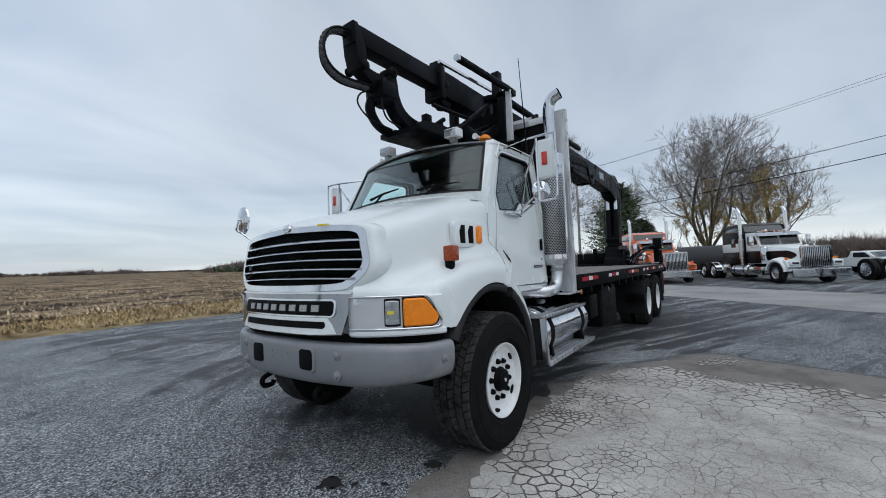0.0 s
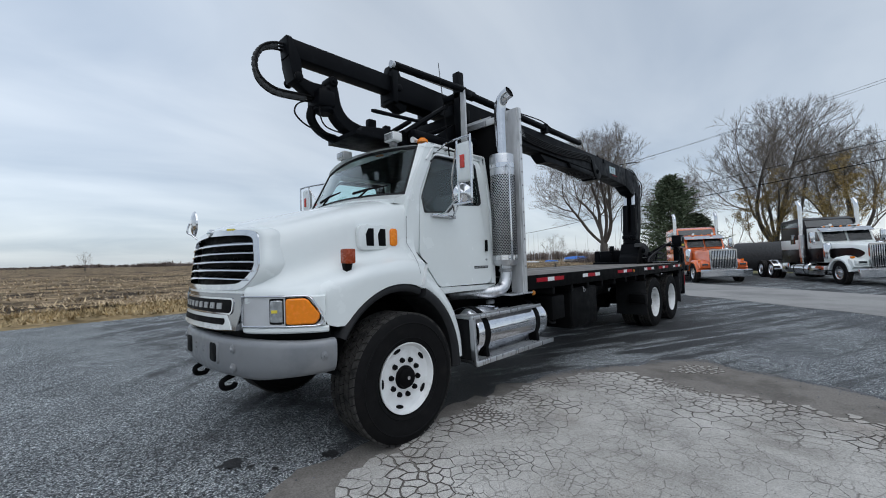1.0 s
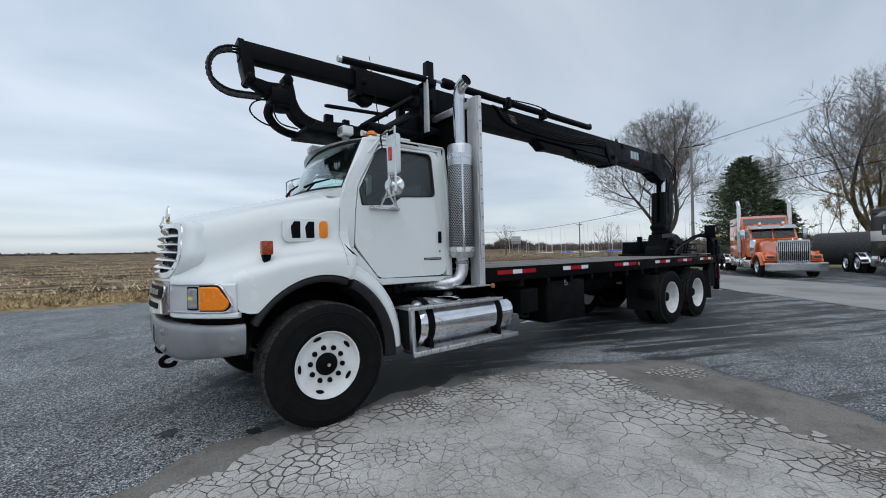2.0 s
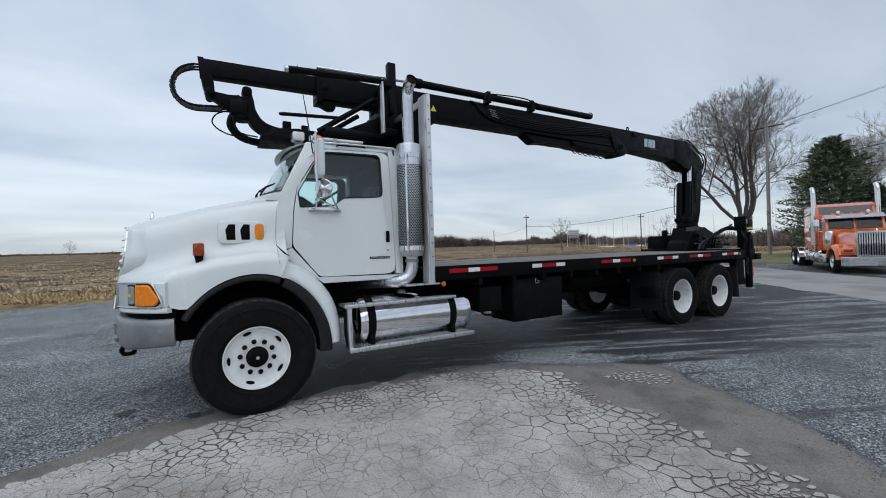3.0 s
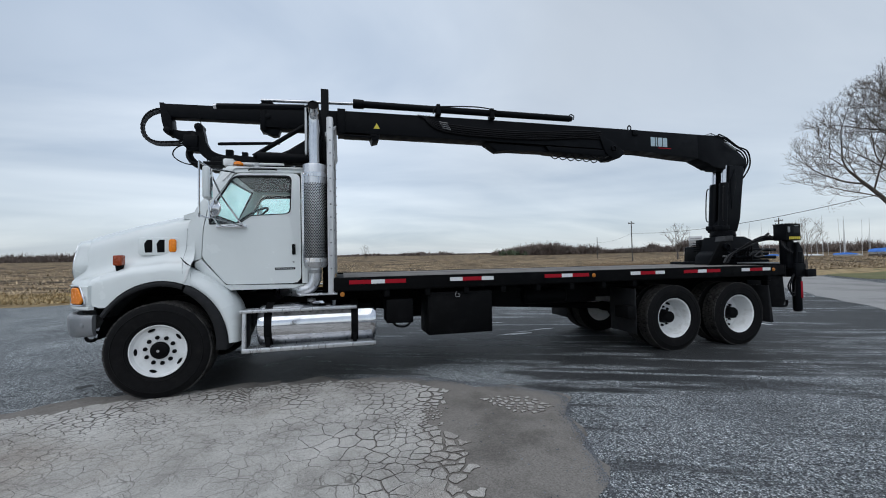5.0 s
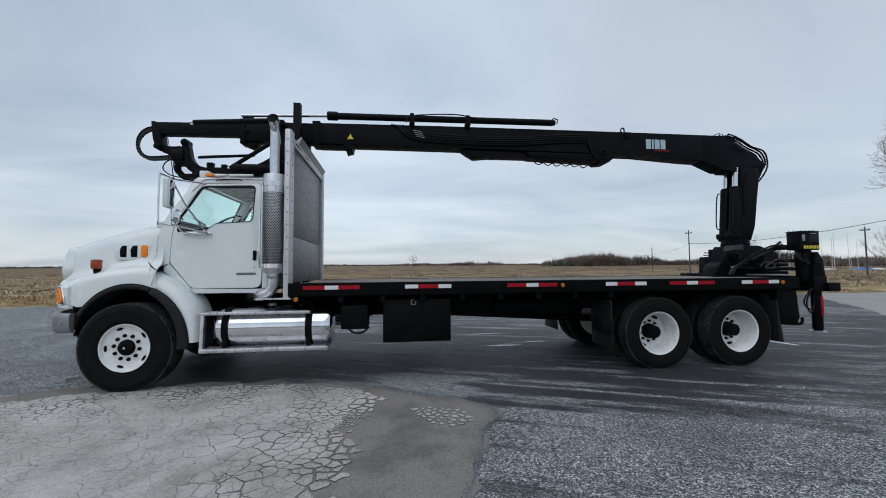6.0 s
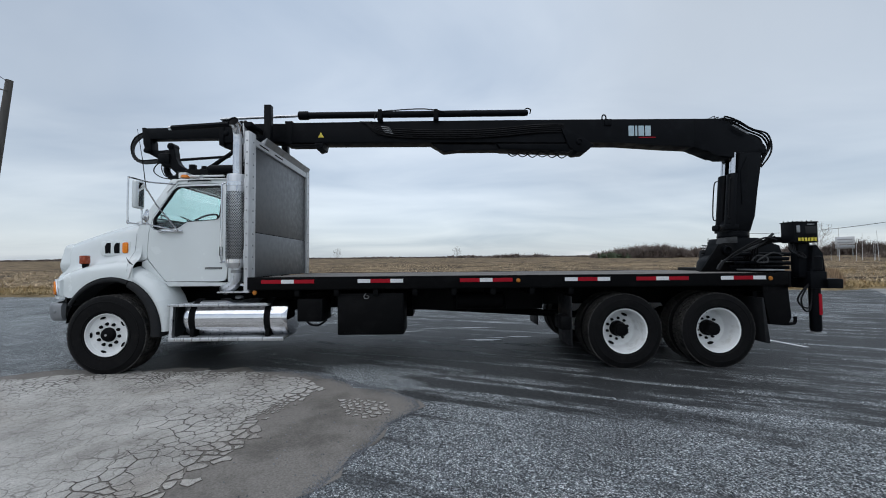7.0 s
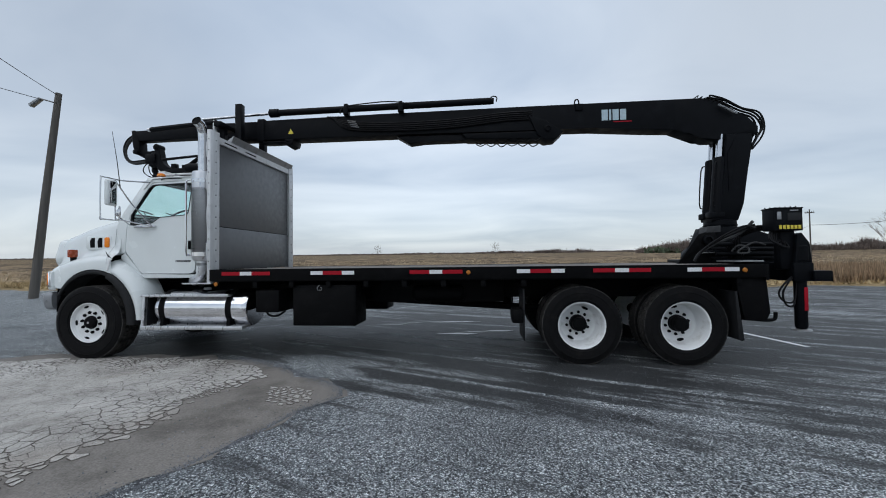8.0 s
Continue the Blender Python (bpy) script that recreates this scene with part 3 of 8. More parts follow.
# ---- wheels ----
def make_tyre(parent, r, w, x, wide_tread, rim_r=0.30, lug=0.40):
    """A truck tyre about the x axis at the origin of its wheel, outer wall at x + w / 2."""
    h = w / 2
    bm = BM()
    prof = [(rim_r, -h * 0.72), (rim_r + 0.03, -h * 0.86), (rim_r + 0.047, -h * 0.90), (rim_r + 0.053, -h * 0.95), (rim_r + 0.060, -h * 0.925), (0.5 * (r + rim_r), -h), (r - 0.095, -h * 0.985), (r - 0.087, -h * 1.02), (r - 0.079, -h * 0.975), (r - 0.055, -h * 0.955), (r - 0.022, -h * 0.86), (r - 0.012, -h * 0.80)]
    prof += [(r - 0.014, 0)]
    prof += [(a, -b) for a, b in prof[-2::-1]]
    lathe(bm, [(a, b + x) for a, b in prof], "x", (0, 0, 0), 56, False)
    tyre = part("tyre", bm, M_RUBBER, parent)
    bm = BM()
    n = 50
    rows = wide_tread
    tw = 2 * h * 0.86 / rows
    for k in range(n):
        for j in range(rows):
            a0 = 2 * math.pi * (k + (0.5 if j % 2 else 0.0)) / n
            da = 2 * math.pi / n * lug
            x0 = x - h * 0.86 + j * tw + 0.007
            x1 = x0 + tw - 0.014
            sk = 0.35 * da * (1 if j % 2 else -1)
            lo, hi = [], []
            for xx, sgn in ((x0, -1), (x1, 1)):
                for e in (-1, 1):
                    ang = a0 + e * da + sgn * sk
                    lo.append((xx, (r - 0.02) * math.cos(ang), (r - 0.02) * math.sin(ang)))
                    hi.append((xx, r * math.cos(ang), r * math.sin(ang)))
            a = [bm.verts.new(p) for p in (lo[0], lo[1], lo[3], lo[2])]
            b = [bm.verts.new(p) for p in (hi[0], hi[1], hi[3], hi[2])]
            bm.faces.new(b)
            for i in range(4):
                bm.faces.new((a[i], a[(i + 1) % 4], b[(i + 1) % 4], b[i]))
    part("tread", bm, M_TREAD, tyre, "worn tread blocks", 0)
    return tyre


def make_front_wheel(owner, name, r, w, paint=None, hubm=None, nuts=10, holes=10):
    """Disc wheel that bulges outwards; its outer side faces +x, its centre is the origin."""
    wheel = new(name)
    wheel.parent = owner
    make_tyre(wheel, r, w, 0.0, 5, 0.288, 0.43)
    h = w / 2
    bm = BM()
    lathe(bm, [(0.285, -h * 0.72), (0.30, -h * 0.76), (0.275, -h * 0.3), (0.270, h * 0.30), (0.288, h * 0.70), (0.300, h * 0.86), (0.298, h * 0.90), (0.289, h * 0.89), (0.282, h * 0.80),
               (0.268, h * 0.66), (0.235, h * 0.605), (0.222, h * 0.585), (0.19, h * 0.60), (0.12, h * 0.60), (0.10, h * 0.60)], "x", (0, 0, 0), 48, False)
    rim = part("rim", bm, paint or M_WHITE_OLD, wheel, "white steel disc wheel")
    for k in range(holes // 2):
        a = 2 * math.pi * k / (holes // 2) + 0.80
        bm = BM()
        ring = []
        for q in range(14):
            e = 2 * math.pi * q / 14
            rr, t = 0.246 + 0.016 * math.cos(e), a + 0.040 * math.sin(e) / 0.246
            ring.append((rr * math.cos(t), rr * math.sin(t)))
        prism(bm, ring, "x", h * 0.30, h * 0.665)
        part("hand_hole", bm, M_BLACK, rim)
    bm = BM()
    lathe(bm, [(0.100, h * 0.55), (0.100, h * 0.66), (0.088, h * 0.71), (0.084, h * 0.84), (0.070, h * 0.885), (0.03, h * 0.90), (0.0, h * 0.90)], "x", (0, 0, 0), 28)
    hub = part("hub", bm, hubm or M_BLACK, wheel)
    bm = BM()
    lathe(bm, [(0.018, h * 0.89), (0.016, h * 0.925), (0.0, h * 0.925)], "x", (0, 0, 0), 12)
    part("hub_cap", bm, M_CHROME, hub)
    for k in range(nuts):
        a = 2 * math.pi * k / nuts
        bm = BM()
        lathe(bm, [(0.024, h * 0.55), (0.024, h * 0.63), (0.021, h * 0.65), (0.020, h * 0.72), (0.015, h * 0.76), (0, h * 0.775)], "x",
              (0, 0.150 * math.cos(a), 0.150 * math.sin(a)), 8)
        part("lug_nut", bm, hubm or M_BLACK, wheel)
    return wheel


def make_dual_wheel(owner, name, r, w, paint=None, hubm=None):
    """Twin tyres with a deep dish that faces +x; the outer tyre's centre is the origin, the inner one stands inboard."""
    wheel = new(name)
    wheel.parent = owner
    make_tyre(wheel, r, w, 0.0, 4)
    make_tyre(wheel, r, w, -0.335, 4)
    h = w / 2
    bm = BM()
    lathe(bm, [(0.30, -h * 0.75), (0.296, h * 0.60), (0.316, h * 0.80), (0.318, h * 0.86), (0.300, h * 0.80), (0.285, h * 0.5), (0.272, -h * 0.5), (0.245, -h * 0.92),
               (0.20, -h * 1.06), (0.12, -h * 1.06), (0.10, -h * 1.06)], "x", (0, 0, 0), 48, False)
    rim = part("rim", bm, paint or M_WHITE_OLD, wheel, "deep white steel dish wheel")
    bm = BM()
    lathe(bm, [(0.30, -h * 0.7), (0.312, -h * 0.8), (0.10, -h * 0.9), (0.1, -h)], "x", (-0.335, 0, 0), 32)
    part("inner_rim", bm, paint or M_WHITE_OLD, wheel)
    for k in range(2):
        a = math.pi * k + 0.9
        ring = []
        for q in range(14):
            e = 2 * math.pi * q / 14
            rr, t = 0.230 + 0.021 * math.cos(e), a + 0.046 * math.sin(e) / 0.230
            ring.append((rr * math.cos(t), rr * math.sin(t)))
        bm = prism(BM(), ring, "x", -h * 1.10, -h * 0.885)
        part("hand_hole", bm, M_BLACK, rim)
    bm = BM()
    lathe(bm, [(0.115, -h * 1.1), (0.110, -h * 0.55), (0.098, -h * 0.5), (0.092, h * 0.12), (0.080, h * 0.22), (0.055, h * 0.26), (0.0, h * 0.26)], "x", (0, 0, 0), 24)
    part("hub", bm, hubm or M_BLACK, wheel)
    for k in range(10):
        a = 2 * math.pi * k / 10
        bm = BM()
        lathe(bm, [(0.021, -h * 1.07), (0.021, -h * 0.98), (0.016, -h * 0.96), (0.015, -h * 0.80), (0, -h * 0.80)], "x", (0, 0.152 * math.cos(a), 0.152 * math.sin(a)), 8)
        part("lug_nut", bm, hubm or M_BLACK, wheel)
    return wheel


def clone_part(ob, owner, m):
    """The same part with its sub-parts once more, at the pose m."""
    c = new(ob.name.split(".")[0], ob.data)
    c.parent, c.matrix_basis = owner, m
    if "label" in ob:
        c["label"] = ob["label"]
    for ch in ob.children:
        clone_part(ch, c, ch.matrix_basis.copy())
    return c


# ---- the crane truck: front axle over the origin, nose towards -y ----
truck = thing("flatbed_truck", "white conventional flatbed truck with black deck parked on asphalt", "truck")

FRONT_R, REAR_R = 0.555, 0.530
fw = make_front_wheel(truck, "front_wheel", FRONT_R, 0.38)
fw.matrix_basis = pose(1.11, 0, FRONT_R - 0.008, -8)
clone_part(fw, truck, pose(-1.11, 0, FRONT_R - 0.008, 20, 0, 180))
rw = make_dual_wheel(truck, "rear_wheel", REAR_R, 0.275)
rw.matrix_basis = pose(1.115, 7.25, REAR_R - 0.006, 12)
clone_part(rw, truck, pose(1.115, 8.58, REAR_R - 0.006, 48))
for yy in (7.25, 8.58):
    clone_part(rw, truck, pose(-1.115, yy, REAR_R - 0.006, 30, 0, 180))
for yy in (7.25, 8.58):
    bm = tube(BM(), [(-0.95, yy, 0.53), (-0.25, yy, 0.53), (-0.2, yy, 0.53), (0.2, yy, 0.53), (0.25, yy, 0.53), (0.95, yy, 0.53)], [0.09, 0.09, 0.19, 0.19, 0.09, 0.09], 14)
    part("drive_axle", bm, M_BLACK, truck)
part("front_axle", tube(BM(), [(-0.9, 0, 0.52), (-0.6, 0.0, 0.44), (0.6, 0.0, 0.44), (0.9, 0, 0.52)], 0.06, 8), M_BLACK, truck)

for s in (-1, 1):
    part("frame_rail", prism(BM(), [(s * 0.36, 0.84), (s * 0.45, 0.84), (s * 0.45, 1.12), (s * 0.36, 1.12)], "y", -0.95, 9.6, 0.01), M_BLACK, truck)
part("drive_shaft", tube(BM(), [(0, 0.9, 0.86), (0, 3.9, 0.80), (0, 7.1, 0.60)], 0.06, 10), M_BLACK, truck)
for s in (-1, 1):
    part("side_channel", prism(BM(), [(s * 0.50, 0.80), (s * 0.60, 0.78), (s * 0.62, 1.15), (s * 0.50, 1.15)], "y", 4.20, 6.25, 0.01), M_BLACK, truck)
part("engine_block", box(BM(), -0.32, 0.32, -0.75, 0.75, 0.62, 1.45, 0.05), M_BLACK, truck)
for yy in (2.6, 5.0, 6.1):
    part("cross_member", box(BM(), -0.40, 0.40, yy, yy + 0.08, 0.88, 1.10, 0.01), M_BLACK, truck)
part("air_tank", lathe(BM(), [(0, 0), (0.10, 0.01), (0.13, 0.05), (0.13, 0.75), (0.10, 0.79), (0, 0.8)], "y", (0.62, 4.85, 0.92), 18), M_BLACK, truck)
part("air_tank", lathe(BM(), [(0, 0), (0.10, 0.01), (0.13, 0.05), (0.13, 0.75), (0.10, 0.79), (0, 0.8)], "y", (-0.62, 4.85, 0.92), 18), M_BLACK, truck)
for i, yy in enumerate((5.05, 5.35, 5.55)):
    part("air_valve", box(BM(), 0.52, 0.62, yy, yy + 0.07 + 0.03 * i, 0.74 + 0.02 * i, 0.86, 0.012), M_BLACK, truck)

# -- hood --
ST = [-1.125, -1.06, -0.96, -0.84, -0.70, -0.52, -0.34, -0.16, 0.02, 0.18, 0.31]


def lerp_table(tab, v):
    for (a, p), (b, q) in zip(tab, tab[1:]):
        if v <= b:
            u = min(1.0, max(0.0, (v - a) / (b - a)))
            return p + (q - p) * u
    return tab[-1][1]


ZT = [(-1.125, 1.862), (-1.06, 1.902), (-0.96, 1.938), (-0.70, 2.005), (-0.34, 2.095), (0.02, 2.175), (0.31, 2.225)]
WH = [(-1.125, 0.800), (-1.06, 0.860), (-0.96, 0.888), (-0.70, 0.925), (-0.34, 0.980), (0.02, 1.030), (0.31, 1.050)]
ZF = [(-1.125, 1.335), (-0.96, 1.365), (-0.70, 1.430), (-0.34, 1.520), (0.02, 1.560), (0.31, 1.560)]
WF = [(-1.125, 0.745), (-1.06, 0.87), (-0.96, 1.000), (-0.84, 1.105), (-0.70, 1.172), (-0.52, 1.205), (-0.34, 1.220), (0.31, 1.225)]
ARCH_Y, ARCH_H, ARCH_Z = 0.715, 0.80, 0.55


def hood_bottom(y):
    if y < -0.62:
        return 1.315 + (1.060 - 1.315) * min(1.0, max(0.0, (y + 0.80) / 0.12))
    return max(1.06, ARCH_Z + ARCH_H * math.sqrt(max(0.0, 1 - (y / ARCH_Y) ** 2)))


def hood_half(y):
    zt, wh, zf, wf, zb = lerp_table(ZT, y), lerp_table(WH, y), lerp_table(ZF, y), lerp_table(WF, y), hood_bottom(y)
    zb = min(zb, zf - 0.06)
    wi = min(wh + 0.015, wf - 0.02)
    ctrl = [(0, zt), (0.45 * wh, zt - 0.012), (0.76 * wh, zt - 0.045), (0.92 * wh, zt - 0.11), (0.985 * wh, zt - 0.22), (wi, zf + 0.13),
            (wi + 0.30 * (wf - wi), zf + 0.03), (wi + 0.72 * (wf - wi), zf - 0.015), (wf - 0.008, zf - 0.075), (wf, zb + 0.6 * max(0.0, zf - 0.09 - zb)), (wf, zb)]
    return smooth_pts([(a, 0, b) for a, b in ctrl], 3)


STF = sorted({round(v, 3) for v in ST} | {round(-0.62 + 0.06 * i, 3) for i in range(16)} | {-0.8, -0.75, -0.69})
rings = []
for y in STF:
    half = hood_half(y)
    ease = min(1.0, max(0.0, (-0.45 - y) / 0.65))

    def back(p):
        return y + 0.165 * min(abs(p.x), 0.86) ** 2 * ease * min(1.0, max(0.0, (p.z - 1.36) / 0.12))

    row = [(-p.x, back(p), p.z) for p in half[::-1]] + [(p.x, back(p), p.z) for p in half[1:]]
    rings.append(row)
bm = loft(BM(), rings, closed=False)
hood = part("hood", bm, M_WHITE, truck, "white sloping hood with wide fenders", 50)
part("hood_seam", tube(BM(), [(lerp_table(WF, 0.2) + 0.004, 0.23, 1.43), (1.203, 0.22, 1.53), (1.16, 0.215, 1.60), (1.062, 0.215, 1.72), (1.052, 0.23, 1.98)], 0.0028, 6), M_GREYBAR, hood)
for s in (-1, 1):
    # rear half of the fender, behind the wheel
    rr = []
    for i in range(21):
        a = radians(74 - 72 * i / 20)
        full = 0.195 - 0.040 * max(0.0, (i - 12) / 8)
        rr.append([(s * xx, (ARCH_Y + full * d) * math.cos(a), ARCH_Z + (ARCH_H + full * d) * math.sin(a)) for xx, d in
                   ((0.80, 0.0), (1.205, 0.0), (1.220, 0.06), (1.221, 0.26), (1.206, 0.48), (1.160, 0.72), (1.080, 0.90), (0.97, 1.0), (0.80, 1.0))])
    bm = loft(BM(), rr)
    part("fender_rear", bm, M_WHITE, truck, angle=60)
    # rubber flare in two lengths: a slim one on the hood, a broad one on the rear fender
    for a0, a1, w0, w1, out in ((148, 70.5, 0.050, 0.070, 1.226), (67.5, -3, 0.085, 0.125, 1.262)):
        rr = []
        for i in range(19):
            t = i / 18
            a = radians(a0 + (a1 - a0) * t)
            w = w0 + (w1 - w0) * t
            rr.append([(s * xx, (ARCH_Y + d) * math.cos(a), ARCH_Z + (ARCH_H + d) * math.sin(a)) for xx, d in
                       ((0.93, -w - 0.01), (out - 0.012, -w), (out, -w + 0.018), (out - 0.006, -0.018), (out - 0.030, 0.008), (0.93, 0.0))])
        part("fender_flare", loft(BM(), rr), M_FLARE, truck, "black rubber wheel arch flare", 50)
    part("wheel_well", loft(BM(), [[(s * 0.45, 0.655 * math.cos(a), 0.57 + 0.735 * math.sin(a)), (s * 1.19, 0.655 * math.cos(a), 0.57 + 0.735 * math.sin(a))] for a in
                                   [radians(170 - 175 * i / 16) for i in range(17)]], closed=False), M_BLACK, truck)
    # air intake louvres, side lamp, marker lamp
    sur = rounded(-0.305, 0.135, 1.655, 1.875, 0.05)
    bm = prism(BM(), sur, "x", s * 0.99, s * 1.046, 0.008)
    louvre = part("vent_surround", bm, M_WHITE, truck)
    for y0 in (-0.245, -0.115):
        o = [(y0 + 0.015, 1.688), (y0 + 0.095, 1.688), (y0 + 0.095, 1.845), (y0 + 0.035, 1.845), (y0 + 0.005, 1.79)]
        part("louvre_slot", prism(BM(), o, "x", s * 1.0, s * 1.0485, 0.006), M_BLACK, louvre)
    part("side_turn_lamp", prism(BM(), rounded(0.025, 0.105, 1.690, 1.850, 0.028), "x", s * 1.0, s * 1.066, 0.012), M_AMBER, louvre, "amber side turn lamp")
    mk = part("marker_bracket", prism(BM(), [(-0.485, 1.46), (-0.445, 1.46), (-0.42, 1.56), (-0.505, 1.56)], "x", s * 1.07, s * 1.125, 0.008), M_BLACK, truck)
    part("marker_lamp", box(BM(), min(s * 1.065, s * 1.158), max(s * 1.065, s * 1.158), -0.508, -0.418, 1.540, 1.660, 0.012), M_ORANGELENS, mk, "dark orange marker lamp")
    latch = part("hood_latch", tube(BM(), [(s * 1.208, 0.205, 1.625), (s * 1.222, 0.24, 1.580), (s * 1.228, 0.275, 1.545), (s * 1.226, 0.32, 1.515)], [0.003, 0.007, 0.009, 0.003], 8), M_FLARE, truck, "black rubber hood latch")
    part("latch_bar", prism(BM(), [(0.235, 1.325), (0.265, 1.330), (0.315, 1.50), (0.288, 1.505)], "x", s * 1.218, s * 1.240, 0.004), M_WHITE_OLD, latch)


# -- headlamp clusters --
def lamp_curve(u, off=0.0):
    """Along the swept corner from beside the grille (u = 0) to the side of the fender (u = 1)."""
    p = [(0.700, -1.135), (1.005, -1.045), (1.215, -0.735)]
    x = (1 - u) ** 2 * p[0][0] + 2 * u * (1 - u) * p[1][0] + u * u * p[2][0]
    y = (1 - u) ** 2 * p[0][1] + 2 * u * (1 - u) * p[1][1] + u * u * p[2][1]
    dx = 2 * (1 - u) * (p[1][0] - p[0][0]) + 2 * u * (p[2][0] - p[1][0])
    dy = 2 * (1 - u) * (p[1][1] - p[0][1]) + 2 * u * (p[2][1] - p[1][1])
    k = math.hypot(dx, dy)
    return x + dy / k * off, y - dx / k * off


def lamp_patch(s, u0, u1, zlo, zhi, off0, off1, n=8, edge=0.0):
    bm = BM()
    rr = []
    for i in range(n + 1):
        u = u0 + (u1 - u0) * i / n
        t = i / n
        e = edge * (1 if (i == 0 or i == n) else 0)
        a, b = zlo(t) if callable(zlo) else zlo, zhi(t) if callable(zhi) else zhi
        o = off1 - e
        q = [lamp_curve(u, off0), lamp_curve(u, o - edge), lamp_curve(u, o), lamp_curve(u, o), lamp_curve(u, o - edge), lamp_curve(u, off0)]
        zs = [a, a, a + edge, b - edge, b, b]
        rr.append([(s * v[0], v[1], z) for v, z in zip(q, zs)])
    return loft(bm, rr)


def lamp_top(u, top, bend):
    """Upper edge of the lamp opening: level, then falling along the slanting outer end."""
    t = max(0.0, u - bend)
    return top - (6.0 * t * t if t < 0.05 else 0.015 + 0.95 * (t - 0.05))


for s in (-1, 1):
    cl = part("headlamp_bezel", lamp_patch(s, 0.0, 1.0, 1.088, 1.315, -0.06, -0.006, 14, 0.012), M_WHITE, truck, "white corner panel with a chrome-rimmed lamp recess")
    part("lamp_valance", lamp_patch(s, 0.0, 1.03, 1.040, 1.086, -0.07, 0.004, 14, 0.012), M_WHITE, truck)
    part("lamp_recess", lamp_patch(s, 0.02, 0.975, 1.092, lambda t: lamp_top(0.02 + 0.955 * t, 1.310, 0.82), -0.03, -0.001, 24, 0.003), M_SILVER, cl, "silver lamp recess")
    rim = [(0.015, 1.092), (0.30, 1.092), (0.60, 1.092), (0.88, 1.092), (0.945, 1.096), (0.982, 1.118), (0.975, 1.155), (0.94, 1.205), (0.905, 1.252), (0.875, 1.288), (0.84, 1.308), (0.79, 1.313), (0.60, 1.313), (0.30, 1.313), (0.015, 1.313), (0.015, 1.20), (0.015, 1.085)]
    part("chrome_trim", tube(BM(), [(s * lamp_curve(u, 0.004)[0], lamp_curve(u, 0.004)[1], z) for u, z in rim], 0.0085, 8), M_CHROME, cl)
    part("signal_frame", lamp_patch(s, 0.592, 0.958, lambda t: 1.100 + 0.034 * (max(0.0, t - 0.80) / 0.20) ** 2, lambda t: lamp_top(0.592 + 0.366 * t, 1.303, 0.795), -0.02, 0.006, 24, 0.004), M_BLACK, cl)
    part("headlamp_frame", lamp_patch(s, 0.405, 0.575, 1.108, 1.298, -0.02, 0.006, 4, 0.006), M_BLACK, cl)
    part("headlamp", lamp_patch(s, 0.418, 0.562, 1.120, 1.286, -0.01, 0.012, 4, 0.008), M_LENS, cl, "clear upright headlamp")
    part("lamp_sticker", lamp_patch(s, 0.44, 0.51, 1.192, 1.214, 0.010, 0.0145, 2, 0.0005), M_YELLOW, cl)
    part("turn_signal", lamp_patch(s, 0.604, 0.946, lambda t: 1.107 + 0.008 * (1 - min(1.0, t / 0.06)) + 0.040 * (max(0.0, t - 0.80) / 0.20) ** 2, lambda t: lamp_top(0.604 + 0.342 * t, 1.295 - 0.010 * (1 - min(1.0, t / 0.06)), 0.79) , -0.01, 0.024, 24, 0.010), M_AMBER, cl, "amber wrap-round turn signal")


# -- grille --
def bow(x, z=1.38):
    return -1.190 + 0.165 * x * x + 0.14 * (z - 1.38)


def facade(bm, pts, y0, y1, inner=None):
    """A plate in x and z that follows the bow and rake of the nose; y0, y1: front and back depth from it."""
    def row(lp, d):
        return [bm.verts.new((x, bow(x, z) + d, z)) for x, z in lp]

    if inner:
        n = len(pts)
        q = [row(pts, y1), row(pts, y0), row(inner, y0), row(inner, y1)]
        for a, b in zip(q, q[1:]):
            for i in range(n):
                bm.faces.new((a[i], a[(i + 1) % n], b[(i + 1) % n], b[i]))
        return bm
    n = len(pts)
    lo, hi = min(p[0] for p in pts), max(p[0] for p in pts)
    k = max(1, int((hi - lo) / 0.05))
    xs = sorted({round(p[0], 5) for p in pts} | {round(lo + (hi - lo) * i / k, 5) for i in range(k + 1)})
    low, top = [], []
    for x in xs:
        zs = []
        for i in range(n):
            (xa, za), (xb, zb) = pts[i], pts[(i + 1) % n]
            if min(xa, xb) - 1e-4 <= x <= max(xa, xb) + 1e-4:
                zs += [za, zb] if abs(xb - xa) < 2e-4 else [za + (zb - za) * min(1.0, max(0.0, (x - xa) / (xb - xa)))]
        low.append((x, min(zs)))
        top.append((x, max(zs)))
    q = [row(top, y1), row(top, y0), row(low, y0), row(low, y1)]
    for a, b in zip(q, q[1:]):
        for i in range(len(xs) - 1):
            bm.faces.new((a[i], a[i + 1], b[i + 1], b[i]))
    for i in (0, -1):
        bm.faces.new((q[0][i], q[1][i], q[2][i], q[3][i]))
    bmesh.ops.remove_doubles(bm, verts=bm.verts, dist=1e-5)
    return bm


GRILLE_HALF = [(0.0, 1.858), (0.12, 1.848), (0.34, 1.840), (0.58, 1.828), (0.715, 1.812), (0.778, 1.775), (0.800, 1.69), (0.826, 1.59), (0.828, 1.535), (0.798, 1.475), (0.715, 1.405), (0.62, 1.372), (0.32, 1.362), (0.0, 1.360)]


def grille_loop(k):
    """The grille's outline, drawn in by k metres."""
    sm = [(p.x, p.z) for p in smooth_pts([(a, 0, b) for a, b in GRILLE_HALF], 3)]
    full = sm + [(-a, b) for a, b in sm[-2:0:-1]]
    cz = 1.612
    return [(a * (1 - k / 0.83), cz + (b - cz) * (1 - (k if k > 0 else 0.42 * k) / 0.24)) for a, b in full]


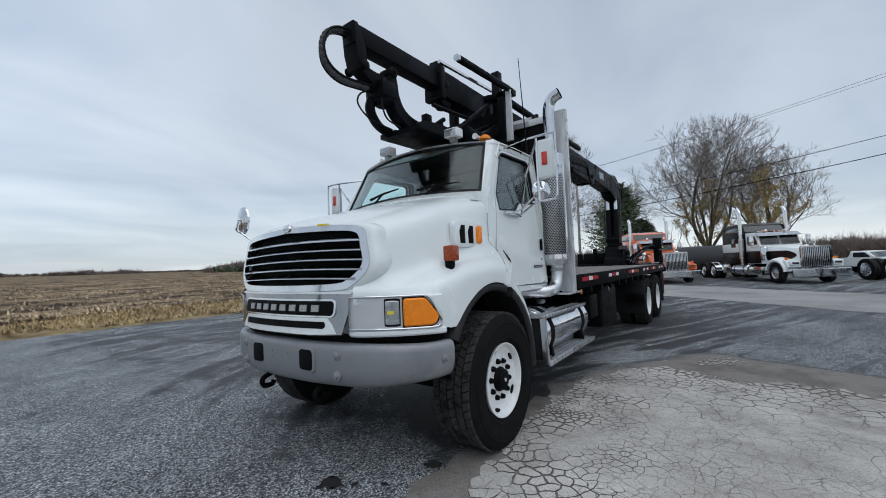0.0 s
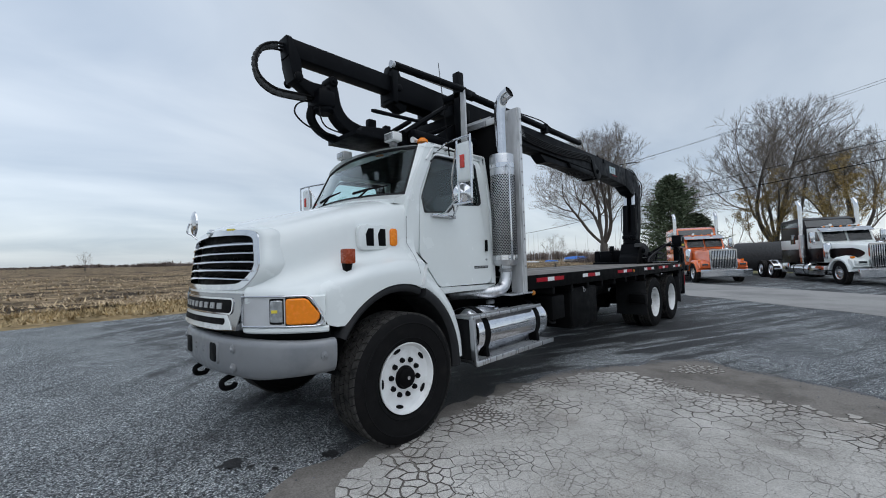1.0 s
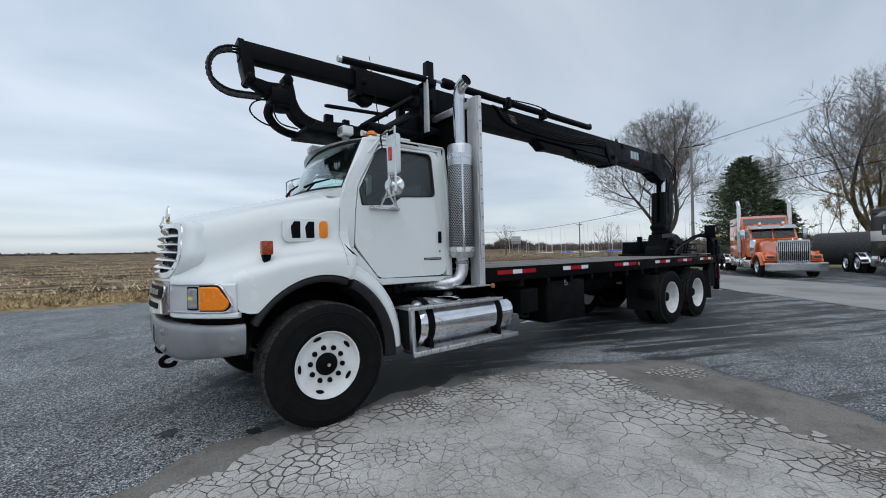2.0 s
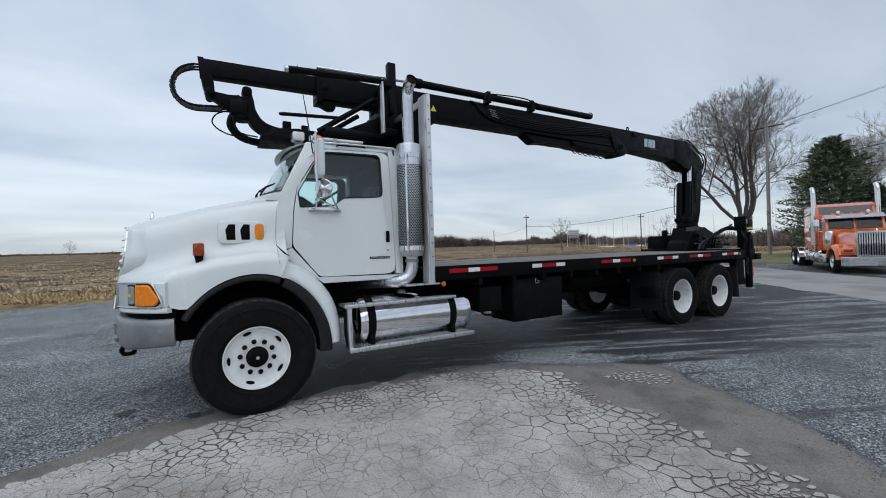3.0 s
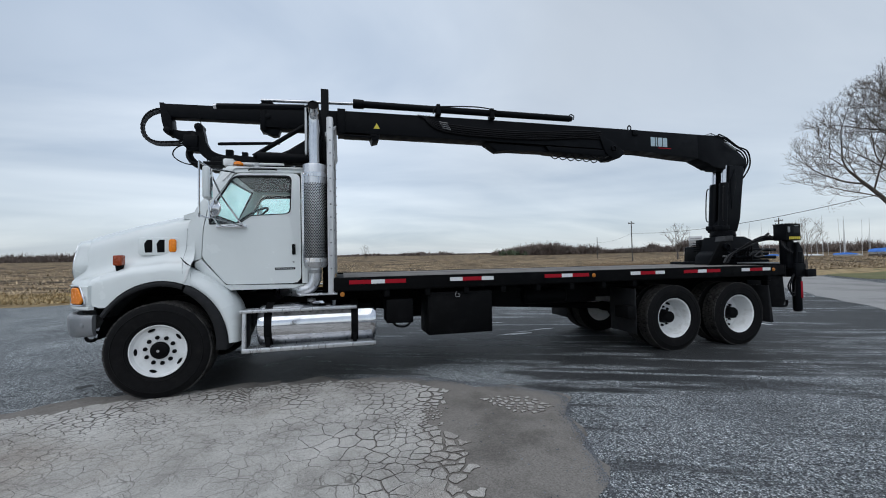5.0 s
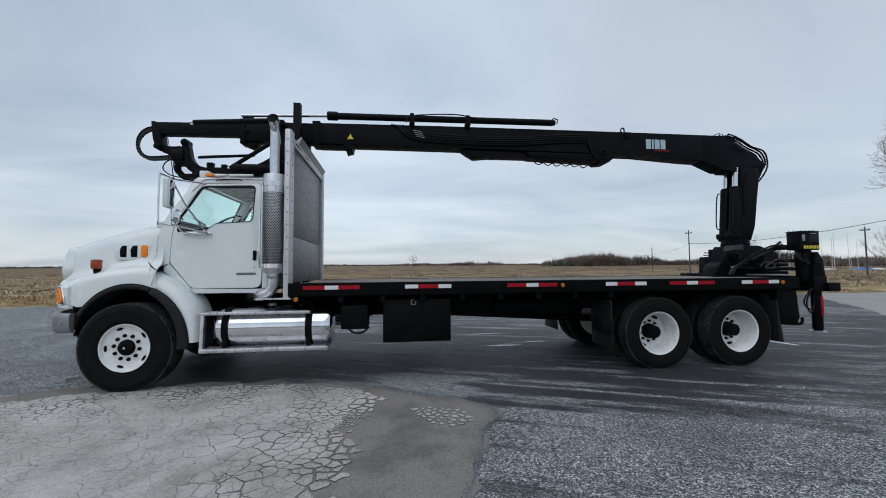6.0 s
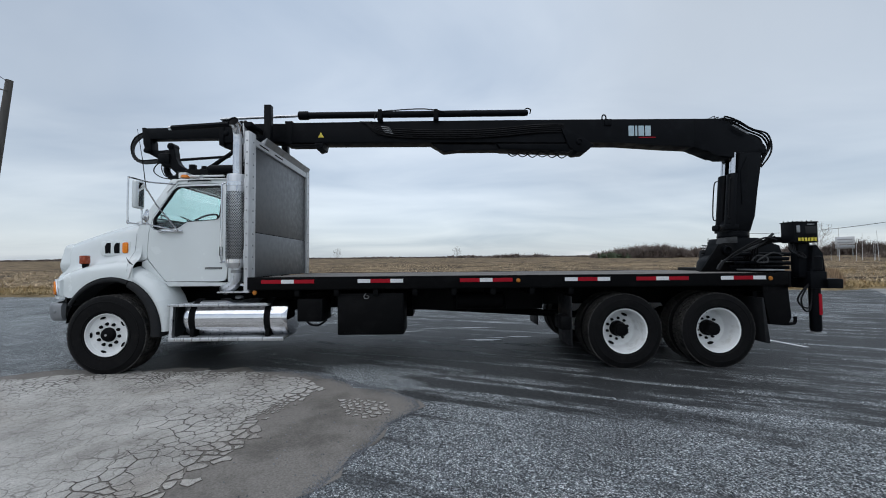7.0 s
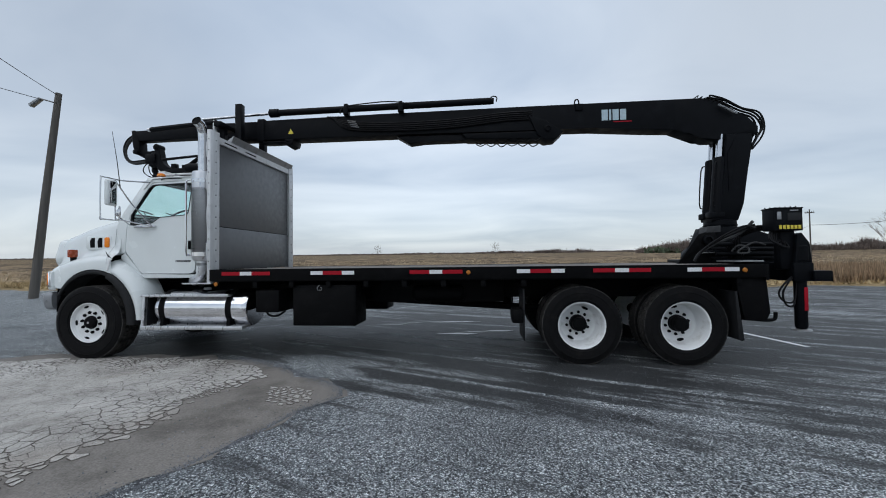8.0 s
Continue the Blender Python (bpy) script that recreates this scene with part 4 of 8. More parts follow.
shell = [[(x, bow(x, min(z, 1.86)) + d, z) for x, z in grille_loop(k)] for k, d in ((0.0, 0.03), (0.002, -0.006), (-0.030, -0.004), (-0.054, 0.010), (-0.068, 0.040), (-0.068, 0.090), (-0.052, 0.17))]
part("nose_shell", loft(BM(), shell, True, False), M_WHITE, truck, "white rounded nose panel round the grille", 60)
grille = part("grille", facade(BM(), grille_loop(-0.012), -0.016, 0.05, grille_loop(0.040)), M_CHROME, truck, "wide chrome grille frame")
part("grille_core", facade(BM(), grille_loop(0.016), 0.060, 0.075), M_BLACK, grille)
for i in range(5):
    z = 1.462 + 0.0685 * i
    w = 0.0
    for (x0, z0), (x1, z1) in zip(GRILLE_HALF, GRILLE_HALF[1:]):
        if min(z0, z1) <= z <= max(z0, z1):
            w = x0 + (x1 - x0) * (z - z0) / (z1 - z0) - 0.036
    rr = [[(x, bow(x, z) + dy, z + dz - 0.012 * (abs(x) / 0.7) ** 2) for dy, dz in ((-0.030, -0.011), (-0.022, -0.016), (0.040, -0.002), (0.046, 0.023), (0.020, 0.019), (-0.014, 0.005))] for x in np.linspace(-w, w, 15)]
    part("grille_bar", loft(BM(), rr), M_CHROME, grille)
bm = BM()
lathe(bm, [(0.0, -0.020), (0.045, -0.018), (0.058, -0.006), (0.058, 0.02)], "y", (0, bow(0, 1.85) - 0.012, 1.847), 24)
for v in bm.verts:
    v.co.z = 1.847 + (v.co.z - 1.847) * 0.60
part("badge", bm, M_CHROME, grille, "oval chrome badge")
part("badge_field", box(BM(), -0.030, 0.030, bow(0, 1.85) - 0.036, bow(0, 1.85) - 0.026, 1.839, 1.855, 0.003), M_LOGO, grille)
part("grille_sticker", facade(BM(), [(0.36, 1.842), (0.46, 1.837), (0.46, 1.852), (0.36, 1.857)], -0.020, -0.005), M_YELLOW, grille)
low = [(-0.66, 1.060), (-0.40, 1.048), (0.40, 1.048), (0.66, 1.060), (0.70, 1.20), (0.705, 1.336), (-0.705, 1.336), (-0.70, 1.20)]
nose = part("lower_grille", facade(BM(), low, -0.008, 0.08), M_CHROME_DARK, truck, "chrome panel below the grille with a dark nameplate")
part("nameplate_rim", facade(BM(), rounded(-0.600, 0.600, 1.176, 1.304, 0.04), -0.016, 0.01), M_CHROME, nose)
part("nameplate", facade(BM(), rounded(-0.582, 0.582, 1.188, 1.290, 0.03), -0.019, 0.01), M_BLACK, nose)
for i in range(8):
    x0 = -0.465 + 0.121 * i
    part("letter_bar", facade(BM(), [(x0, 1.216), (x0 + 0.072, 1.216), (x0 + 0.072, 1.262), (x0, 1.262)], -0.026, -0.01), M_GREYBAR, nose)
part("slot_rim", facade(BM(), [(-0.615, 1.066), (-0.40, 1.054), (0.40, 1.054), (0.615, 1.066), (0.575, 1.125), (0.53, 1.172), (-0.53, 1.172), (-0.575, 1.125)], -0.016, 0.01), M_WHITE, nose)
part("lower_slot", facade(BM(), rounded(-0.52, 0.52, 1.098, 1.146, 0.024), -0.019, 0.01), M_BLACK, nose)
part("nose_underside", prism(BM(), [(-1.16, -0.66), (-1.0, -0.85), (-0.6, -1.10), (0.6, -1.10), (1.0, -0.85), (1.16, -0.66), (0.6, -0.5), (-0.6, -0.5)], "z", 0.98, 1.05), M_BLACK, truck)

for s in (-1, 1):
    part("nose_corner", prism(BM(), [(s * 0.650, -1.100), (s * 0.700, -1.122), (s * 0.720, -1.112), (s * 0.720, -0.98), (s * 0.650, -0.98)], "z", 1.046, 1.362, 0.006), M_WHITE, truck)
part("nose_lip", facade(BM(), [(-0.72, 1.338), (0.72, 1.338), (0.73, 1.356), (-0.73, 1.356)], -0.014, 0.06), M_WHITE, truck)

# -- bumper --
BUMP = [(-1.215, -0.660), (-1.205, -0.755), (-1.150, -0.870), (-1.015, -0.985), (-0.82, -1.080), (-0.58, -1.145), (-0.3, -1.190), (0, -1.200),
        (0.3, -1.190), (0.58, -1.145), (0.82, -1.080), (1.015, -0.985), (1.150, -0.870), (1.205, -0.755), (1.215, -0.660)]
bp = smooth_pts([(x, y, 0) for x, y in BUMP], 4)
rr = []
for i, p in enumerate(bp):
    d = (bp[min(i + 1, len(bp) - 1)] - bp[max(i - 1, 0)]).normalized()
    nx, ny = d.y, -d.x
    e = abs(p.x) / 1.185
    zl = 0.690 + 0.045 * max(0.0, e - 0.7) / 0.3
    zh = 1.005 - 0.015 * e
    sec = [(-0.060, zl + 0.02), (-0.040, zl), (-0.015, zl + 0.006), (0.008, zl + 0.035), (0.022, zl + 0.080), (0.029, zl + 0.130), (0.030, zh - 0.055), (0.025, zh - 0.026), (0.012, zh - 0.008), (-0.01, zh), (-0.055, zh - 0.005), (-0.045, zh - 0.06), (-0.045, zl + 0.06)]
    rr.append([(p.x + nx * o, p.y + ny * o, z) for o, z in sec])
bumper = part("bumper", loft(BM(), rr), M_BUMPER, truck, "dull grey painted steel bumper", 45)
for x0 in (-0.318, 0.318):
    part("tow_rim", prism(BM(), rounded(x0 - 0.092, x0 + 0.092, 0.780, 0.955, 0.035), "y", -1.222, -1.15, 0.006), M_BUMPER, bumper)
    part("tow_opening", prism(BM(), rounded(x0 - 0.076, x0 + 0.076, 0.795, 0.942, 0.03), "y", -1.226, -1.15, 0.003), M_BLACK, bumper)
for x0, y0, z0 in ((0.60, -1.170, 0.915), (0.60, -1.170, 0.775), (-0.60, -1.170, 0.915), (-0.60, -1.170, 0.775)):
    part("bumper_bolt", lathe(BM(), [(0.036, 0.01), (0.036, -0.006), (0.018, -0.012), (0.016, -0.022), (0, -0.022)], "y", (x0, y0, z0), 14), M_BUMPER, bumper)
for s in (-1, 1):
    part("bumper_bolt", lathe(BM(), [(0.034, -0.01), (0.032, 0.008), (0.015, 0.012), (0.013, 0.02), (0, 0.02)], "x", (s * 1.228, -0.755, 0.875), 14), M_BUMPER, bumper)
for z0 in (0.86, 0.90):
    for x0 in (-0.1, 0.1):
        part("bumper_bolt", lathe(BM(), [(0.008, 0.0), (0.007, -0.006), (0, -0.006)], "y", (x0, -1.229, z0), 8), M_GALV, bumper)
for x0 in (-0.36, 0.36):
    part("tow_hook", tube(BM(), smooth_pts([(x0, -0.9, 0.70), (x0, -1.08, 0.665), (x0, -1.17, 0.63), (x0, -1.16, 0.575), (x0, -1.09, 0.57), (x0, -1.07, 0.60)], 4), 0.022, 8), M_BLACK, truck)

# -- cab --
TUMBLE = 0.16


def tumble(bm, lean=TUMBLE, z0=2.05):
    for v in bm.verts:
        if v.co.z > z0:
            v.co.x -= math.copysign((v.co.z - z0) * lean, v.co.x)
    return bm


def fill_corner(loop, n=3, r=0.22):
    """Rounds the corners of a closed loop."""
    P = [Vector((a, b)) for a, b in loop]
    out = []
    for i, p in enumerate(P):
        a, b = P[i - 1], P[(i + 1) % len(P)]
        d = r * min((a - p).length, (b - p).length)
        p0, p1 = p + (a - p).normalized() * d, p + (b - p).normalized() * d
        for k in range(n + 1):
            t = k / n
            q = (1 - t) ** 2 * p0 + 2 * t * (1 - t) * p + t * t * p1
            out.append((q.x, q.y))
    return out


DOOR = fill_corner([(0.405, 1.98), (0.385, 1.62), (0.655, 1.275), (1.545, 1.268), (1.530, 2.730), (0.745, 2.705), (0.452, 2.235)], 3, 0.12)
WINDOW = fill_corner([(0.470, 2.030), (0.825, 2.055), (0.945, 2.145), (1.412, 2.176), (1.422, 2.690), (0.725, 2.672), (0.455, 2.190)], 3, 0.14)
for s in (-1, 1):
    door = part("door", tumble(plate(BM(), DOOR, [WINDOW], "x", s * 1.012, s * 1.054)), M_WHITE, truck, "white cab door with wide window")
    ins = [(a + (0.97 - a) * 0.018, b + (2.36 - b) * 0.03) for a, b in WINDOW]
    part("window_seal", tumble(plate(BM(), [(a + (0.97 - a) * -0.012, b + (2.36 - b) * -0.018) for a, b in WINDOW], [ins], "x", s * 1.020, s * 1.058)), M_FLARE, door)
    g = part("window_glass", tumble(prism(BM(), WINDOW, "x", s * 1.026, s * 1.031)), M_GLASS, door)
    g.visible_shadow = False
    part("door_handle", box(BM(), min(s * 1.05, s * 1.068), max(s * 1.05, s * 1.068), 1.432, 1.476, 1.640, 1.775, 0.008), M_BLACK, door, "black recessed door handle")
    part("door_lock", lathe(BM(), [(0.012, 0), (0.012, 0.012 * s), (0, 0.012 * s)], "x", (s * 1.05, 1.452, 1.545), 10), M_GALV, door)
    part("name_strip", box(BM(), min(s * 1.05, s * 1.0585), max(s * 1.05, s * 1.0585), 1.225, 1.470, 1.446, 1.474, 0.002), M_BLACK, door)
    for i in range(8):
        y0 = 1.236 + 0.029 * i
        part("letter_bar", box(BM(), min(s * 1.056, s * 1.0605), max(s * 1.056, s * 1.0605), y0, y0 + 0.018, 1.453, 1.467), M_GREYBAR, door)
    # pillars and quarter panel round the door
    cowl = fill_corner([(0.215, 1.56), (0.377, 1.60), (0.395, 1.98), (0.440, 2.235), (0.735, 2.715), (0.735, 2.80), (0.64, 2.80), (0.315, 2.235), (0.235, 2.02)], 2, 0.10)
    part("cowl_side", tumble(prism(BM(), cowl, "x", s * 0.965, s * 1.052, 0.010)), M_WHITE, truck)
    sill = [(0.30, 1.56), (0.377, 1.606), (0.645, 1.262), (1.62, 1.255), (1.62, 1.20), (0.70, 1.20), (0.30, 1.50)]
    part("cab_sill", prism(BM(), sill, "x", s * 0.90, s * 1.046, 0.010), M_WHITE, truck)
    quarter = [(1.553, 1.262), (1.628, 1.262), (1.628, 2.80), (1.538, 2.80), (1.540, 2.728)]
    part("cab_quarter", tumble(prism(BM(), quarter, "x", s * 0.95, s * 1.052, 0.008)), M_WHITE, truck)
    rail = [(0.735, 2.713), (1.56, 2.738), (1.56, 2.80), (0.70, 2.80)]
    part("roof_rail", tumble(prism(BM(), rail, "x", s * 0.94, s * 1.052, 0.010)), M_WHITE, truck)
    part("drip_rail", tumble(tube(BM(), [(s * 1.058, 0.60, 2.60), (s * 1.060, 0.74, 2.775), (s * 1.060, 1.0, 2.79), (s * 1.058, 1.62, 2.80)], 0.010, 6)), M_WHITE_OLD, truck)
    part("roof_grab", tumble(tube(BM(), [(s * 1.07, 0.90, 2.745), (s * 1.09, 0.92, 2.757), (s * 1.09, 1.22, 2.764), (s * 1.07, 1.24, 2.76)], 0.009, 6)), M_BLACK, truck)
part("cab_back", plate(BM(), [(-1.03, 1.25), (1.03, 1.25), (1.03, 2.05), (0.93, 2.80), (-0.93, 2.80), (-1.03, 2.05)], [rounded(-0.55, 0.55, 2.15, 2.60, 0.06)], "y", 1.622, 1.652), M_WHITE, truck)
g = part("rear_glass", prism(BM(), rounded(-0.55, 0.55, 2.15, 2.60, 0.06), "y", 1.634, 1.640), M_DARKGLASS, truck)
part("cab_floor", box(BM(), -0.98, 0.98, 0.35, 1.62, 1.22, 1.30, 0.01), M_DARKIN, truck)
part("firewall", box(BM(), -0.98, 0.98, 0.30, 0.36, 1.25, 2.14, 0.01), M_DARKIN, truck)

part("cab_liner", box(BM(), -0.94, 0.94, 1.595, 1.618, 1.30, 2.78, 0.006), M_DARKIN, truck)
part("head_liner", box(BM(), -0.90, 0.90, 0.62, 1.60, 2.762, 2.780, 0.004), M_DARKIN, truck)
for s in (-1, 1):
    part("door_liner", tumble(plate(BM(), DOOR, [WINDOW], "x", s * 0.992, s * 1.011)), M_DARKIN, truck)
# roof with a crown, its front edge bowed like the windscreen
rr = []
for i in range(13):
    t = i / 12
    y = 0.50 + (1.648 - 0.50) * t
    edge = 2.795 + 0.010 * math.sin(math.pi * t)
    crown = 0.085 * min(1.0, 0.35 + 2.2 * t) * (1 if t < 0.9 else 0.9)
    row = []
    for k in range(17):
        u = -1 + 2 * k / 16
        yy = y - 0.13 * (1 - u * u) * (1 - t) ** 2 + 0.10 * u * u * (1 - t) ** 3
        row.append((u * 0.948, yy, edge + crown * (1 - abs(u) ** 2.6) - 0.03 * (1 - t) ** 4 - (0.028 if abs(u) == 1 else 0)))
    rr.append(row)
bm = loft(BM(), rr, closed=False)
bmesh.ops.solidify(bm, geom=list(bm.faces), thickness=0.03)
part("roof", bm, M_WHITE, truck, "white domed cab roof", 60)


def screen_point(u, v):
    """Windscreen surface: u -1..1 across, v 0..1 up."""
    half = 0.965 + (0.885 - 0.965) * v
    yb = 0.315 - 0.155 * (1 - u * u)
    yt = 0.585 - 0.125 * (1 - u * u)
    zb = 2.205 + 0.035 * (1 - u * u)
    zt = 2.755 + 0.045 * (1 - u * u)
    return Vector((u * half, yb + (yt - yb) * v, zb + (zt - zb) * v))


def screen_patch(bm, u0, u1, v0, v1, out, thick, nu=16, nv=4):
    vs = [[bm.verts.new(screen_point(u0 + (u1 - u0) * i / nu, v0 + (v1 - v0) * j / nv) + Vector((0, -0.9, 0.43)) * o) for i in range(nu + 1) for j in range(nv + 1)] for o in (out, out - thick)]
    at = lambda k, i, j: vs[k][i * (nv + 1) + j]
    for k in (0, 1):
        for j in range(nv):
            for i in range(nu):
                bm.faces.new((at(k, i, j), at(k, i + 1, j), at(k, i + 1, j + 1), at(k, i, j + 1)))
    for i in range(nu):
        for j in (0, nv):
            bm.faces.new((at(0, i, j), at(0, i + 1, j), at(1, i + 1, j), at(1, i, j)))
    for j in range(nv):
        for i in (0, nu):
            bm.faces.new((at(0, i, j), at(0, i, j + 1), at(1, i, j + 1), at(1, i, j)))
    return bm


g = part("windscreen", screen_patch(BM(), -1, 1, 0, 1, 0.0, 0.006), M_GLASS, truck, "curved tinted windscreen")
g.visible_shadow = False
for a in ((-1.0, -0.965, 0, 1), (0.965, 1.0, 0, 1), (-1, 1, 0.0, 0.035), (-1, 1, 0.955, 1.0)):
    part("windscreen_seal", screen_patch(BM(), *a, 0.010, 0.02), M_FLARE, truck)
rr = [[tuple(screen_point(u, 0.0) + Vector(d)) for d in ((0, -0.16, -0.055), (0, 0.0, 0.004), (0, 0.06, -0.02), (0, 0.06, -0.10), (0, -0.16, -0.10))] for u in np.linspace(-1.0, 1.0, 17)]
part("cowl_top", loft(BM(), rr), M_WHITE, truck)
for s in (-1, 1):
    rr = [[tuple(screen_point(s * 1.0, v) + Vector(d)) for d in ((-s * 0.005, -0.012, 0.01), (s * 0.05, 0.035, 0.005), (s * 0.055, 0.12, 0), (-s * 0.01, 0.11, 0))] for v in (-0.02, 0.25, 0.5, 0.75, 1.03)]
    part("a_pillar", loft(BM(), rr), M_WHITE, truck)
for a, b in (((-0.42, 0.05), (0.02, 0.16)), ((0.30, 0.06), (0.78, 0.15))):
    p0, p1 = screen_point(*a), screen_point(*b)
    off = Vector((0, -0.035, 0.02))
    wp = part("wiper", tube(BM(), [p0 + off * 1.1, (p0 + p1) / 2 + off * 1.4, p1 + off], [0.014, 0.012, 0.007], 6), M_BLACK, truck)
    part("wiper_arm", tube(BM(), [screen_point(a[0] + 0.12, -0.04) + off, (p0 + p1) / 2 + off * 1.5], 0.010, 6), M_BLACK, wp)
# cab inside
part("dashboard", prism(BM(), [(0.36, 1.75), (0.36, 2.17), (0.52, 2.16), (0.68, 2.05), (0.70, 1.75)], "x", -0.96, 0.96, 0.03), M_DARKIN, truck)
for s in (-1, 1):
    part("seat_base", box(BM(), s * 0.48 - 0.25, s * 0.48 + 0.25, 0.85, 1.32, 1.32, 1.72, 0.06), M_SEAT, truck)
    part("seat_back", prism(BM(), [(1.24, 1.70), (1.36, 1.70), (1.52, 2.36), (1.43, 2.38)], "x", s * 0.48 - 0.23, s * 0.48 + 0.23, 0.05), M_SEAT, truck)
bm = BM()
ring = []
wc, wx, wz = Vector((0.48, 0.86, 2.20)), Vector((1, 0, 0)), Vector((0, 0.85, 0.53)).normalized()
tube(bm, [wc + 0.22 * (math.cos(a) * wx + math.sin(a) * wz) for a in np.linspace(0, 2 * math.pi, 29)], 0.015, 6, False)
tube(bm, [wc - 0.21 * wx, wc + 0.21 * wx], 0.014, 6)
tube(bm, [wc, (0.48, 0.64, 2.00)], 0.03, 8)
part("steering_wheel", bm, M_DARKIN, truck)

# -- roof fittings --
for s in (-1, 1):
    wl = part("work_lamp", box(BM(), s * 0.49 - 0.085, s * 0.49 + 0.085, 0.50, 0.63, 2.885, 2.985, 0.016), M_WHITE_OLD, truck, "white roof work lamp")
    part("lamp_lens", box(BM(), s * 0.49 - 0.070, s * 0.49 + 0.070, 0.492, 0.505, 2.900, 2.970, 0.004), M_LENS, wl)
    part("lamp_foot", box(BM(), s * 0.49 - 0.03, s * 0.49 + 0.03, 0.53, 0.60, 2.835, 2.89, 0.006), M_GALV, wl)
for x0 in (-0.78, 0.78, 0.0):
    part("clearance_lamp", lathe(BM(), [(0.062, 0.0), (0.058, 0.025), (0.035, 0.045), (0, 0.05)], "z", (x0, 0.74, 2.848 if abs(x0) > 0.5 else 2.868), 16), M_AMBER, truck, "amber roof clearance lamp")
for s in (-1, 1):
    part("air_horn", tube(BM(), [(s * 0.70, 0.66, 2.885), (s * 0.70, 0.72, 2.885), (s * 0.70, 1.30, 2.895)], [0.034, 0.022, 0.016], 12), M_WHITE_OLD, truck, "thin white roof horn")
    part("horn_mount", box(BM(), s * 0.70 - 0.02, s * 0.70 + 0.02, 0.92, 0.98, 2.82, 2.90, 0.004), M_GALV, truck)

# -- mirrors --
for s in (-1, 1):
    mir = part("mirror_head", box(BM(), min(s * 1.425, s * 1.590), max(s * 1.425, s * 1.590), 0.545, 0.620, 2.275, 2.650, 0.030, 3), M_WHITE, truck, "white mirror head with a red marker lamp")
    part("mirror_glass", box(BM(), min(s * 1.46, s * 1.56), max(s * 1.46, s * 1.56), 0.617, 0.625, 2.300, 2.625, 0.004), M_MIRROR, mir)
    part("mirror_lamp", box(BM(), s * 1.505 - 0.026, s * 1.505 + 0.026, 0.532, 0.550, 2.40, 2.525, 0.006), M_REDLENS, mir, "red marker lamp on the mirror")
    bm = lathe(BM(), [(0.0, -0.030), (0.03, -0.026), (0.05, -0.012), (0.088, -0.004), (0.096, 0.004), (0.095, 0.012), (0.085, 0.015), (0.0, 0.017)], "y", (0, 0, 0), 28)
    bmesh.ops.transform(bm, matrix=pose(s * 1.425, 0.632, 2.185, 0, 0, s * 50), verts=bm.verts)
    part("convex_mirror", bm, M_CHROME, mir, "round chrome convex mirror")
    part("mirror_loop", tube(BM(), smooth_pts([(s * 1.0, 0.74, 2.705), (s * 1.30, 0.56, 2.680), (s * 1.585, 0.535, 2.680), (s * 1.615, 0.53, 2.63), (s * 1.615, 0.53, 2.12), (s * 1.585, 0.54, 2.075), (s * 1.36, 0.57, 2.075)], 4), 0.011, 8), M_CHROME, mir)
    part("mirror_post", tube(BM(), [(s * 1.425, 0.56, 2.68), (s * 1.425, 0.575, 2.07)], 0.011, 8), M_CHROME, mir)
    part("mirror_brace", tube(BM(), [(s * 1.425, 0.565, 2.66), (s * 1.26, 0.66, 2.35), (s * 1.10, 0.86, 2.005)], 0.010, 8), M_CHROME, mir)
    part("mirror_brace", tube(BM(), [(s * 1.425, 0.575, 2.09), (s * 1.08, 0.87, 2.0)], 0.010, 8), M_CHROME, mir)
    part("mirror_brace", tube(BM(), [(s * 1.425, 0.575, 2.16), (s * 1.22, 0.60, 2.02), (s * 1.06, 0.62, 2.0)], 0.009, 8), M_CHROME, mir)
    part("mirror_foot", box(BM(), min(s * 1.05, s * 1.09), max(s * 1.05, s * 1.09), 0.55, 0.90, 1.985, 2.02, 0.006), M_CHROME, mir)
part("antenna", tube(BM(), [(1.33, 0.56, 2.55), (1.335, 0.50, 3.0), (1.345, 0.43, 3.42)], [0.007, 0.005, 0.003], 6), M_BLACK, truck)
hm = part("hood_mirror", lathe(BM(), [(0.0, -0.03), (0.06, -0.026), (0.10, -0.008), (0.105, 0.008), (0.0, 0.014)], "y", (-0.90, -1.03, 2.02), 24), M_CHROME, truck, "round convex mirror on the hood corner")
for v in hm.data.vertices:
    v.co.z = 2.02 + (v.co.z - 2.02) * 1.25
part("mirror_stalk", tube(BM(), smooth_pts([(-0.90, -1.05, 1.90), (-0.915, -1.09, 1.93), (-0.90, -1.075, 2.02)], 4) + [Vector((-0.90, -1.05, 2.02))], 0.010, 6), M_CHROME, hm)
part("mirror_stalk", tube(BM(), [(-0.90, -1.05, 1.90), (-0.78, -0.98, 1.80)], 0.010, 6), M_CHROME, hm)

# -- exhaust --
SX, SY = 1.130, 1.728
ex = part("exhaust_pipe", tube(BM(), smooth_pts([(SX, SY, 2.75), (SX, SY, 3.0), (SX, SY, 3.18), (SX, SY, 3.31), (SX + 0.012, SY, 3.42), (SX + 0.060, SY, 3.505), (SX + 0.150, SY, 3.545)], 5), 0.070, 20, False), M_CHROME, truck, "chrome exhaust stack with curved tip")
part("stack_inside", tube(BM(), smooth_pts([(SX, SY, 3.31), (SX + 0.012, SY, 3.42), (SX + 0.060, SY, 3.505), (SX + 0.138, SY, 3.541)], 5), 0.064, 16), M_BLACK, ex)
bm = lathe(BM(), [(0.08, 1.46), (0.125, 1.465), (0.146, 1.50), (0.148, 2.77), (0.142, 2.80), (0.075, 2.805)], "z", (SX, SY, 0), 36)
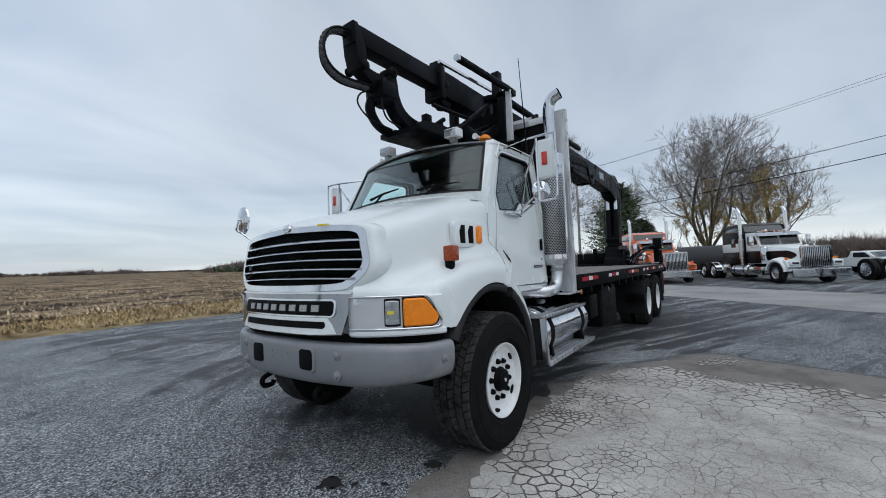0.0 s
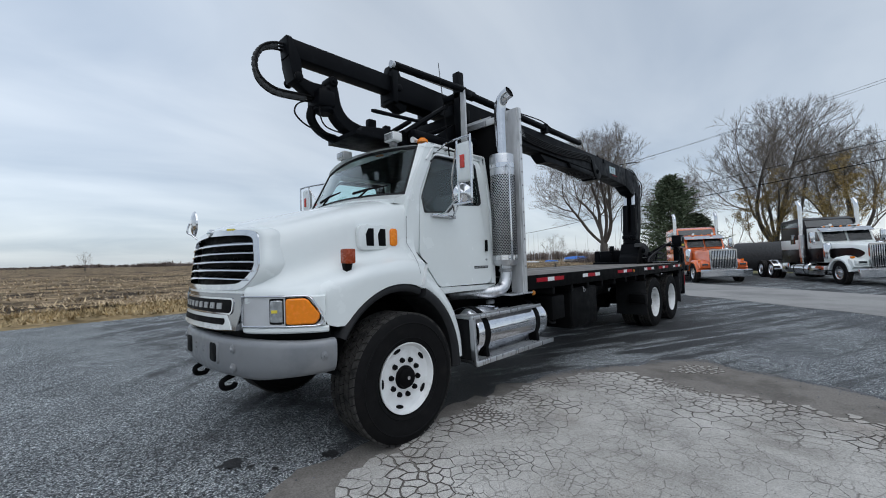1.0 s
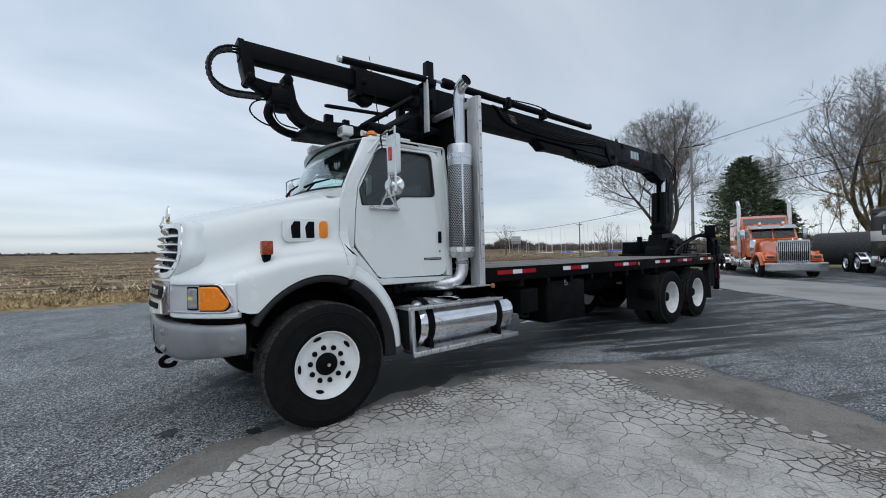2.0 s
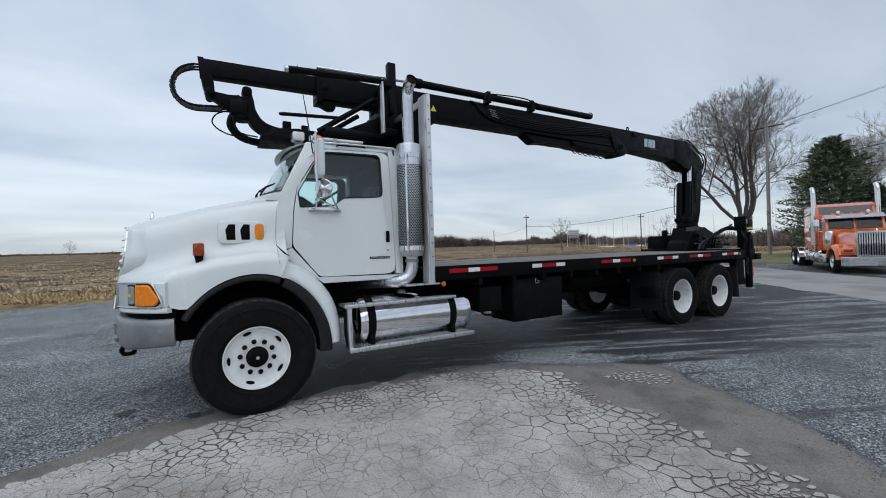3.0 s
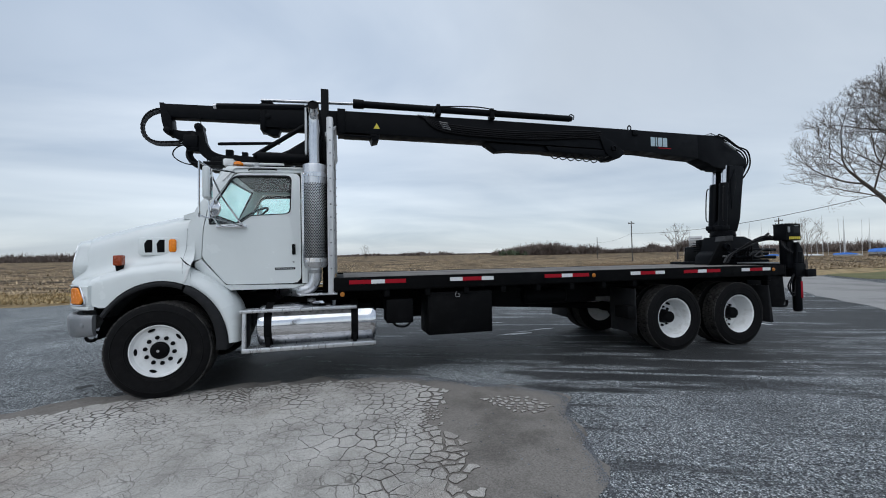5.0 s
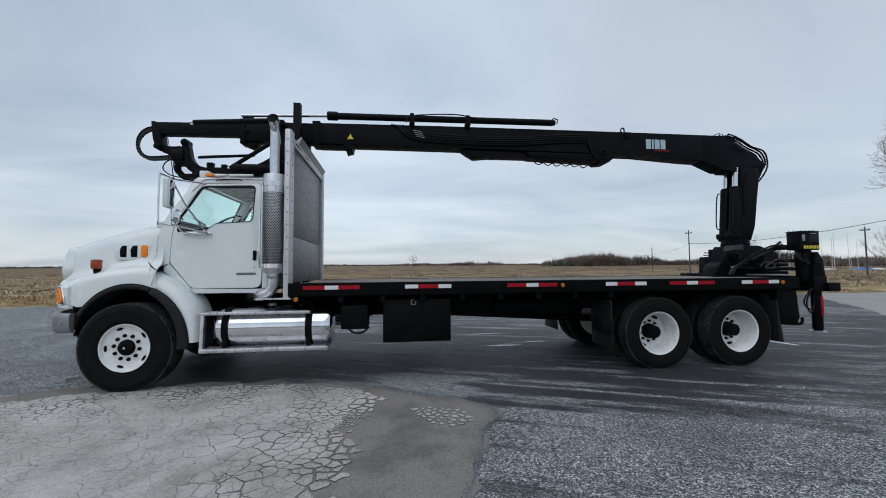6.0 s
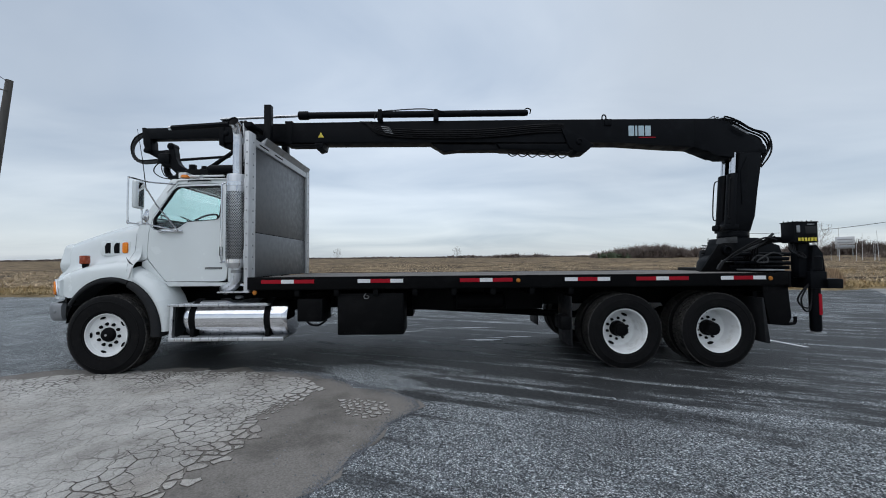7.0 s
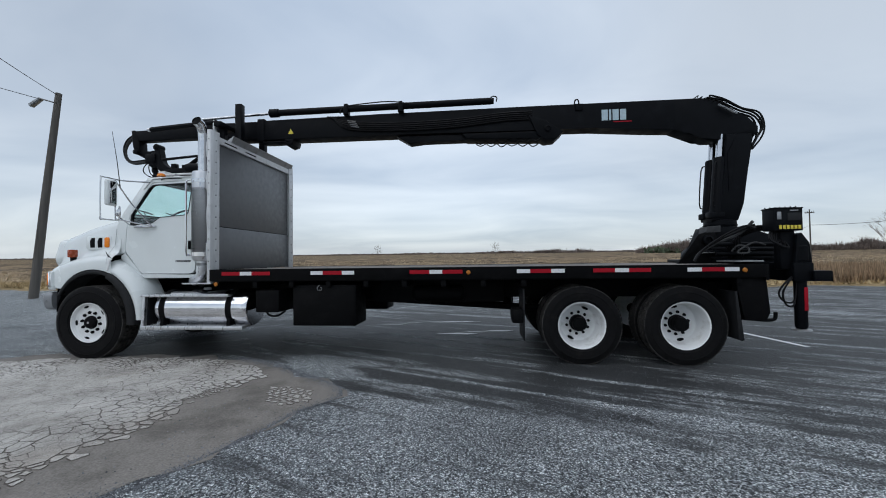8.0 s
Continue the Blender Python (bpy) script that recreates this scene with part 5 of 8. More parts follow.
sh = part("heat_shield", bm, M_ALU, truck, "perforated bright metal exhaust guard")
bm = BM()
for j in range(50):
    for k in range(30):
        a = 2 * math.pi * (k + 0.5 * (j % 2)) / 30
        z = 1.585 + 0.0195 * j
        ring = []
        for q in range(6):
            e = math.pi * q / 3
            t = a + 0.0118 * math.cos(e) / 0.150
            ring.append(bm.verts.new((SX + 0.1505 * math.cos(t), SY + 0.1505 * math.sin(t), z + 0.0088 * math.sin(e))))
        bm.faces.new(ring)
ho = part("guard_hole", bm, M_BLACK, sh)
tagged(ho, kind="stuff")
for zz in (1.56, 2.66):
    part("guard_band", lathe(BM(), [(0.149, zz - 0.03), (0.154, zz - 0.028), (0.154, zz + 0.028), (0.149, zz + 0.03)], "z", (SX, SY, 0), 32), M_CHROME, sh)
part("grab_rail", tube(BM(), smooth_pts([(1.29, 1.63, 2.66), (1.315, 1.60, 2.63), (1.315, 1.60, 2.55), (1.315, 1.60, 1.62), (1.29, 1.63, 1.56)], 3), 0.013, 8), M_CHROME, sh)
part("exhaust_elbow", tube(BM(), smooth_pts([(SX, SY, 1.48), (SX, SY, 1.34), (SX - 0.01, SY - 0.05, 1.22), (SX - 0.05, SY - 0.17, 1.165), (0.88, 1.42, 1.155), (0.55, 1.25, 1.13), (0.30, 1.15, 1.05)], 6), 0.072, 18), M_ALU, truck)
part("pipe_clamp", lathe(BM(), [(0.073, 1.39), (0.082, 1.395), (0.082, 1.425), (0.073, 1.43)], "z", (SX, SY, 0), 20), M_GALV, truck)

# -- fuel tanks and steps --
for s in (-1, 1):
    bm = lathe(BM(), [(0.0, 0.0), (0.20, 0.004), (0.255, 0.018), (0.272, 0.05), (0.275, 0.10), (0.275, 1.38), (0.272, 1.43), (0.255, 1.462), (0.20, 1.476), (0.0, 1.48)], "y", (s * 0.985, 1.022, 0.745), 36)
    tank = part("fuel_tank", bm, M_TANK, truck, "polished aluminium fuel tank with a row of pale dots", 40)
    for y0 in (1.165, 2.212):
        part("tank_strap", lathe(BM(), [(0.276, -0.045), (0.281, -0.043), (0.281, 0.043), (0.276, 0.045)], "y", (s * 0.985, y0, 0.745), 36), M_BLACK, tank)
    # pale flat ovals on the tank stand in for dots of reflected light
    bm = BM()
    for k in range(12):
        a = radians(36)
        c = (s * (0.985 + 0.2755 * math.cos(a)), 1.25 + 0.082 * k, 0.745 + 0.2755 * math.sin(a))
        ring = [bm.verts.new((c[0] - s * 0.010 * math.sin(q) * math.sin(a), c[1] + 0.017 * math.cos(q), c[2] + 0.010 * math.sin(q) * math.cos(a))) for q in np.linspace(0, 2 * math.pi, 11)[:-1]]
        bm.faces.new(ring)
    tagged(part("strap_stud", bm, M_GALV, tank), kind="stuff")
    part("filler_cap", lathe(BM(), [(0.055, 0), (0.055, 0.03), (0.045, 0.04), (0, 0.045)], "z", (s * 0.93, 1.66, 1.01), 16), M_GALV, tank)
    st = part("upper_step", box(BM(), min(s * 1.00, s * 1.285), max(s * 1.00, s * 1.285), 0.860, 2.235, 0.932, 0.960, 0.006), M_STEP, truck, "dull aluminium cab step with raised grip studs")
    part("step_lip", box(BM(), min(s * 1.276, s * 1.294), max(s * 1.276, s * 1.294), 0.850, 2.238, 0.930, 0.968, 0.006), M_ALU, st)
    lo = part("lower_step", box(BM(), min(s * 1.09, s * 1.315), max(s * 1.09, s * 1.315), 0.890, 2.470, 0.475, 0.502, 0.006), M_STEP, truck, "aluminium grip step below the tank")
    part("step_lip", box(BM(), min(s * 1.306, s * 1.324), max(s * 1.306, s * 1.324), 0.885, 2.473, 0.456, 0.508, 0.006), M_ALU, lo)
    for owner, y1, n, x1, z1 in ((st, 0.90, 45, 1.045, 0.959), (lo, 0.93, 52, 1.13, 0.501)):
        bm = BM()
        for k in range(n):
            for q in range(4):
                lathe(bm, [(0.010, z1), (0.007, z1 + 0.007), (0, z1 + 0.0075)], "z", (s * (x1 + 0.052 * q), y1 + 0.029 * k + 0.014 * (q % 2), 0), 6)
        tagged(part("grip_stud", bm, M_STEP, owner), kind="stuff")
    for y0 in (0.905, 1.165, 2.212):
        hang = [(s * 1.23, 0.93), (s * 1.285, 0.93), (s * 1.312, 0.47), (s * 1.25, 0.47)] if y0 < 1 else [(s * 1.13, 0.62), (s * 1.235, 0.64), (s * 1.26, 0.47), (s * 1.14, 0.47)]
        part("step_hanger", prism(BM(), hang, "y", y0 - (0.022 if y0 < 1 else 0.026), y0 + (0.022 if y0 < 1 else 0.026), 0.004), M_ALU if y0 < 1 else M_BLACK, truck)
    part("step_end_panel", prism(BM(), [(s * 0.99, 0.93), (s * 1.228, 0.93), (s * 1.248, 0.47), (s * 1.10, 0.47), (s * 0.99, 0.60)], "y", 0.916, 0.928, 0.002), M_FLARE, truck)
    part("battery_box", box(BM(), min(s * 0.80, s * 1.24), max(s * 0.80, s * 1.24), 2.63, 2.985, 0.70, 1.02, 0.012), M_BLACK, truck)
    part("box_hose", tube(BM(), smooth_pts([(s * 1.1, 2.72, 0.70), (s * 1.12, 2.78, 0.645), (s * 1.12, 2.90, 0.635), (s * 1.05, 2.99, 0.70)], 4), 0.016, 8), M_HOSE, truck)
    tb = part("tool_box", box(BM(), min(s * 0.70, s * 1.225), max(s * 0.70, s * 1.225), 3.190, 4.125, 0.505, 1.09, 0.015), M_BLACK, truck, "black underbody tool box")
    part("box_lid", box(BM(), min(s * 1.222, s * 1.237), max(s * 1.222, s * 1.237), 3.210, 4.105, 0.535, 1.05, 0.008), M_BLACK, tb)
    part("box_latch", tube(BM(), [(s * 1.240, 3.60, 1.092), (s * 1.252, 3.59, 1.085), (s * 1.262, 3.57, 1.05), (s * 1.258, 3.58, 1.02), (s * 1.258, 3.63, 1.02), (s * 1.262, 3.64, 1.05), (s * 1.250, 3.61, 1.06)], 0.006, 6), M_GALV, tb)

# -- deck --
deck = part("deck_frame", box(BM(), -1.28, 1.28, 1.97, 9.50, 1.15, 1.303, 0.004), M_BLACK, truck, "black steel deck frame")
for s in (-1, 1):
    part("side_rail", prism(BM(), [(s * 1.26, 1.16), (s * 1.294, 1.16), (s * 1.298, 1.17), (s * 1.298, 1.330), (s * 1.26, 1.330)], "y", 1.955, 9.54, 0.003), M_BLACK, truck)
part("end_rail", box(BM(), -1.298, 1.298, 9.54, 9.58, 1.12, 1.330, 0.006), M_BLACK, truck)
nb = 14
for i in range(nb):
    x0 = -1.255 + 2.51 * i / nb
    bb = box(BM(), x0 + 0.003, x0 + 2.51 / nb - 0.003, 2.08, 9.535, 1.304, 1.324 + 0.002 * (i % 3), 0.003, 1)
    part("plank", bb, M_DECK, deck)
for s in (-1, 1):
    for i in range(13):
        y0 = 2.6 + 0.55 * i
        if 6.6 < y0 < 9.2:
            continue
        part("sill_end", box(BM(), min(s * 0.46, s * 1.27), max(s * 0.46, s * 1.27), y0, y0 + 0.07, 1.06, 1.148, 0.006), M_BLACK, deck)
GROUPS = [(2.147, "rwr"), (3.490, "wrw"), (4.918, "rwr"), (6.390, "wrw"), (7.395, "rwr"), (8.585, "wrw")]
for s in (-1, 1):
    for y0, order in GROUPS:
        y = y0
        for c in order:
            ln = 0.279 if c == "r" else 0.178
            part("reflector", box(BM(), min(s * 1.297, s * 1.3015), max(s * 1.297, s * 1.3015), y, y + ln, 1.240, 1.292, 0.001, 1), M_REDTAPE if c == "r" else M_WHITETAPE, truck,
                 "red reflective strip" if c == "r" else "white reflective strip")
            y += ln
    for y0, z0 in ((2.06, 1.115), (5.735, 1.255), (9.285, 1.255)):
        part("side_marker", lathe(BM(), [(0.030, 0.0), (0.030, 0.012 * s), (0.023, 0.020 * s), (0.0, 0.024 * s)], "x", (s * 1.294, y0, z0), 16), M_DULLAMBER, truck, "amber side marker lamp")
    part("headboard_foot", box(BM(), min(s * 1.15, s * 1.33), max(s * 1.15, s * 1.33), 1.55, 2.0, 1.118, 1.136, 0.004), M_ALU, truck)
    part("mud_flap", box(BM(), s * 0.98 - 0.30, s * 0.98 + 0.30, 6.47, 6.49, 0.32, 1.02, 0.006), M_FLARE, truck)
    part("flap_bracket", box(BM(), s * 1.14 - 0.16, s * 1.14 + 0.16, 6.32, 6.47, 0.56, 0.75, 0.02), M_BLACK, truck)
    part("mud_flap", prism(BM(), [(9.17, 0.98), (9.195, 0.98), (9.27, 0.35), (9.24, 0.34), (9.20, 0.36)], "x", s * 0.98 - 0.30, s * 0.98 + 0.30, 0.004), M_FLARE, truck)
    part("rear_bracket", prism(BM(), [(9.20, 1.15), (9.58, 1.15), (9.62, 0.70), (9.56, 0.58), (9.30, 0.60)], "x", s * 1.12, s * 1.24, 0.01), M_BLACK, truck)
    part("rear_hook", tube(BM(), smooth_pts([(s * 1.2, 9.50, 0.60), (s * 1.2, 9.66, 0.60), (s * 1.2, 9.70, 0.64), (s * 1.2, 9.70, 0.70)], 3), 0.022, 8), M_BLACK, truck)

# -- headboard behind the cab --
hb = part("headboard", box(BM(), -1.12, 1.12, 1.905, 1.920, 1.325, 3.30, 0.003), M_BLACK, truck, "tall aluminium headboard")
part("headboard_panel", box(BM(), -1.115, 1.10, 1.921, 1.931, 1.985, 3.24, 0.003), M_PANEL, hb)
part("headboard_panel", box(BM(), -1.115, 1.10, 1.921, 1.936, 1.330, 1.975, 0.003), M_PANEL, hb)
part("headboard_frame", box(BM(), -1.12, 1.12, 1.921, 1.962, 3.245, 3.345, 0.006), M_POSTPAINT, hb)
for k in range(2):
    part("frame_slot", box(BM(), 0.10 + 0.55 * k, 0.42 + 0.55 * k, 1.960, 1.966, 3.285, 3.305, 0.004), M_BLACK, hb)
for s in (-1, 1):
    po = part("headboard_post", prism(BM(), [(s * 1.10, 1.888), (s * 1.262, 1.888), (s * 1.262, 1.905), (s * 1.285, 1.905), (s * 1.285, 1.955), (s * 1.262, 1.970), (s * 1.10, 1.970)], "z", 1.135 if s > 0 else 1.32, 3.405, 0.005), M_POSTPAINT, hb, "bright aluminium corner post")
    for k in range(12):
        part("post_bolt", lathe(BM(), [(0.014, 0), (0.011, 0.010), (0, 0.012)], "y", (s * 1.18, 1.968, 1.45 + 0.165 * k), 8), M_GALV, po)
        part("post_bolt", lathe(BM(), [(0.013, 0), (0.010, 0.009 * s), (0, 0.011 * s)], "x", (s * 1.283, 1.93, 1.45 + 0.165 * k), 8), M_GALV, po)
    for k in range(4):
        part("post_clip", box(BM(), min(s * 1.262, s * 1.292), max(s * 1.262, s * 1.292), 1.893, 1.906, 1.50 + 0.50 * k, 1.72 + 0.50 * k, 0.003), M_POSTPAINT, po)
part("headboard_cap", prism(BM(), [(1.85, 3.28), (1.955, 3.335), (2.005, 3.445), (1.995, 3.452), (1.85, 3.35)], "x", -1.20, 0.80, 0.003), M_GALV, hb, "sloping dull steel top plate")
part("headboard_trim", box(BM(), -1.14, 1.14, 1.882, 1.903, 3.29, 3.375, 0.004), M_POSTPAINT, hb)


# ---- the loader crane on the rear of the deck ----
crane = thing("loader_crane", "black hydraulic loader crane, its boom folded over the truck", "crane")
BX = 0.0


def boom_box(name, pts, half, label="", w=0.02, parent=None, m=None):
    return part(name, prism(BM(), pts, "x", BX - half, BX + half, w), m or M_BOOM, parent or crane, label)


main_boom = boom_box("main_boom", [(2.05, 3.575), (2.05, 3.925), (4.2, 3.940), (6.75, 3.950), (9.10, 3.958), (9.10, 3.455), (8.60, 3.485), (7.75, 3.545), (7.25, 3.550), (4.3, 3.575)], 0.150, "tapered black main boom")
boom_box("boom_extension", [(0.93, 3.595), (0.93, 3.925), (2.10, 3.925), (2.10, 3.600)], 0.120)
boom_box("boom_extension", [(-0.44, 3.675), (-0.44, 3.868), (1.0, 3.900), (1.0, 3.690)], 0.090)
boom_box("boom_collar", [(0.89, 3.555), (0.89, 3.955), (0.97, 3.955), (0.97, 3.555)], 0.135, w=0.008)
boom_box("boom_collar", [(2.02, 3.560), (2.02, 3.950), (2.14, 3.950), (2.14, 3.560)], 0.162, w=0.008)
boom_box("boom_shoe", [(0.88, 3.60), (1.18, 3.62), (1.14, 3.50), (1.06, 3.485), (0.92, 3.545)], 0.075, w=0.01)
boom_box("cylinder_lug", [(0.88, 3.93), (1.10, 3.93), (1.05, 4.03), (0.97, 4.05), (0.91, 4.04)], 0.06, w=0.01)
boom_box("boom_tip", [(-0.455, 3.876), (-0.40, 3.878), (-0.30, 3.66), (-0.285, 3.47), (-0.335, 3.425), (-0.385, 3.44), (-0.420, 3.60)], 0.095, w=0.012)
for s in (-1, 1):
    for y0, z0 in ((-0.345, 3.470), (1.0, 3.76)):
        part("pin", lathe(BM(), [(0.045, 0), (0.045, 0.022 * s), (0.03, 0.03 * s), (0, 0.03 * s)], "x", (s * 0.11, y0, z0), 14), M_BOOM, crane)
# extension cylinder along the top
cyl = part("extension_cylinder", tube(BM(), [(0.17, 2.30, 4.035), (0.17, 2.33, 4.035), (0.17, 6.10, 4.062), (0.17, 6.16, 4.062)], [0.045, 0.055, 0.055, 0.045], 16), M_BOOM, crane)
part("cylinder_head", lathe(BM(), [(0.060, 0), (0.072, 0.01), (0.072, 0.16), (0.060, 0.17)], "y", (0.17, 2.26, 4.035), 16), M_BOOM, cyl)
part("cylinder_rod", tube(BM(), [(0.10, 0.90, 4.01), (0.17, 2.30, 4.035)], 0.024, 10), M_CHROME, cyl)
for y0 in (3.6, 4.55):
    part("cylinder_clamp", prism(BM(), [(y0, 3.94), (y0 + 0.09, 3.94), (y0 + 0.075, 4.118), (y0 + 0.015, 4.118)], "x", 0.105, 0.235, 0.008), M_BOOM, cyl)
part("cylinder_pipe", tube(BM(), smooth_pts([(0.235, 4.75, 4.06), (0.235, 4.4, 4.115), (0.22, 3.9, 4.10), (0.22, 3.6, 4.06), (0.23, 3.55, 3.95)], 4), 0.010, 6), M_HOSE, cyl)
part("lifting_eye", tube(BM(), smooth_pts([(0.17, 6.10, 4.10), (0.17, 6.14, 4.14), (0.17, 6.21, 4.12), (0.17, 6.20, 4.05)], 3), 0.010, 6), M_BOOM, cyl)
part("lifting_eye", tube(BM(), [(0.0, 7.54 + 0.035 * math.cos(a), 4.03 + 0.055 * math.sin(a)) for a in np.linspace(-0.8, math.pi + 0.8, 14)], 0.012, 8), M_BOOM, crane)
part("lug_plate", box(BM(), 0.148, 0.168, 7.48, 7.60, 3.84, 3.95, 0.006), M_BOOM, crane)
# under the boom
boom_box("under_plate", [(4.50, 3.555), (7.05, 3.53), (5.70, 3.45), (4.98, 3.45), (4.72, 3.42)], 0.11, w=0.008)
boom_box("under_cover", [(5.62, 3.54), (7.16, 3.53), (7.18, 3.47), (7.06, 3.405), (6.75, 3.415), (5.70, 3.45)], 0.165, w=0.015)
part("slide_bar", box(BM(), -0.06, 0.06, 4.95, 5.72, 3.455, 3.475, 0.004), M_GALV, crane)
boom_box("knee_bracket", [(6.72, 3.80), (7.0, 3.70), (7.28, 3.50), (7.16, 3.39), (7.0, 3.375), (6.86, 3.46)], 0.185, w=0.012)
for s in (-1, 1):
    part("pin", lathe(BM(), [(0.055, 0), (0.055, 0.02 * s), (0.038, 0.028 * s), (0.036, 0.012 * s), (0, 0.012 * s)], "x", (s * 0.183, 7.03, 3.56), 18), M_BOOM, crane)
    for k in range(5):
        z0, off = 3.80 - 0.032 * k, 0.01 * k
        part("hose", tube(BM(), smooth_pts([(s * 0.165, 3.30 + 0.05 * k, 3.93), (s * 0.175, 3.45, 3.88 - off), (s * 0.18, 3.75, z0 + 0.01), (s * 0.18, 4.6, z0 - 0.035), (s * 0.18, 5.5, z0 - 0.02), (s * 0.175, 6.3, z0 + 0.05), (s * 0.16, 6.78, z0 + 0.06)], 5), 0.013, 6), M_HOSE, crane)
    for k in range(4):
        part("hose_fitting", tube(BM(), [(s * 0.18, 3.66 + 0.02 * k, 3.835 - 0.03 * k), (s * 0.182, 3.80 + 0.02 * k, 3.82 - 0.034 * k)], 0.010, 6), M_GALV, crane)
    for k in range(6):
        part("hose_loop", tube(BM(), smooth_pts([(s * (0.05 + 0.02 * k), 5.85 + 0.18 * k, 3.42), (s * (0.06 + 0.02 * k), 5.93 + 0.18 * k, 3.375 - 0.006 * (k % 3)), (s * (0.07 + 0.02 * k), 6.03 + 0.18 * k, 3.42)], 3), 0.010, 5), M_HOSE, crane)
    # logo and warning sign, as plain shapes
    for i, (y0, wd) in enumerate(((7.895, 0.095), (8.010, 0.034), (8.066, 0.095), (8.182, 0.095))):
        part("logo_bar", box(BM(), min(s * 0.149, s * 0.1525), max(s * 0.149, s * 0.1525), y0, y0 + wd, 3.660, 3.835), M_LOGO, crane)
    part("logo_line", box(BM(), min(s * 0.149, s * 0.1525), max(s * 0.149, s * 0.1525), 8.07, 8.36, 3.625, 3.640), M_REDTAPE, crane)
    part("warning_sign", prism(BM(), [(2.58, 3.665), (2.68, 3.665), (2.63, 3.755)], "x", s * 0.149, s * 0.1525), M_YELLOW, crane)
part("boom_stop", box(BM(), -0.05, 0.16, 2.12, 2.62, 3.52, 3.545, 0.005), M_BOOM, crane)
boom_box("boom_stop", [(2.52, 3.57), (2.68, 3.57), (2.66, 3.49), (2.56, 3.46)], 0.16, w=0.008)

# crane head and column
boom_box("crane_head", [(9.0, 3.460), (9.0, 3.958), (9.43, 3.962), (9.66, 3.895), (9.88, 3.760), (10.13, 3.610), (10.27, 3.47), (10.265, 3.36), (10.20, 3.31), (9.80, 3.27), (9.52, 3.27), (9.42, 3.335), (9.20, 3.38)], 0.153, "black crane head", 0.03)
column = boom_box("column", [(9.76, 3.36), (10.15, 3.36), (10.170, 3.26), (10.00, 2.26), (9.925, 1.995), (9.53, 1.985), (9.52, 2.10), (9.70, 2.34), (9.74, 2.85)], 0.175, "slanting black crane column", 0.03)
part("column_rib", prism(BM(), [(9.78, 3.05), (9.90, 3.28), (9.94, 3.02), (9.78, 2.45)], "x", -0.188, 0.188, 0.01), M_BOOM, column)
for s in (-1, 1):
    lc = part("lift_cylinder", lathe(BM(), [(0.06, 2.08), (0.085, 2.10), (0.085, 2.98), (0.075, 3.0), (0.045, 3.01)], "z", (s * 0.105, 9.66, 0), 20), M_BOOM, crane)
    for v in lc.data.vertices:
        v.co.y += 0.085 * (v.co.z - 2.6)
    part("lift_rod", tube(BM(), [(s * 0.105, 9.692, 2.98), (s * 0.105, 9.720, 3.36)], 0.050, 14), M_CHROME, lc, "bright chromed piston rod")
    part("cylinder_pipe", tube(BM(), smooth_pts([(s * 0.17, 9.57, 2.22), (s * 0.19, 9.535, 2.3), (s * 0.19, 9.575, 2.85), (s * 0.16, 9.62, 2.92)], 3), 0.011, 6), M_HOSE, lc)
    part("cylinder_foot", box(BM(), s * 0.105 - 0.08, s * 0.105 + 0.08, 9.50, 9.72, 2.03, 2.13, 0.02), M_BOOM, lc)
part("slew_ring", lathe(BM(), [(0.20, 1.88), (0.225, 1.885), (0.235, 1.93), (0.225, 1.935), (0.222, 2.00), (0.18, 2.01)], "z", (0, 9.735, 0), 28), M_BOOM, crane)
for k in range(7):
    x0 = -0.15 + 0.05 * k
    part("head_hose", tube(BM(), smooth_pts([(x0, 9.38 + 0.03 * k, 3.962), (x0, 9.58, 3.985 - 0.008 * (k % 3)), (x0, 9.78 + 0.02 * (k % 2), 3.915), (x0 * 1.1, 10.02, 3.76 + 0.012 * (k % 3)), (x0 * 1.15, 10.26, 3.63 + 0.008 * k), (x0 * 1.1, 10.365 - 0.012 * (k % 4), 3.48), (x0, 10.31 - 0.02 * (k % 3), 3.30), (x0 * 0.9, 10.17, 3.11)], 5), 0.015, 6), M_HOSE, crane)
for k in range(4):
    part("hose_fitting", tube(BM(), [(0.19, 9.66 + 0.06 * k, 3.82 - 0.035 * k), (0.195, 9.75 + 0.06 * k, 3.77 - 0.035 * k)], 0.016, 6), M_GALV, crane)
for k in range(8):
    part("hose_rail", tube(BM(), smooth_pts([(0.17, 9.36 + 0.06 * k, 3.955 - 0.019 * k), (0.12, 9.40 + 0.06 * k, 4.005 - 0.019 * k), (-0.12, 9.40 + 0.06 * k, 4.005 - 0.019 * k), (-0.17, 9.36 + 0.06 * k, 3.955 - 0.019 * k)], 3), 0.007, 5), M_BOOM, crane)

# base on the deck
base = part("crane_base", prism(BM(), [(9.20, 1.330), (9.22, 1.49), (9.26, 1.54), (9.36, 1.60), (9.41, 1.75), (9.46, 1.885), (9.94, 1.885), (10.30, 1.75), (10.34, 1.60), (10.34, 1.330)], "x", -0.20, 0.30, 0.012), M_BOOM, crane, "black crane base with sloping top plate")
part("base_gusset", prism(BM(), [(8.88, 1.330), (8.93, 1.37), (9.20, 1.77), (9.30, 1.80), (9.44, 1.80), (9.58, 1.330)], "x", 0.36, 0.40, 0.006), M_BLACK, base)
part("gusset_pin", lathe(BM(), [(0.075, 0), (0.075, 0.05), (0.05, 0.06), (0.045, 0.03), (0, 0.03)], "x", (0.40, 9.32, 1.68), 18), M_BOOM, base)
part("base_cover", prism(BM(), [(9.30, 1.79), (9.32, 1.885), (9.52, 1.90), (9.52, 1.80)], "x", 0.20, 0.40, 0.006), M_GREYHOSE, base)
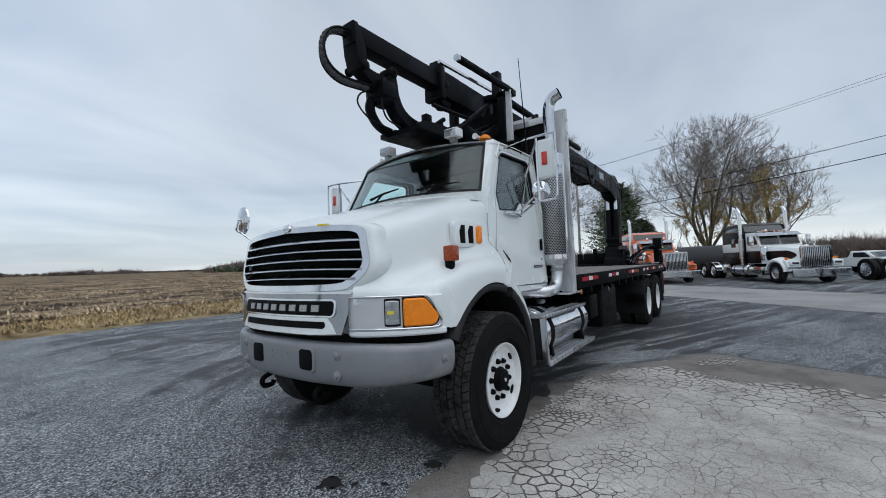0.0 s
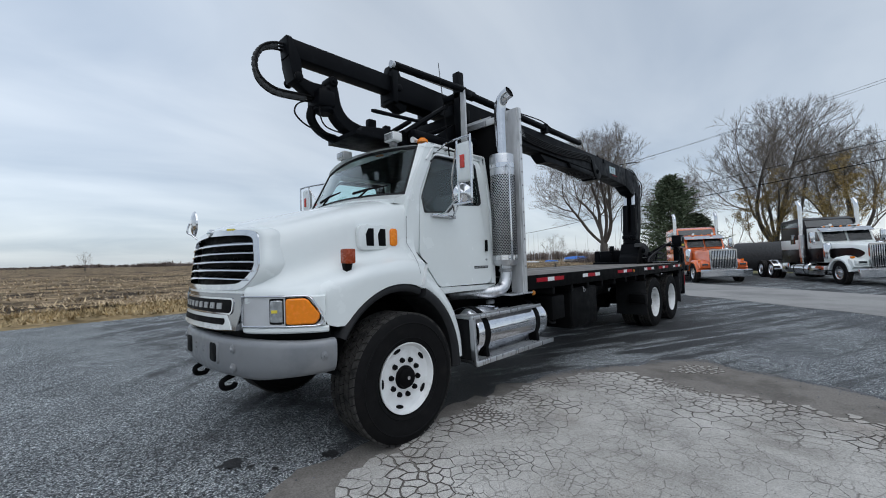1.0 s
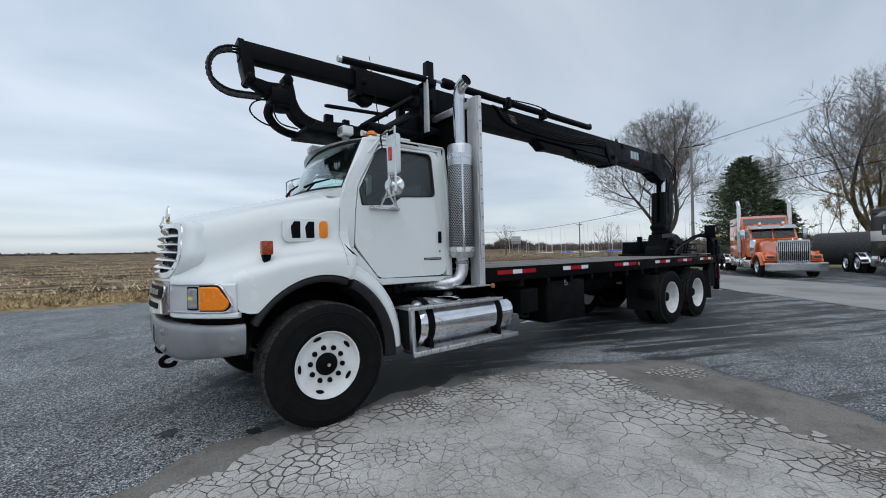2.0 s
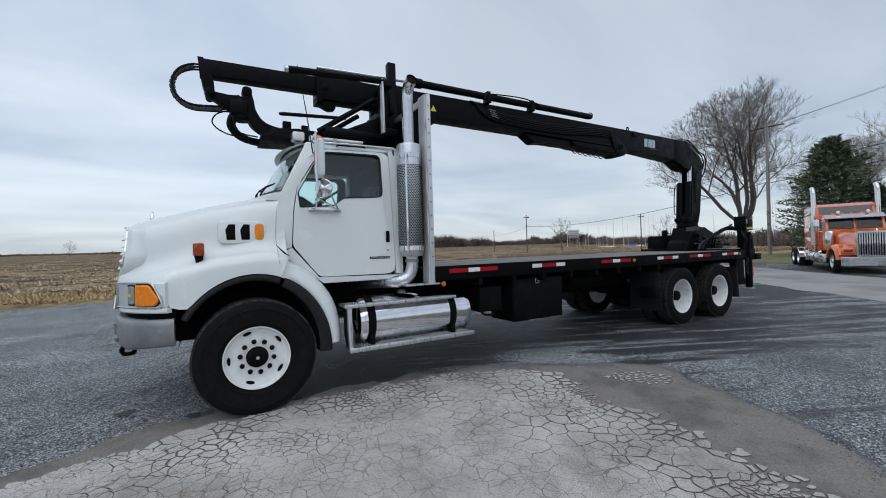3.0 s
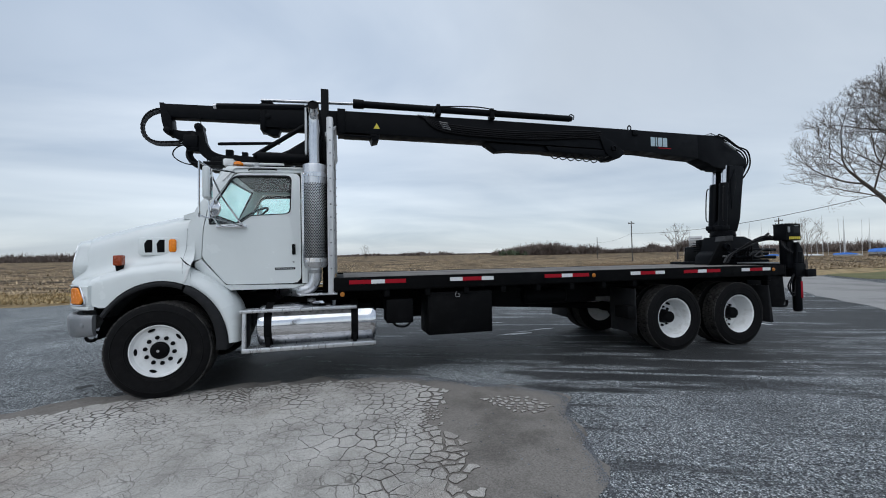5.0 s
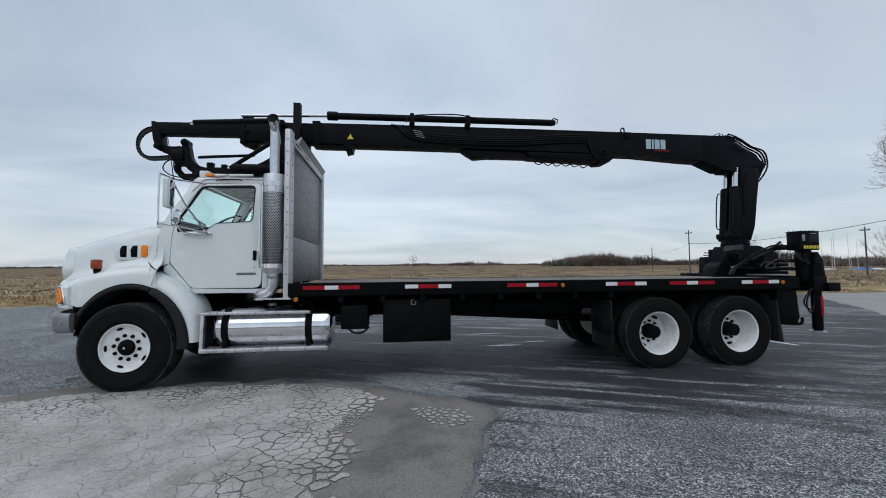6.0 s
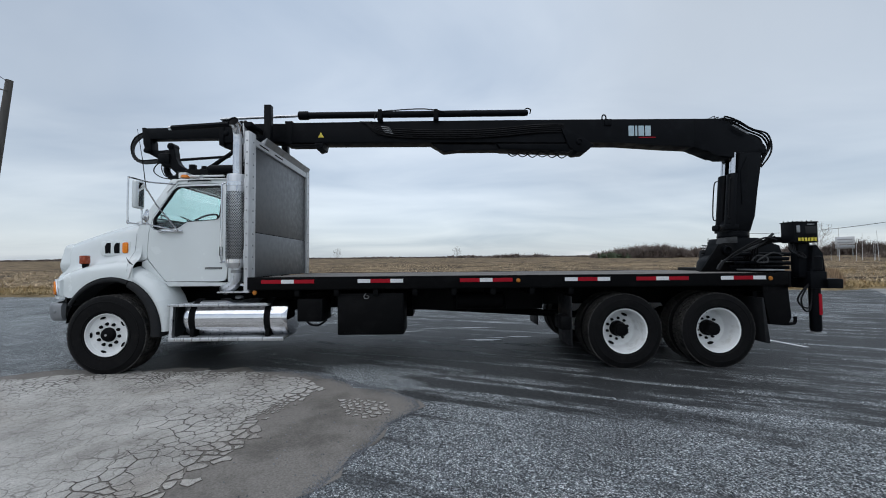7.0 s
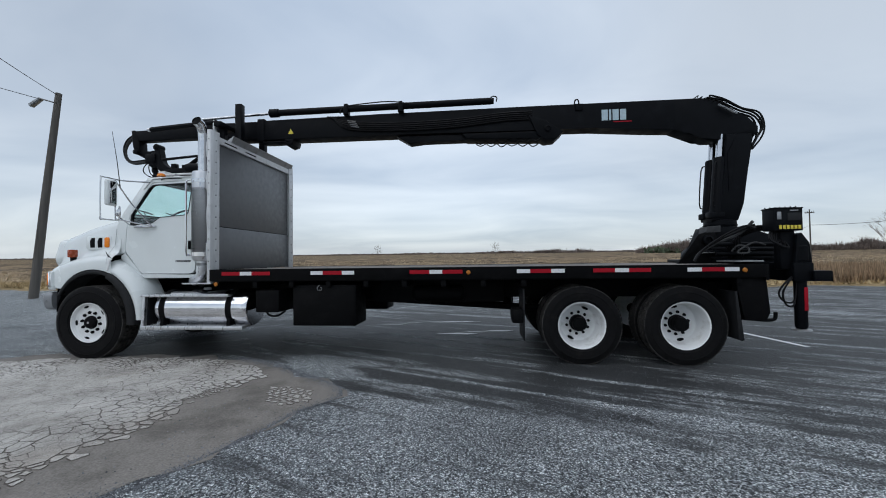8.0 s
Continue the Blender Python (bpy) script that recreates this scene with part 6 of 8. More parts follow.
part("base_tray", box(BM(), -1.0, 1.0, 9.36, 9.60, 1.330, 1.385, 0.008), M_BOOM, crane)
part("control_lever_bank", box(BM(), -0.64, -0.52, 9.72, 9.80, 1.41, 1.86, 0.012), M_BOOM, crane)
for k in range(5):
    part("control_lever", tube(BM(), [(-0.56, 10.25, 1.60 + 0.043 * k), (-0.56, 9.78, 1.60 + 0.045 * k), (-0.56, 9.57 - 0.02 * (k % 2), 1.605 + 0.047 * k)], [0.008, 0.008, 0.012], 6), M_BLACK, crane)
part("oil_tank", box(BM(), -0.95, -0.30, 9.75, 10.25, 1.36, 1.72, 0.04), M_BOOM, crane)
for k in range(4):
    part("stack_pipe", tube(BM(), [(0.42 + 0.14 * (k % 2), 9.35, 1.40 + 0.07 * k), (0.50 + 0.14 * (k % 2), 10.25, 1.39 + 0.07 * k)], 0.032, 10), M_BOOM, crane)
part("stow_bar", box(BM(), 0.62, 1.18, 9.32, 9.60, 1.355, 1.375, 0.004), M_GALV, crane)
for k in range(6):
    part("base_hose", tube(BM(), smooth_pts([(0.36 + 0.05 * k, 9.50 + 0.04 * k, 1.40), (0.50 + 0.05 * k, 9.58, 1.60 + 0.03 * k), (0.72 + 0.05 * k, 9.66 + 0.02 * k, 1.74 + 0.02 * k), (0.95 + 0.03 * k, 9.76 + 0.05 * k, 1.84 - 0.03 * k)], 5), 0.016, 6), M_HOSE, crane)
vb = part("valve_box", box(BM(), 1.03, 1.250, 9.685, 10.035, 1.755, 2.045, 0.012), M_BOOM, crane, "black control valve box with yellow labels")
part("box_cover", box(BM(), 1.02, 1.256, 9.680, 10.040, 2.040, 2.056, 0.005), M_BOOM, vb)
part("dial_plate", box(BM(), 1.246, 1.256, 9.850, 10.015, 1.885, 1.985, 0.003), M_DARKIN, vb)
part("dial_plate", box(BM(), 1.246, 1.256, 9.725, 9.775, 1.90, 2.0, 0.003), M_GALV, vb)
part("name_strip", box(BM(), 1.246, 1.2555, 9.880, 9.980, 2.010, 2.022, 0.001), M_GREYBAR, vb)
for k in range(6):
    part("yellow_label", box(BM(), 1.246, 1.257, 9.745 + 0.046 * k, 9.775 + 0.046 * k, 1.775, 1.825, 0.001), M_YELLOW, vb)
for k in range(7):
    part("valve_lever", tube(BM(), [(1.06 + 0.025 * k, 9.710 + 0.045 * k, 2.05), (1.06 + 0.025 * k, 9.710 + 0.045 * k, 2.075)], 0.007, 6), M_BLACK, vb)
part("valve_post", box(BM(), 1.02, 1.16, 9.82, 10.0, 1.25, 1.78, 0.02), M_BOOM, crane)
for k in range(4):
    part("valve_hose", tube(BM(), smooth_pts([(1.14, 9.72 + 0.02 * k, 1.80), (1.20, 9.66 + 0.03 * k, 1.66 - 0.02 * k), (1.20, 9.74 + 0.05 * k, 1.60 - 0.02 * k), (1.12, 9.86, 1.66)], 5), 0.013, 6), M_HOSE, crane)
for k in range(3):
    part("deck_hose", tube(BM(), smooth_pts([(0.62 + 0.06 * k, 9.02 - 0.03 * k, 1.37), (0.64 + 0.06 * k, 9.08, 1.48 + 0.03 * k), (0.74 + 0.06 * k, 9.26, 1.62 + 0.04 * k), (0.88 + 0.05 * k, 9.48, 1.74 + 0.05 * k), (1.05 + 0.03 * k, 9.56, 1.90 - 0.05 * k)], 6), 0.020 - 0.003 * k, 8), M_GREYHOSE if k == 0 else M_HOSE, crane)
for k in range(3):
    part("spare_bar", tube(BM(), [(0.34 + 0.09 * k, 9.22, 1.475 + 0.02 * k), (0.34 + 0.09 * k, 9.92, 1.475 + 0.02 * k)], 0.016, 8), M_GALV if k == 1 else M_BOOM, crane)
part("coiled_hose", tube(BM(), smooth_pts([(0.78, 9.44, 1.50), (0.82, 9.50, 1.58), (0.86, 9.60, 1.56), (0.88, 9.60, 1.48), (0.84, 9.48, 1.49), (0.90, 9.66, 1.62), (0.98, 9.76, 1.58)], 6), 0.012, 6), M_GREYHOSE, crane)
# outriggers
beam = part("outrigger_beam", box(BM(), -1.22, 1.22, 9.93, 10.17, 1.10, 1.34, 0.012), M_BOOM, crane, "black outrigger beam")
part("rear_frame", prism(BM(), [(9.58, 1.34), (10.0, 1.34), (10.0, 1.12), (9.90, 0.70), (9.62, 0.58), (9.58, 0.70)], "x", -0.60, 0.60, 0.015), M_BOOM, crane)
for s in (-1, 1):
    leg = part("outrigger_leg", lathe(BM(), [(0.05, 0.475), (0.062, 0.485), (0.070, 0.52), (0.070, 1.36), (0.10, 1.37), (0.10, 1.55), (0.07, 1.58), (0, 1.58)], "z", (s * 1.13, 10.06, 0), 20), M_BOOM, crane, "black outrigger jack leg")
    part("leg_cap", prism(BM(), [(9.95, 1.30), (10.17, 1.30), (10.14, 1.60), (10.05, 1.73), (9.99, 1.71)], "x", s * 1.05, s * 1.21, 0.02), M_BOOM, leg)
    part("foot_plate", lathe(BM(), [(0.03, 0.48), (0.10, 0.474), (0.112, 0.466), (0.112, 0.458), (0, 0.455)], "z", (s * 1.13, 10.06, 0), 20), M_GALV, leg)
    part("red_strip", box(BM(), min(s * 1.195, s * 1.204), max(s * 1.195, s * 1.204), 10.055, 10.10, 0.72, 1.02, 0.003), M_REDTAPE, leg)
    part("beam_end", box(BM(), min(s * 1.02, s * 1.26), max(s * 1.02, s * 1.26), 10.14, 10.36, 1.10, 1.235, 0.01), M_BOOM, crane)
    for k in range(2):
        part("leg_hose", tube(BM(), smooth_pts([(s * 1.16, 9.98, 1.18), (s * 1.20, 9.88 - 0.03 * k, 1.10), (s * 1.20, 9.80 - 0.05 * k, 0.95), (s * 1.19, 9.84 - 0.02 * k, 0.80 + 0.04 * k), (s * 1.17, 9.94, 0.78 + 0.05 * k), (s * 1.15, 9.99, 0.95), (s * 1.16, 10.0, 1.15)], 5), 0.012, 6), M_HOSE, leg)

# fork carriage hung from the tip
link = boom_box("tip_link", [(-0.39, 3.50), (-0.30, 3.505), (-0.16, 3.47), (-0.04, 3.50), (0.05, 3.47), (0.03, 3.34), (-0.16, 3.33), (-0.33, 3.42)], 0.070, w=0.012)
part("rotator", lathe(BM(), [(0.08, 3.19), (0.115, 3.22), (0.12, 3.36), (0.10, 3.40), (0.07, 3.47), (0, 3.48)], "z", (0.02, -0.01, 0), 22), M_BOOM, crane)
part("rotator_block", box(BM(), -0.12, 0.15, -0.14, 0.06, 3.24, 3.42, 0.03), M_BOOM, crane)
FX = 0.04
line = smooth_pts([(FX, 0.055, 3.545), (FX, 0.075, 3.42), (FX, 0.09, 3.30), (FX, 0.16, 3.17), (FX, 0.32, 3.085), (FX, 0.62, 3.055), (FX, 0.98, 3.06)], 5)
rr = []
for i, p in enumerate(line):
    d = (line[min(i + 1, len(line) - 1)] - line[max(i - 1, 0)]).normalized()
    n = Vector((0, -d.z, d.y)).normalized()
    h = 0.046 + 0.028 * min(1.0, i / 14)
    rr.append([tuple(p + Vector((dx, 0, 0)) + n * q) for dx, q in ((-0.060, -h), (0.060, -h), (0.070, -h * 0.8), (0.070, h * 0.8), (0.060, h), (-0.060, h), (-0.070, h * 0.8), (-0.070, -h * 0.8))])
arm = part("fork_arm", loft(BM(), rr), M_BOOM, crane, "curved black fork arm")
part("arm_head", lathe(BM(), [(0.0, -0.095), (0.045, -0.09), (0.058, -0.075), (0.058, 0.075), (0.045, 0.09), (0.0, 0.095)], "x", (FX, 0.055, 3.545), 16), M_BOOM, arm)
part("arm_bolt", lathe(BM(), [(0.0, 0.09), (0.022, 0.092), (0.022, 0.108), (0.0, 0.110)], "x", (FX, 0.055, 3.545), 6), M_BOOM, arm)
line = smooth_pts([(FX - 0.10, -0.10, 3.26), (FX - 0.11, -0.12, 3.15), (FX - 0.12, -0.03, 3.035), (FX - 0.14, 0.14, 2.985), (FX - 0.14, 0.36, 2.985)], 5)
part("fork_claw", tube(BM(), line, [0.054 - 0.0005 * i for i in range(len(line))], 8), M_BOOM, crane, "lower curved black fork claw")
for s in (-1, 1):
    part("fork_tine", prism(BM(), [(0.24, 2.955), (1.72, 3.01), (1.72, 3.05), (0.60, 3.10), (0.30, 3.06)], "x", FX + s * 0.21 - 0.06, FX + s * 0.21 + 0.06, 0.01), M_BOOM, crane)
    part("fork_ear", box(BM(), FX + s * 0.15 - 0.04, FX + s * 0.15 + 0.04, 0.44, 0.54, 3.06, 3.20, 0.01), M_BOOM, crane)
    part("fork_ear", box(BM(), FX + s * 0.17 - 0.035, FX + s * 0.17 + 0.035, 0.66, 0.74, 3.06, 3.17, 0.01), M_BOOM, crane)
part("fork_plate", prism(BM(), [(0.18, 2.938), (1.10, 2.965), (1.10, 3.01), (0.18, 2.990)], "x", -0.235, 0.335, 0.006), M_BOOM, crane, "wide flat black fork plate")
part("fork_back", box(BM(), -0.24, 0.34, 0.90, 0.98, 3.0, 3.16, 0.01), M_BOOM, crane)
part("fork_bar", tube(BM(), [(0.36, 0.38, 3.235), (0.36, 0.42, 3.24), (0.36, 1.20, 3.29)], [0.018, 0.024, 0.022], 8), M_BOOM, crane)
for k, (bulge, x0) in enumerate(((0.17, -0.03), (-0.05, 0.09))):
    part("fork_hose", tube(BM(), smooth_pts([(x0, -0.12, 3.33), (x0, -0.14 - bulge * 0.8, 3.26), (x0, -0.15 - bulge, 3.14), (x0, -0.06 - bulge * 0.6, 3.03), (x0, 0.16, 3.00)], 5), 0.009, 6), M_HOSE, crane)
# corrugated hose loop at the tip
loop = smooth_pts([(-0.03, -0.36, 3.80), (-0.04, -0.52, 3.79), (-0.05, -0.65, 3.715), (-0.05, -0.715, 3.57), (-0.05, -0.68, 3.41), (-0.03, -0.54, 3.315), (0.0, -0.32, 3.31), (0.02, -0.10, 3.33)], 12)
part("hose_sleeve", tube(BM(), loop[10:78], [0.031 if i % 4 < 3 else 0.024 for i in range(len(loop[10:78]))], 10), M_GREYHOSE, crane, "ribbed grey hose sleeve")
for k in range(3):
    part("tip_hose", tube(BM(), [p + Vector((0.03 * (k - 1), 0.0, 0.02 * (k - 1))) for p in loop], 0.012, 6), M_HOSE, crane)

# ---- boom rest behind the cab ----
rest = thing("boom_rest", "black steel boom rest frame standing behind the white cab", "boom rest")
for x0, top in ((0.385, 4.125), (-0.34, 3.95)):
    part("rest_post", box(BM(), x0 - 0.055, x0 + 0.055, 1.785, 1.895, 1.13, top, 0.008), M_BOOM, rest)
part("rest_beam", box(BM(), -0.62, 0.62, 1.72, 1.784, 3.36, 3.53, 0.01), M_BOOM, rest)
part("rest_beam", box(BM(), -0.55, 0.73, 1.60, 1.78, 3.02, 3.12, 0.02), M_BOOM, rest)
for s in (-1, 1):
    part("rest_brace", tube(BM(), [(s * 0.36, 0.84, 3.08), (s * 0.36, 1.50, 3.535), (s * 0.36, 1.60, 3.60)], 0.034, 8), M_BOOM, rest)
    part("rest_brace", tube(BM(), [(s * 0.30, 1.10, 3.08), (s * 0.30, 1.78, 3.40)], 0.030, 8), M_BOOM, rest)
    part("rest_plate", prism(BM(), [(1.20, 3.06), (1.80, 3.06), (1.80, 3.40), (1.62, 3.34)], "x", s * 0.45 - 0.02, s * 0.45 + 0.02, 0.005), M_BOOM, rest)
part("rest_post", box(BM(), 0.50, 0.60, 1.60, 1.70, 3.10, 3.74, 0.008), M_BOOM, rest)
part("rest_beam", box(BM(), 0.30, 0.72, 1.60, 1.72, 3.66, 3.74, 0.008), M_BOOM, rest)
part("hose_roll", lathe(BM(), [(0.0, 0), (0.07, 0.01), (0.075, 0.05), (0.075, 0.85), (0.07, 0.89), (0, 0.9)], "y", (0.42, 0.90, 3.06), 16), M_BOOM, rest)
part("rest_arm", tube(BM(), [(0.67, 0.44, 3.662), (0.67, 0.47, 3.664), (0.67, 1.62, 3.735)], [0.034, 0.040, 0.040], 10), M_BOOM, rest, "long padded black arm")
part("arm_cap", tube(BM(), [(0.67, 0.41, 3.660), (0.67, 0.45, 3.663)], 0.036, 10), M_ALU, rest)
part("arm_post", prism(BM(), [(0.625, 3.06), (0.715, 3.06), (0.705, 3.76), (0.635, 3.76)], "y", 1.575, 1.605, 0.005), M_POSTPAINT, rest, "pale grey flat steel post")


# ---- paving: cracked old asphalt, grit and loose chippings ----
def flat_patch(name, outline, lift, material, label, category, kind="structure", wob=0.0, sub=6):
    pts = []
    n = len(outline)
    for i in range(n):
        a, b = Vector(outline[i]), Vector(outline[(i + 1) % n])
        k = max(1, min(sub, int((b - a).length / 0.15)))
        for j in range(k):
            p = a + (b - a) * j / k
            pts.append((p.x + wob * noise.noise((p.x * 3.1, p.y * 3.1, 1)), p.y + wob * noise.noise((p.x * 3.1, p.y * 3.1, 9))))
    bm = BM()
    bm.faces.new([bm.verts.new((x, y, height(x, y) + lift)) for x, y in pts])
    bmesh.ops.triangulate(bm, faces=bm.faces)
    return solo(name, bm, material, label, category, kind, angle=0)


def inside(p, poly):
    x, y = p
    hit = False
    for i in range(len(poly)):
        (x0, y0), (x1, y1) = poly[i - 1], poly[i]
        if (y0 > y) != (y1 > y) and x < (x1 - x0) * (y - y0) / (y1 - y0) + x0:
            hit = not hit
    return hit


GRIT = [(1.75, -2.4), (1.35, -1.5), (1.05, -0.85), (1.02, 0.4), (0.98, 1.4), (1.12, 2.3), (1.55, 3.2), (2.10, 3.95), (2.38, 4.32), (2.62, 4.42), (2.82, 4.32), (3.04, 4.16), (3.5, 4.05), (3.95, 3.88), (4.35, 3.72),
        (4.7, 3.3), (5.6, 2.75), (7.2, 2.1), (9.5, 1.2), (9.5, -5.0), (3.0, -5.0)]
paved = flat_patch("pavement", GRIT, 0.005, M_DIRT, "packed brown grit under broken old asphalt", "pavement", wob=0.20, sub=40)
CRACKED = [(2.0, -2.3), (1.58, -1.40), (1.34, -0.80), (1.26, -0.30), (1.22, 0.40), (1.17, 1.25), (1.30, 2.20), (1.60, 2.85), (1.98, 3.30), (2.35, 3.12), (2.75, 3.02), (3.30, 3.08), (3.85, 3.02),
           (4.40, 2.90), (5.2, 2.55), (6.8, 1.9), (9.2, 1.0), (9.2, -4.7), (3.1, -4.7)]


BROKEN = [(1.98, 3.30), (2.35, 3.12), (2.75, 3.02), (3.30, 3.08), (3.85, 3.02), (4.40, 2.90), (5.2, 2.55)]


def cell_step(x, y):
    """Wanted size of a crack cell: fine by the wheel and by the broken edge, coarse in the open."""
    edge = min(abs(x - 1.2), max(0.05, 3.1 - 0.35 * max(0, x - 3.5) - y))
    wheel = max(0.0, 1 - math.hypot(x - 1.6, (y + 0.5) * 0.7) / 1.5)
    open_ = min(1.0, max(0.0, edge - 0.30) / 1.5)
    return (0.074 + 0.110 * open_ * (1 - 0.75 * wheel)) * (1 + 1.0 * noise.noise((x * 1.7, y * 1.7, 11)))


def crack_width(x, y):
    """Half width of a crack at a place: wide by the truck and the broken edge, a fine line in the open."""
    edge = min(abs(x - 1.2), max(0.05, 3.1 - 0.35 * max(0, x - 3.5) - y))
    n = noise.noise((x * 1.9, y * 1.9, 21)) + 0.5 * noise.noise((x * 5.0, y * 5.0, 3))
    wide = 0.0006 + 0.0052 * math.exp(-(edge / 0.75) ** 2) + 0.0026 * max(0.0, noise.noise((x * 0.8, y * 0.8, 31)))
    return max(0.0003, wide * (0.72 + 1.7 * n))


def edge_gap(p, a, b):
    """How far p lies from the stretch between a and b."""
    d = (b[0] - a[0], b[1] - a[1])
    t = min(1.0, max(0.0, ((p[0] - a[0]) * d[0] + (p[1] - a[1]) * d[1]) / (d[0] ** 2 + d[1] ** 2)))
    return math.hypot(p[0] - a[0] - t * d[0], p[1] - a[1] - t * d[1])


def voronoi(seeds, reach=1.4):
    S = np.array(seeds)
    cells = []
    for i, p in enumerate(S):
        d = np.hypot(S[:, 0] - p[0], S[:, 1] - p[1])
        order = np.argsort(d)[1:26]
        poly = [np.array(q) for q in ((p[0] - reach, p[1] - reach), (p[0] + reach, p[1] - reach), (p[0] + reach, p[1] + reach), (p[0] - reach, p[1] + reach))]
        for j in order:
            m, nrm = (p + S[j]) / 2, S[j] - p
            out = []
            for k in range(len(poly)):
                a, b = poly[k - 1], poly[k]
                da, db = np.dot(a - m, nrm), np.dot(b - m, nrm)
                if (da <= 0) != (db <= 0):
                    out.append(a + (b - a) * da / (da - db))
                if db <= 0:
                    out.append(b)
            poly = out
            if len(poly) < 3:
                break
        cells.append(poly)
    return cells


def scatter(poly, step, tries, rng, keep=None):
    x0, x1 = min(p[0] for p in poly), max(p[0] for p in poly)
    y0, y1 = min(p[1] for p in poly), max(p[1] for p in poly)
    grid, pts = {}, []
    for _ in range(tries):
        p = (rng.uniform(x0, x1), rng.uniform(y0, y1))
        if not inside(p, poly):
            continue
        s = step(*p)
        c = (int(p[0] // 0.5), int(p[1] // 0.5))
        if any((p[0] - q[0]) ** 2 + (p[1] - q[1]) ** 2 < s * s for dx in (-1, 0, 1) for dy in (-1, 0, 1) for q in grid.get((c[0] + dx, c[1] + dy), ())):
            continue
        grid.setdefault(c, []).append(p)
        pts.append(p)
    return pts


def slab_faces(poly, c, gap, top, low):
    """A broken piece with crooked edges, a worn shoulder and cracks that open and close: verts and faces."""
    pts = []
    n = len(poly)
    for i in range(n):
        a, b = poly[i], poly[(i + 1) % n]
        k = max(1, min(7, int(np.hypot(*(b - a)) / 0.030)))
        for j in range(k):
            p = a + (b - a) * j / k
            w = noise.noise_vector((p[0] * 4.0, p[1] * 4.0, 0.5)) * 0.060 + noise.noise_vector((p[0] * 15.0, p[1] * 15.0, 3.5)) * 0.026
            pts.append((p[0] + w.x, p[1] + w.y, j == 0))
    m = len(pts)
    low_, mid_, top_ = [], [], []
    for x, y, corner in pts:
        d = max(0.02, math.hypot(x - c[0], y - c[1]))
        g = gap if gap > 0.01 else crack_width(x, y) * (1.2 if corner else 1.0)
        f0, f1 = 1 - min(0.45, g / d), 1 - min(0.55, (1.6 * g + 0.0004) / d)
        low_.append((c[0] + (x - c[0]) * f0, c[1] + (y - c[1]) * f0, low))
        mid_.append((c[0] + (x - c[0]) * f0, c[1] + (y - c[1]) * f0, top - min(0.006, 0.9 * g)))
        top_.append((c[0] + (x - c[0]) * f1, c[1] + (y - c[1]) * f1, top))
    fs = [tuple(range(2 * m, 3 * m))]
    for i in range(m):
        j = (i + 1) % m
        fs += [(i, j, m + j, m + i), (m + i, m + j, 2 * m + j, 2 * m + i)]
    return low_ + mid_ + top_, fs


rng = random.Random(5)
WIDER = [(p[0] + 0.35 * (p[0] - 4.5) / 3.3, p[1] + 0.35 * (p[1] - 0.2) / 3.0) for p in CRACKED]
seeds = scatter(WIDER, cell_step, 190000, rng)
ISLET = [(2.40, 3.50), (2.62, 3.58), (2.80, 3.72), (2.92, 3.92), (2.78, 4.10), (2.56, 4.06), (2.42, 3.80)]
cells = voronoi(seeds)
isl = scatter(ISLET, lambda x, y: 0.062, 4000, rng)
cells2 = voronoi(isl, 0.055)
pieces = []
for group, (ss, cc) in enumerate(((seeds, cells), (isl, cells2))):
    for p, poly in zip(ss, cc):
        if len(poly) < 3:
            continue
        if group == 0 and not inside((p[0] + 0.10 * noise.noise((p[0] * 2.3, p[1] * 2.3, 6)), p[1] + 0.10 * noise.noise((p[0] * 2.3, p[1] * 2.3, 2))), CRACKED):
            continue
        ctr = np.mean(poly, axis=0)
        if max(np.hypot(*(q - ctr)) for q in poly) > (0.62 if group == 0 else 0.09):
            continue
        rim = min(edge_gap(p, a, b) for a, b in zip(BROKEN, BROKEN[1:])) if group == 0 else 9.0
        if rim < 0.22 and rng.random() < 0.75 * (1 - rim / 0.22):
            continue
        gap = (0.0 if rim > 0.26 else 0.0105 + 0.009 * (1 - rim / 0.26) * rng.random()) if group == 0 else rng.uniform(0.014, 0.026)
        pieces.append((p, slab_faces(poly, ctr, gap, 0.0105, 0.004)))
pieces.sort(key=lambda q: abs(q[0][0] - 1.9) + 0.35 * abs(q[0][1] - 1.0))
rest_v, rest_f, rest_m = [], [], []
for i, (p, (vs, fs)) in enumerate(pieces):
    if i < 300:
        me = bpy.data.meshes.new("slab")
        me.from_pydata(vs, [], fs)
        me.materials.append(M_SLAB)
        me.materials.append(M_CRACK)
        me.polygons.foreach_set("material_index", [0] + [1] * (len(fs) - 1))
        ob = new("slab", me)
        ob.parent = paved
    else:
        o = len(rest_v)
        rest_v += vs
        rest_f += [tuple(o + k for k in f) for f in fs]
        rest_m += [0] + [1] * (len(fs) - 1)
me = bpy.data.meshes.new("slab_field")
me.from_pydata(rest_v, [], rest_f)
me.materials.append(M_SLAB)
me.materials.append(M_CRACK)
me.polygons.foreach_set("material_index", rest_m)
ob = tagged(new("slab_field", me), kind="stuff")
ob.parent = paved

# loose chippings, small angular stones
stone_v, stone_f = [], []


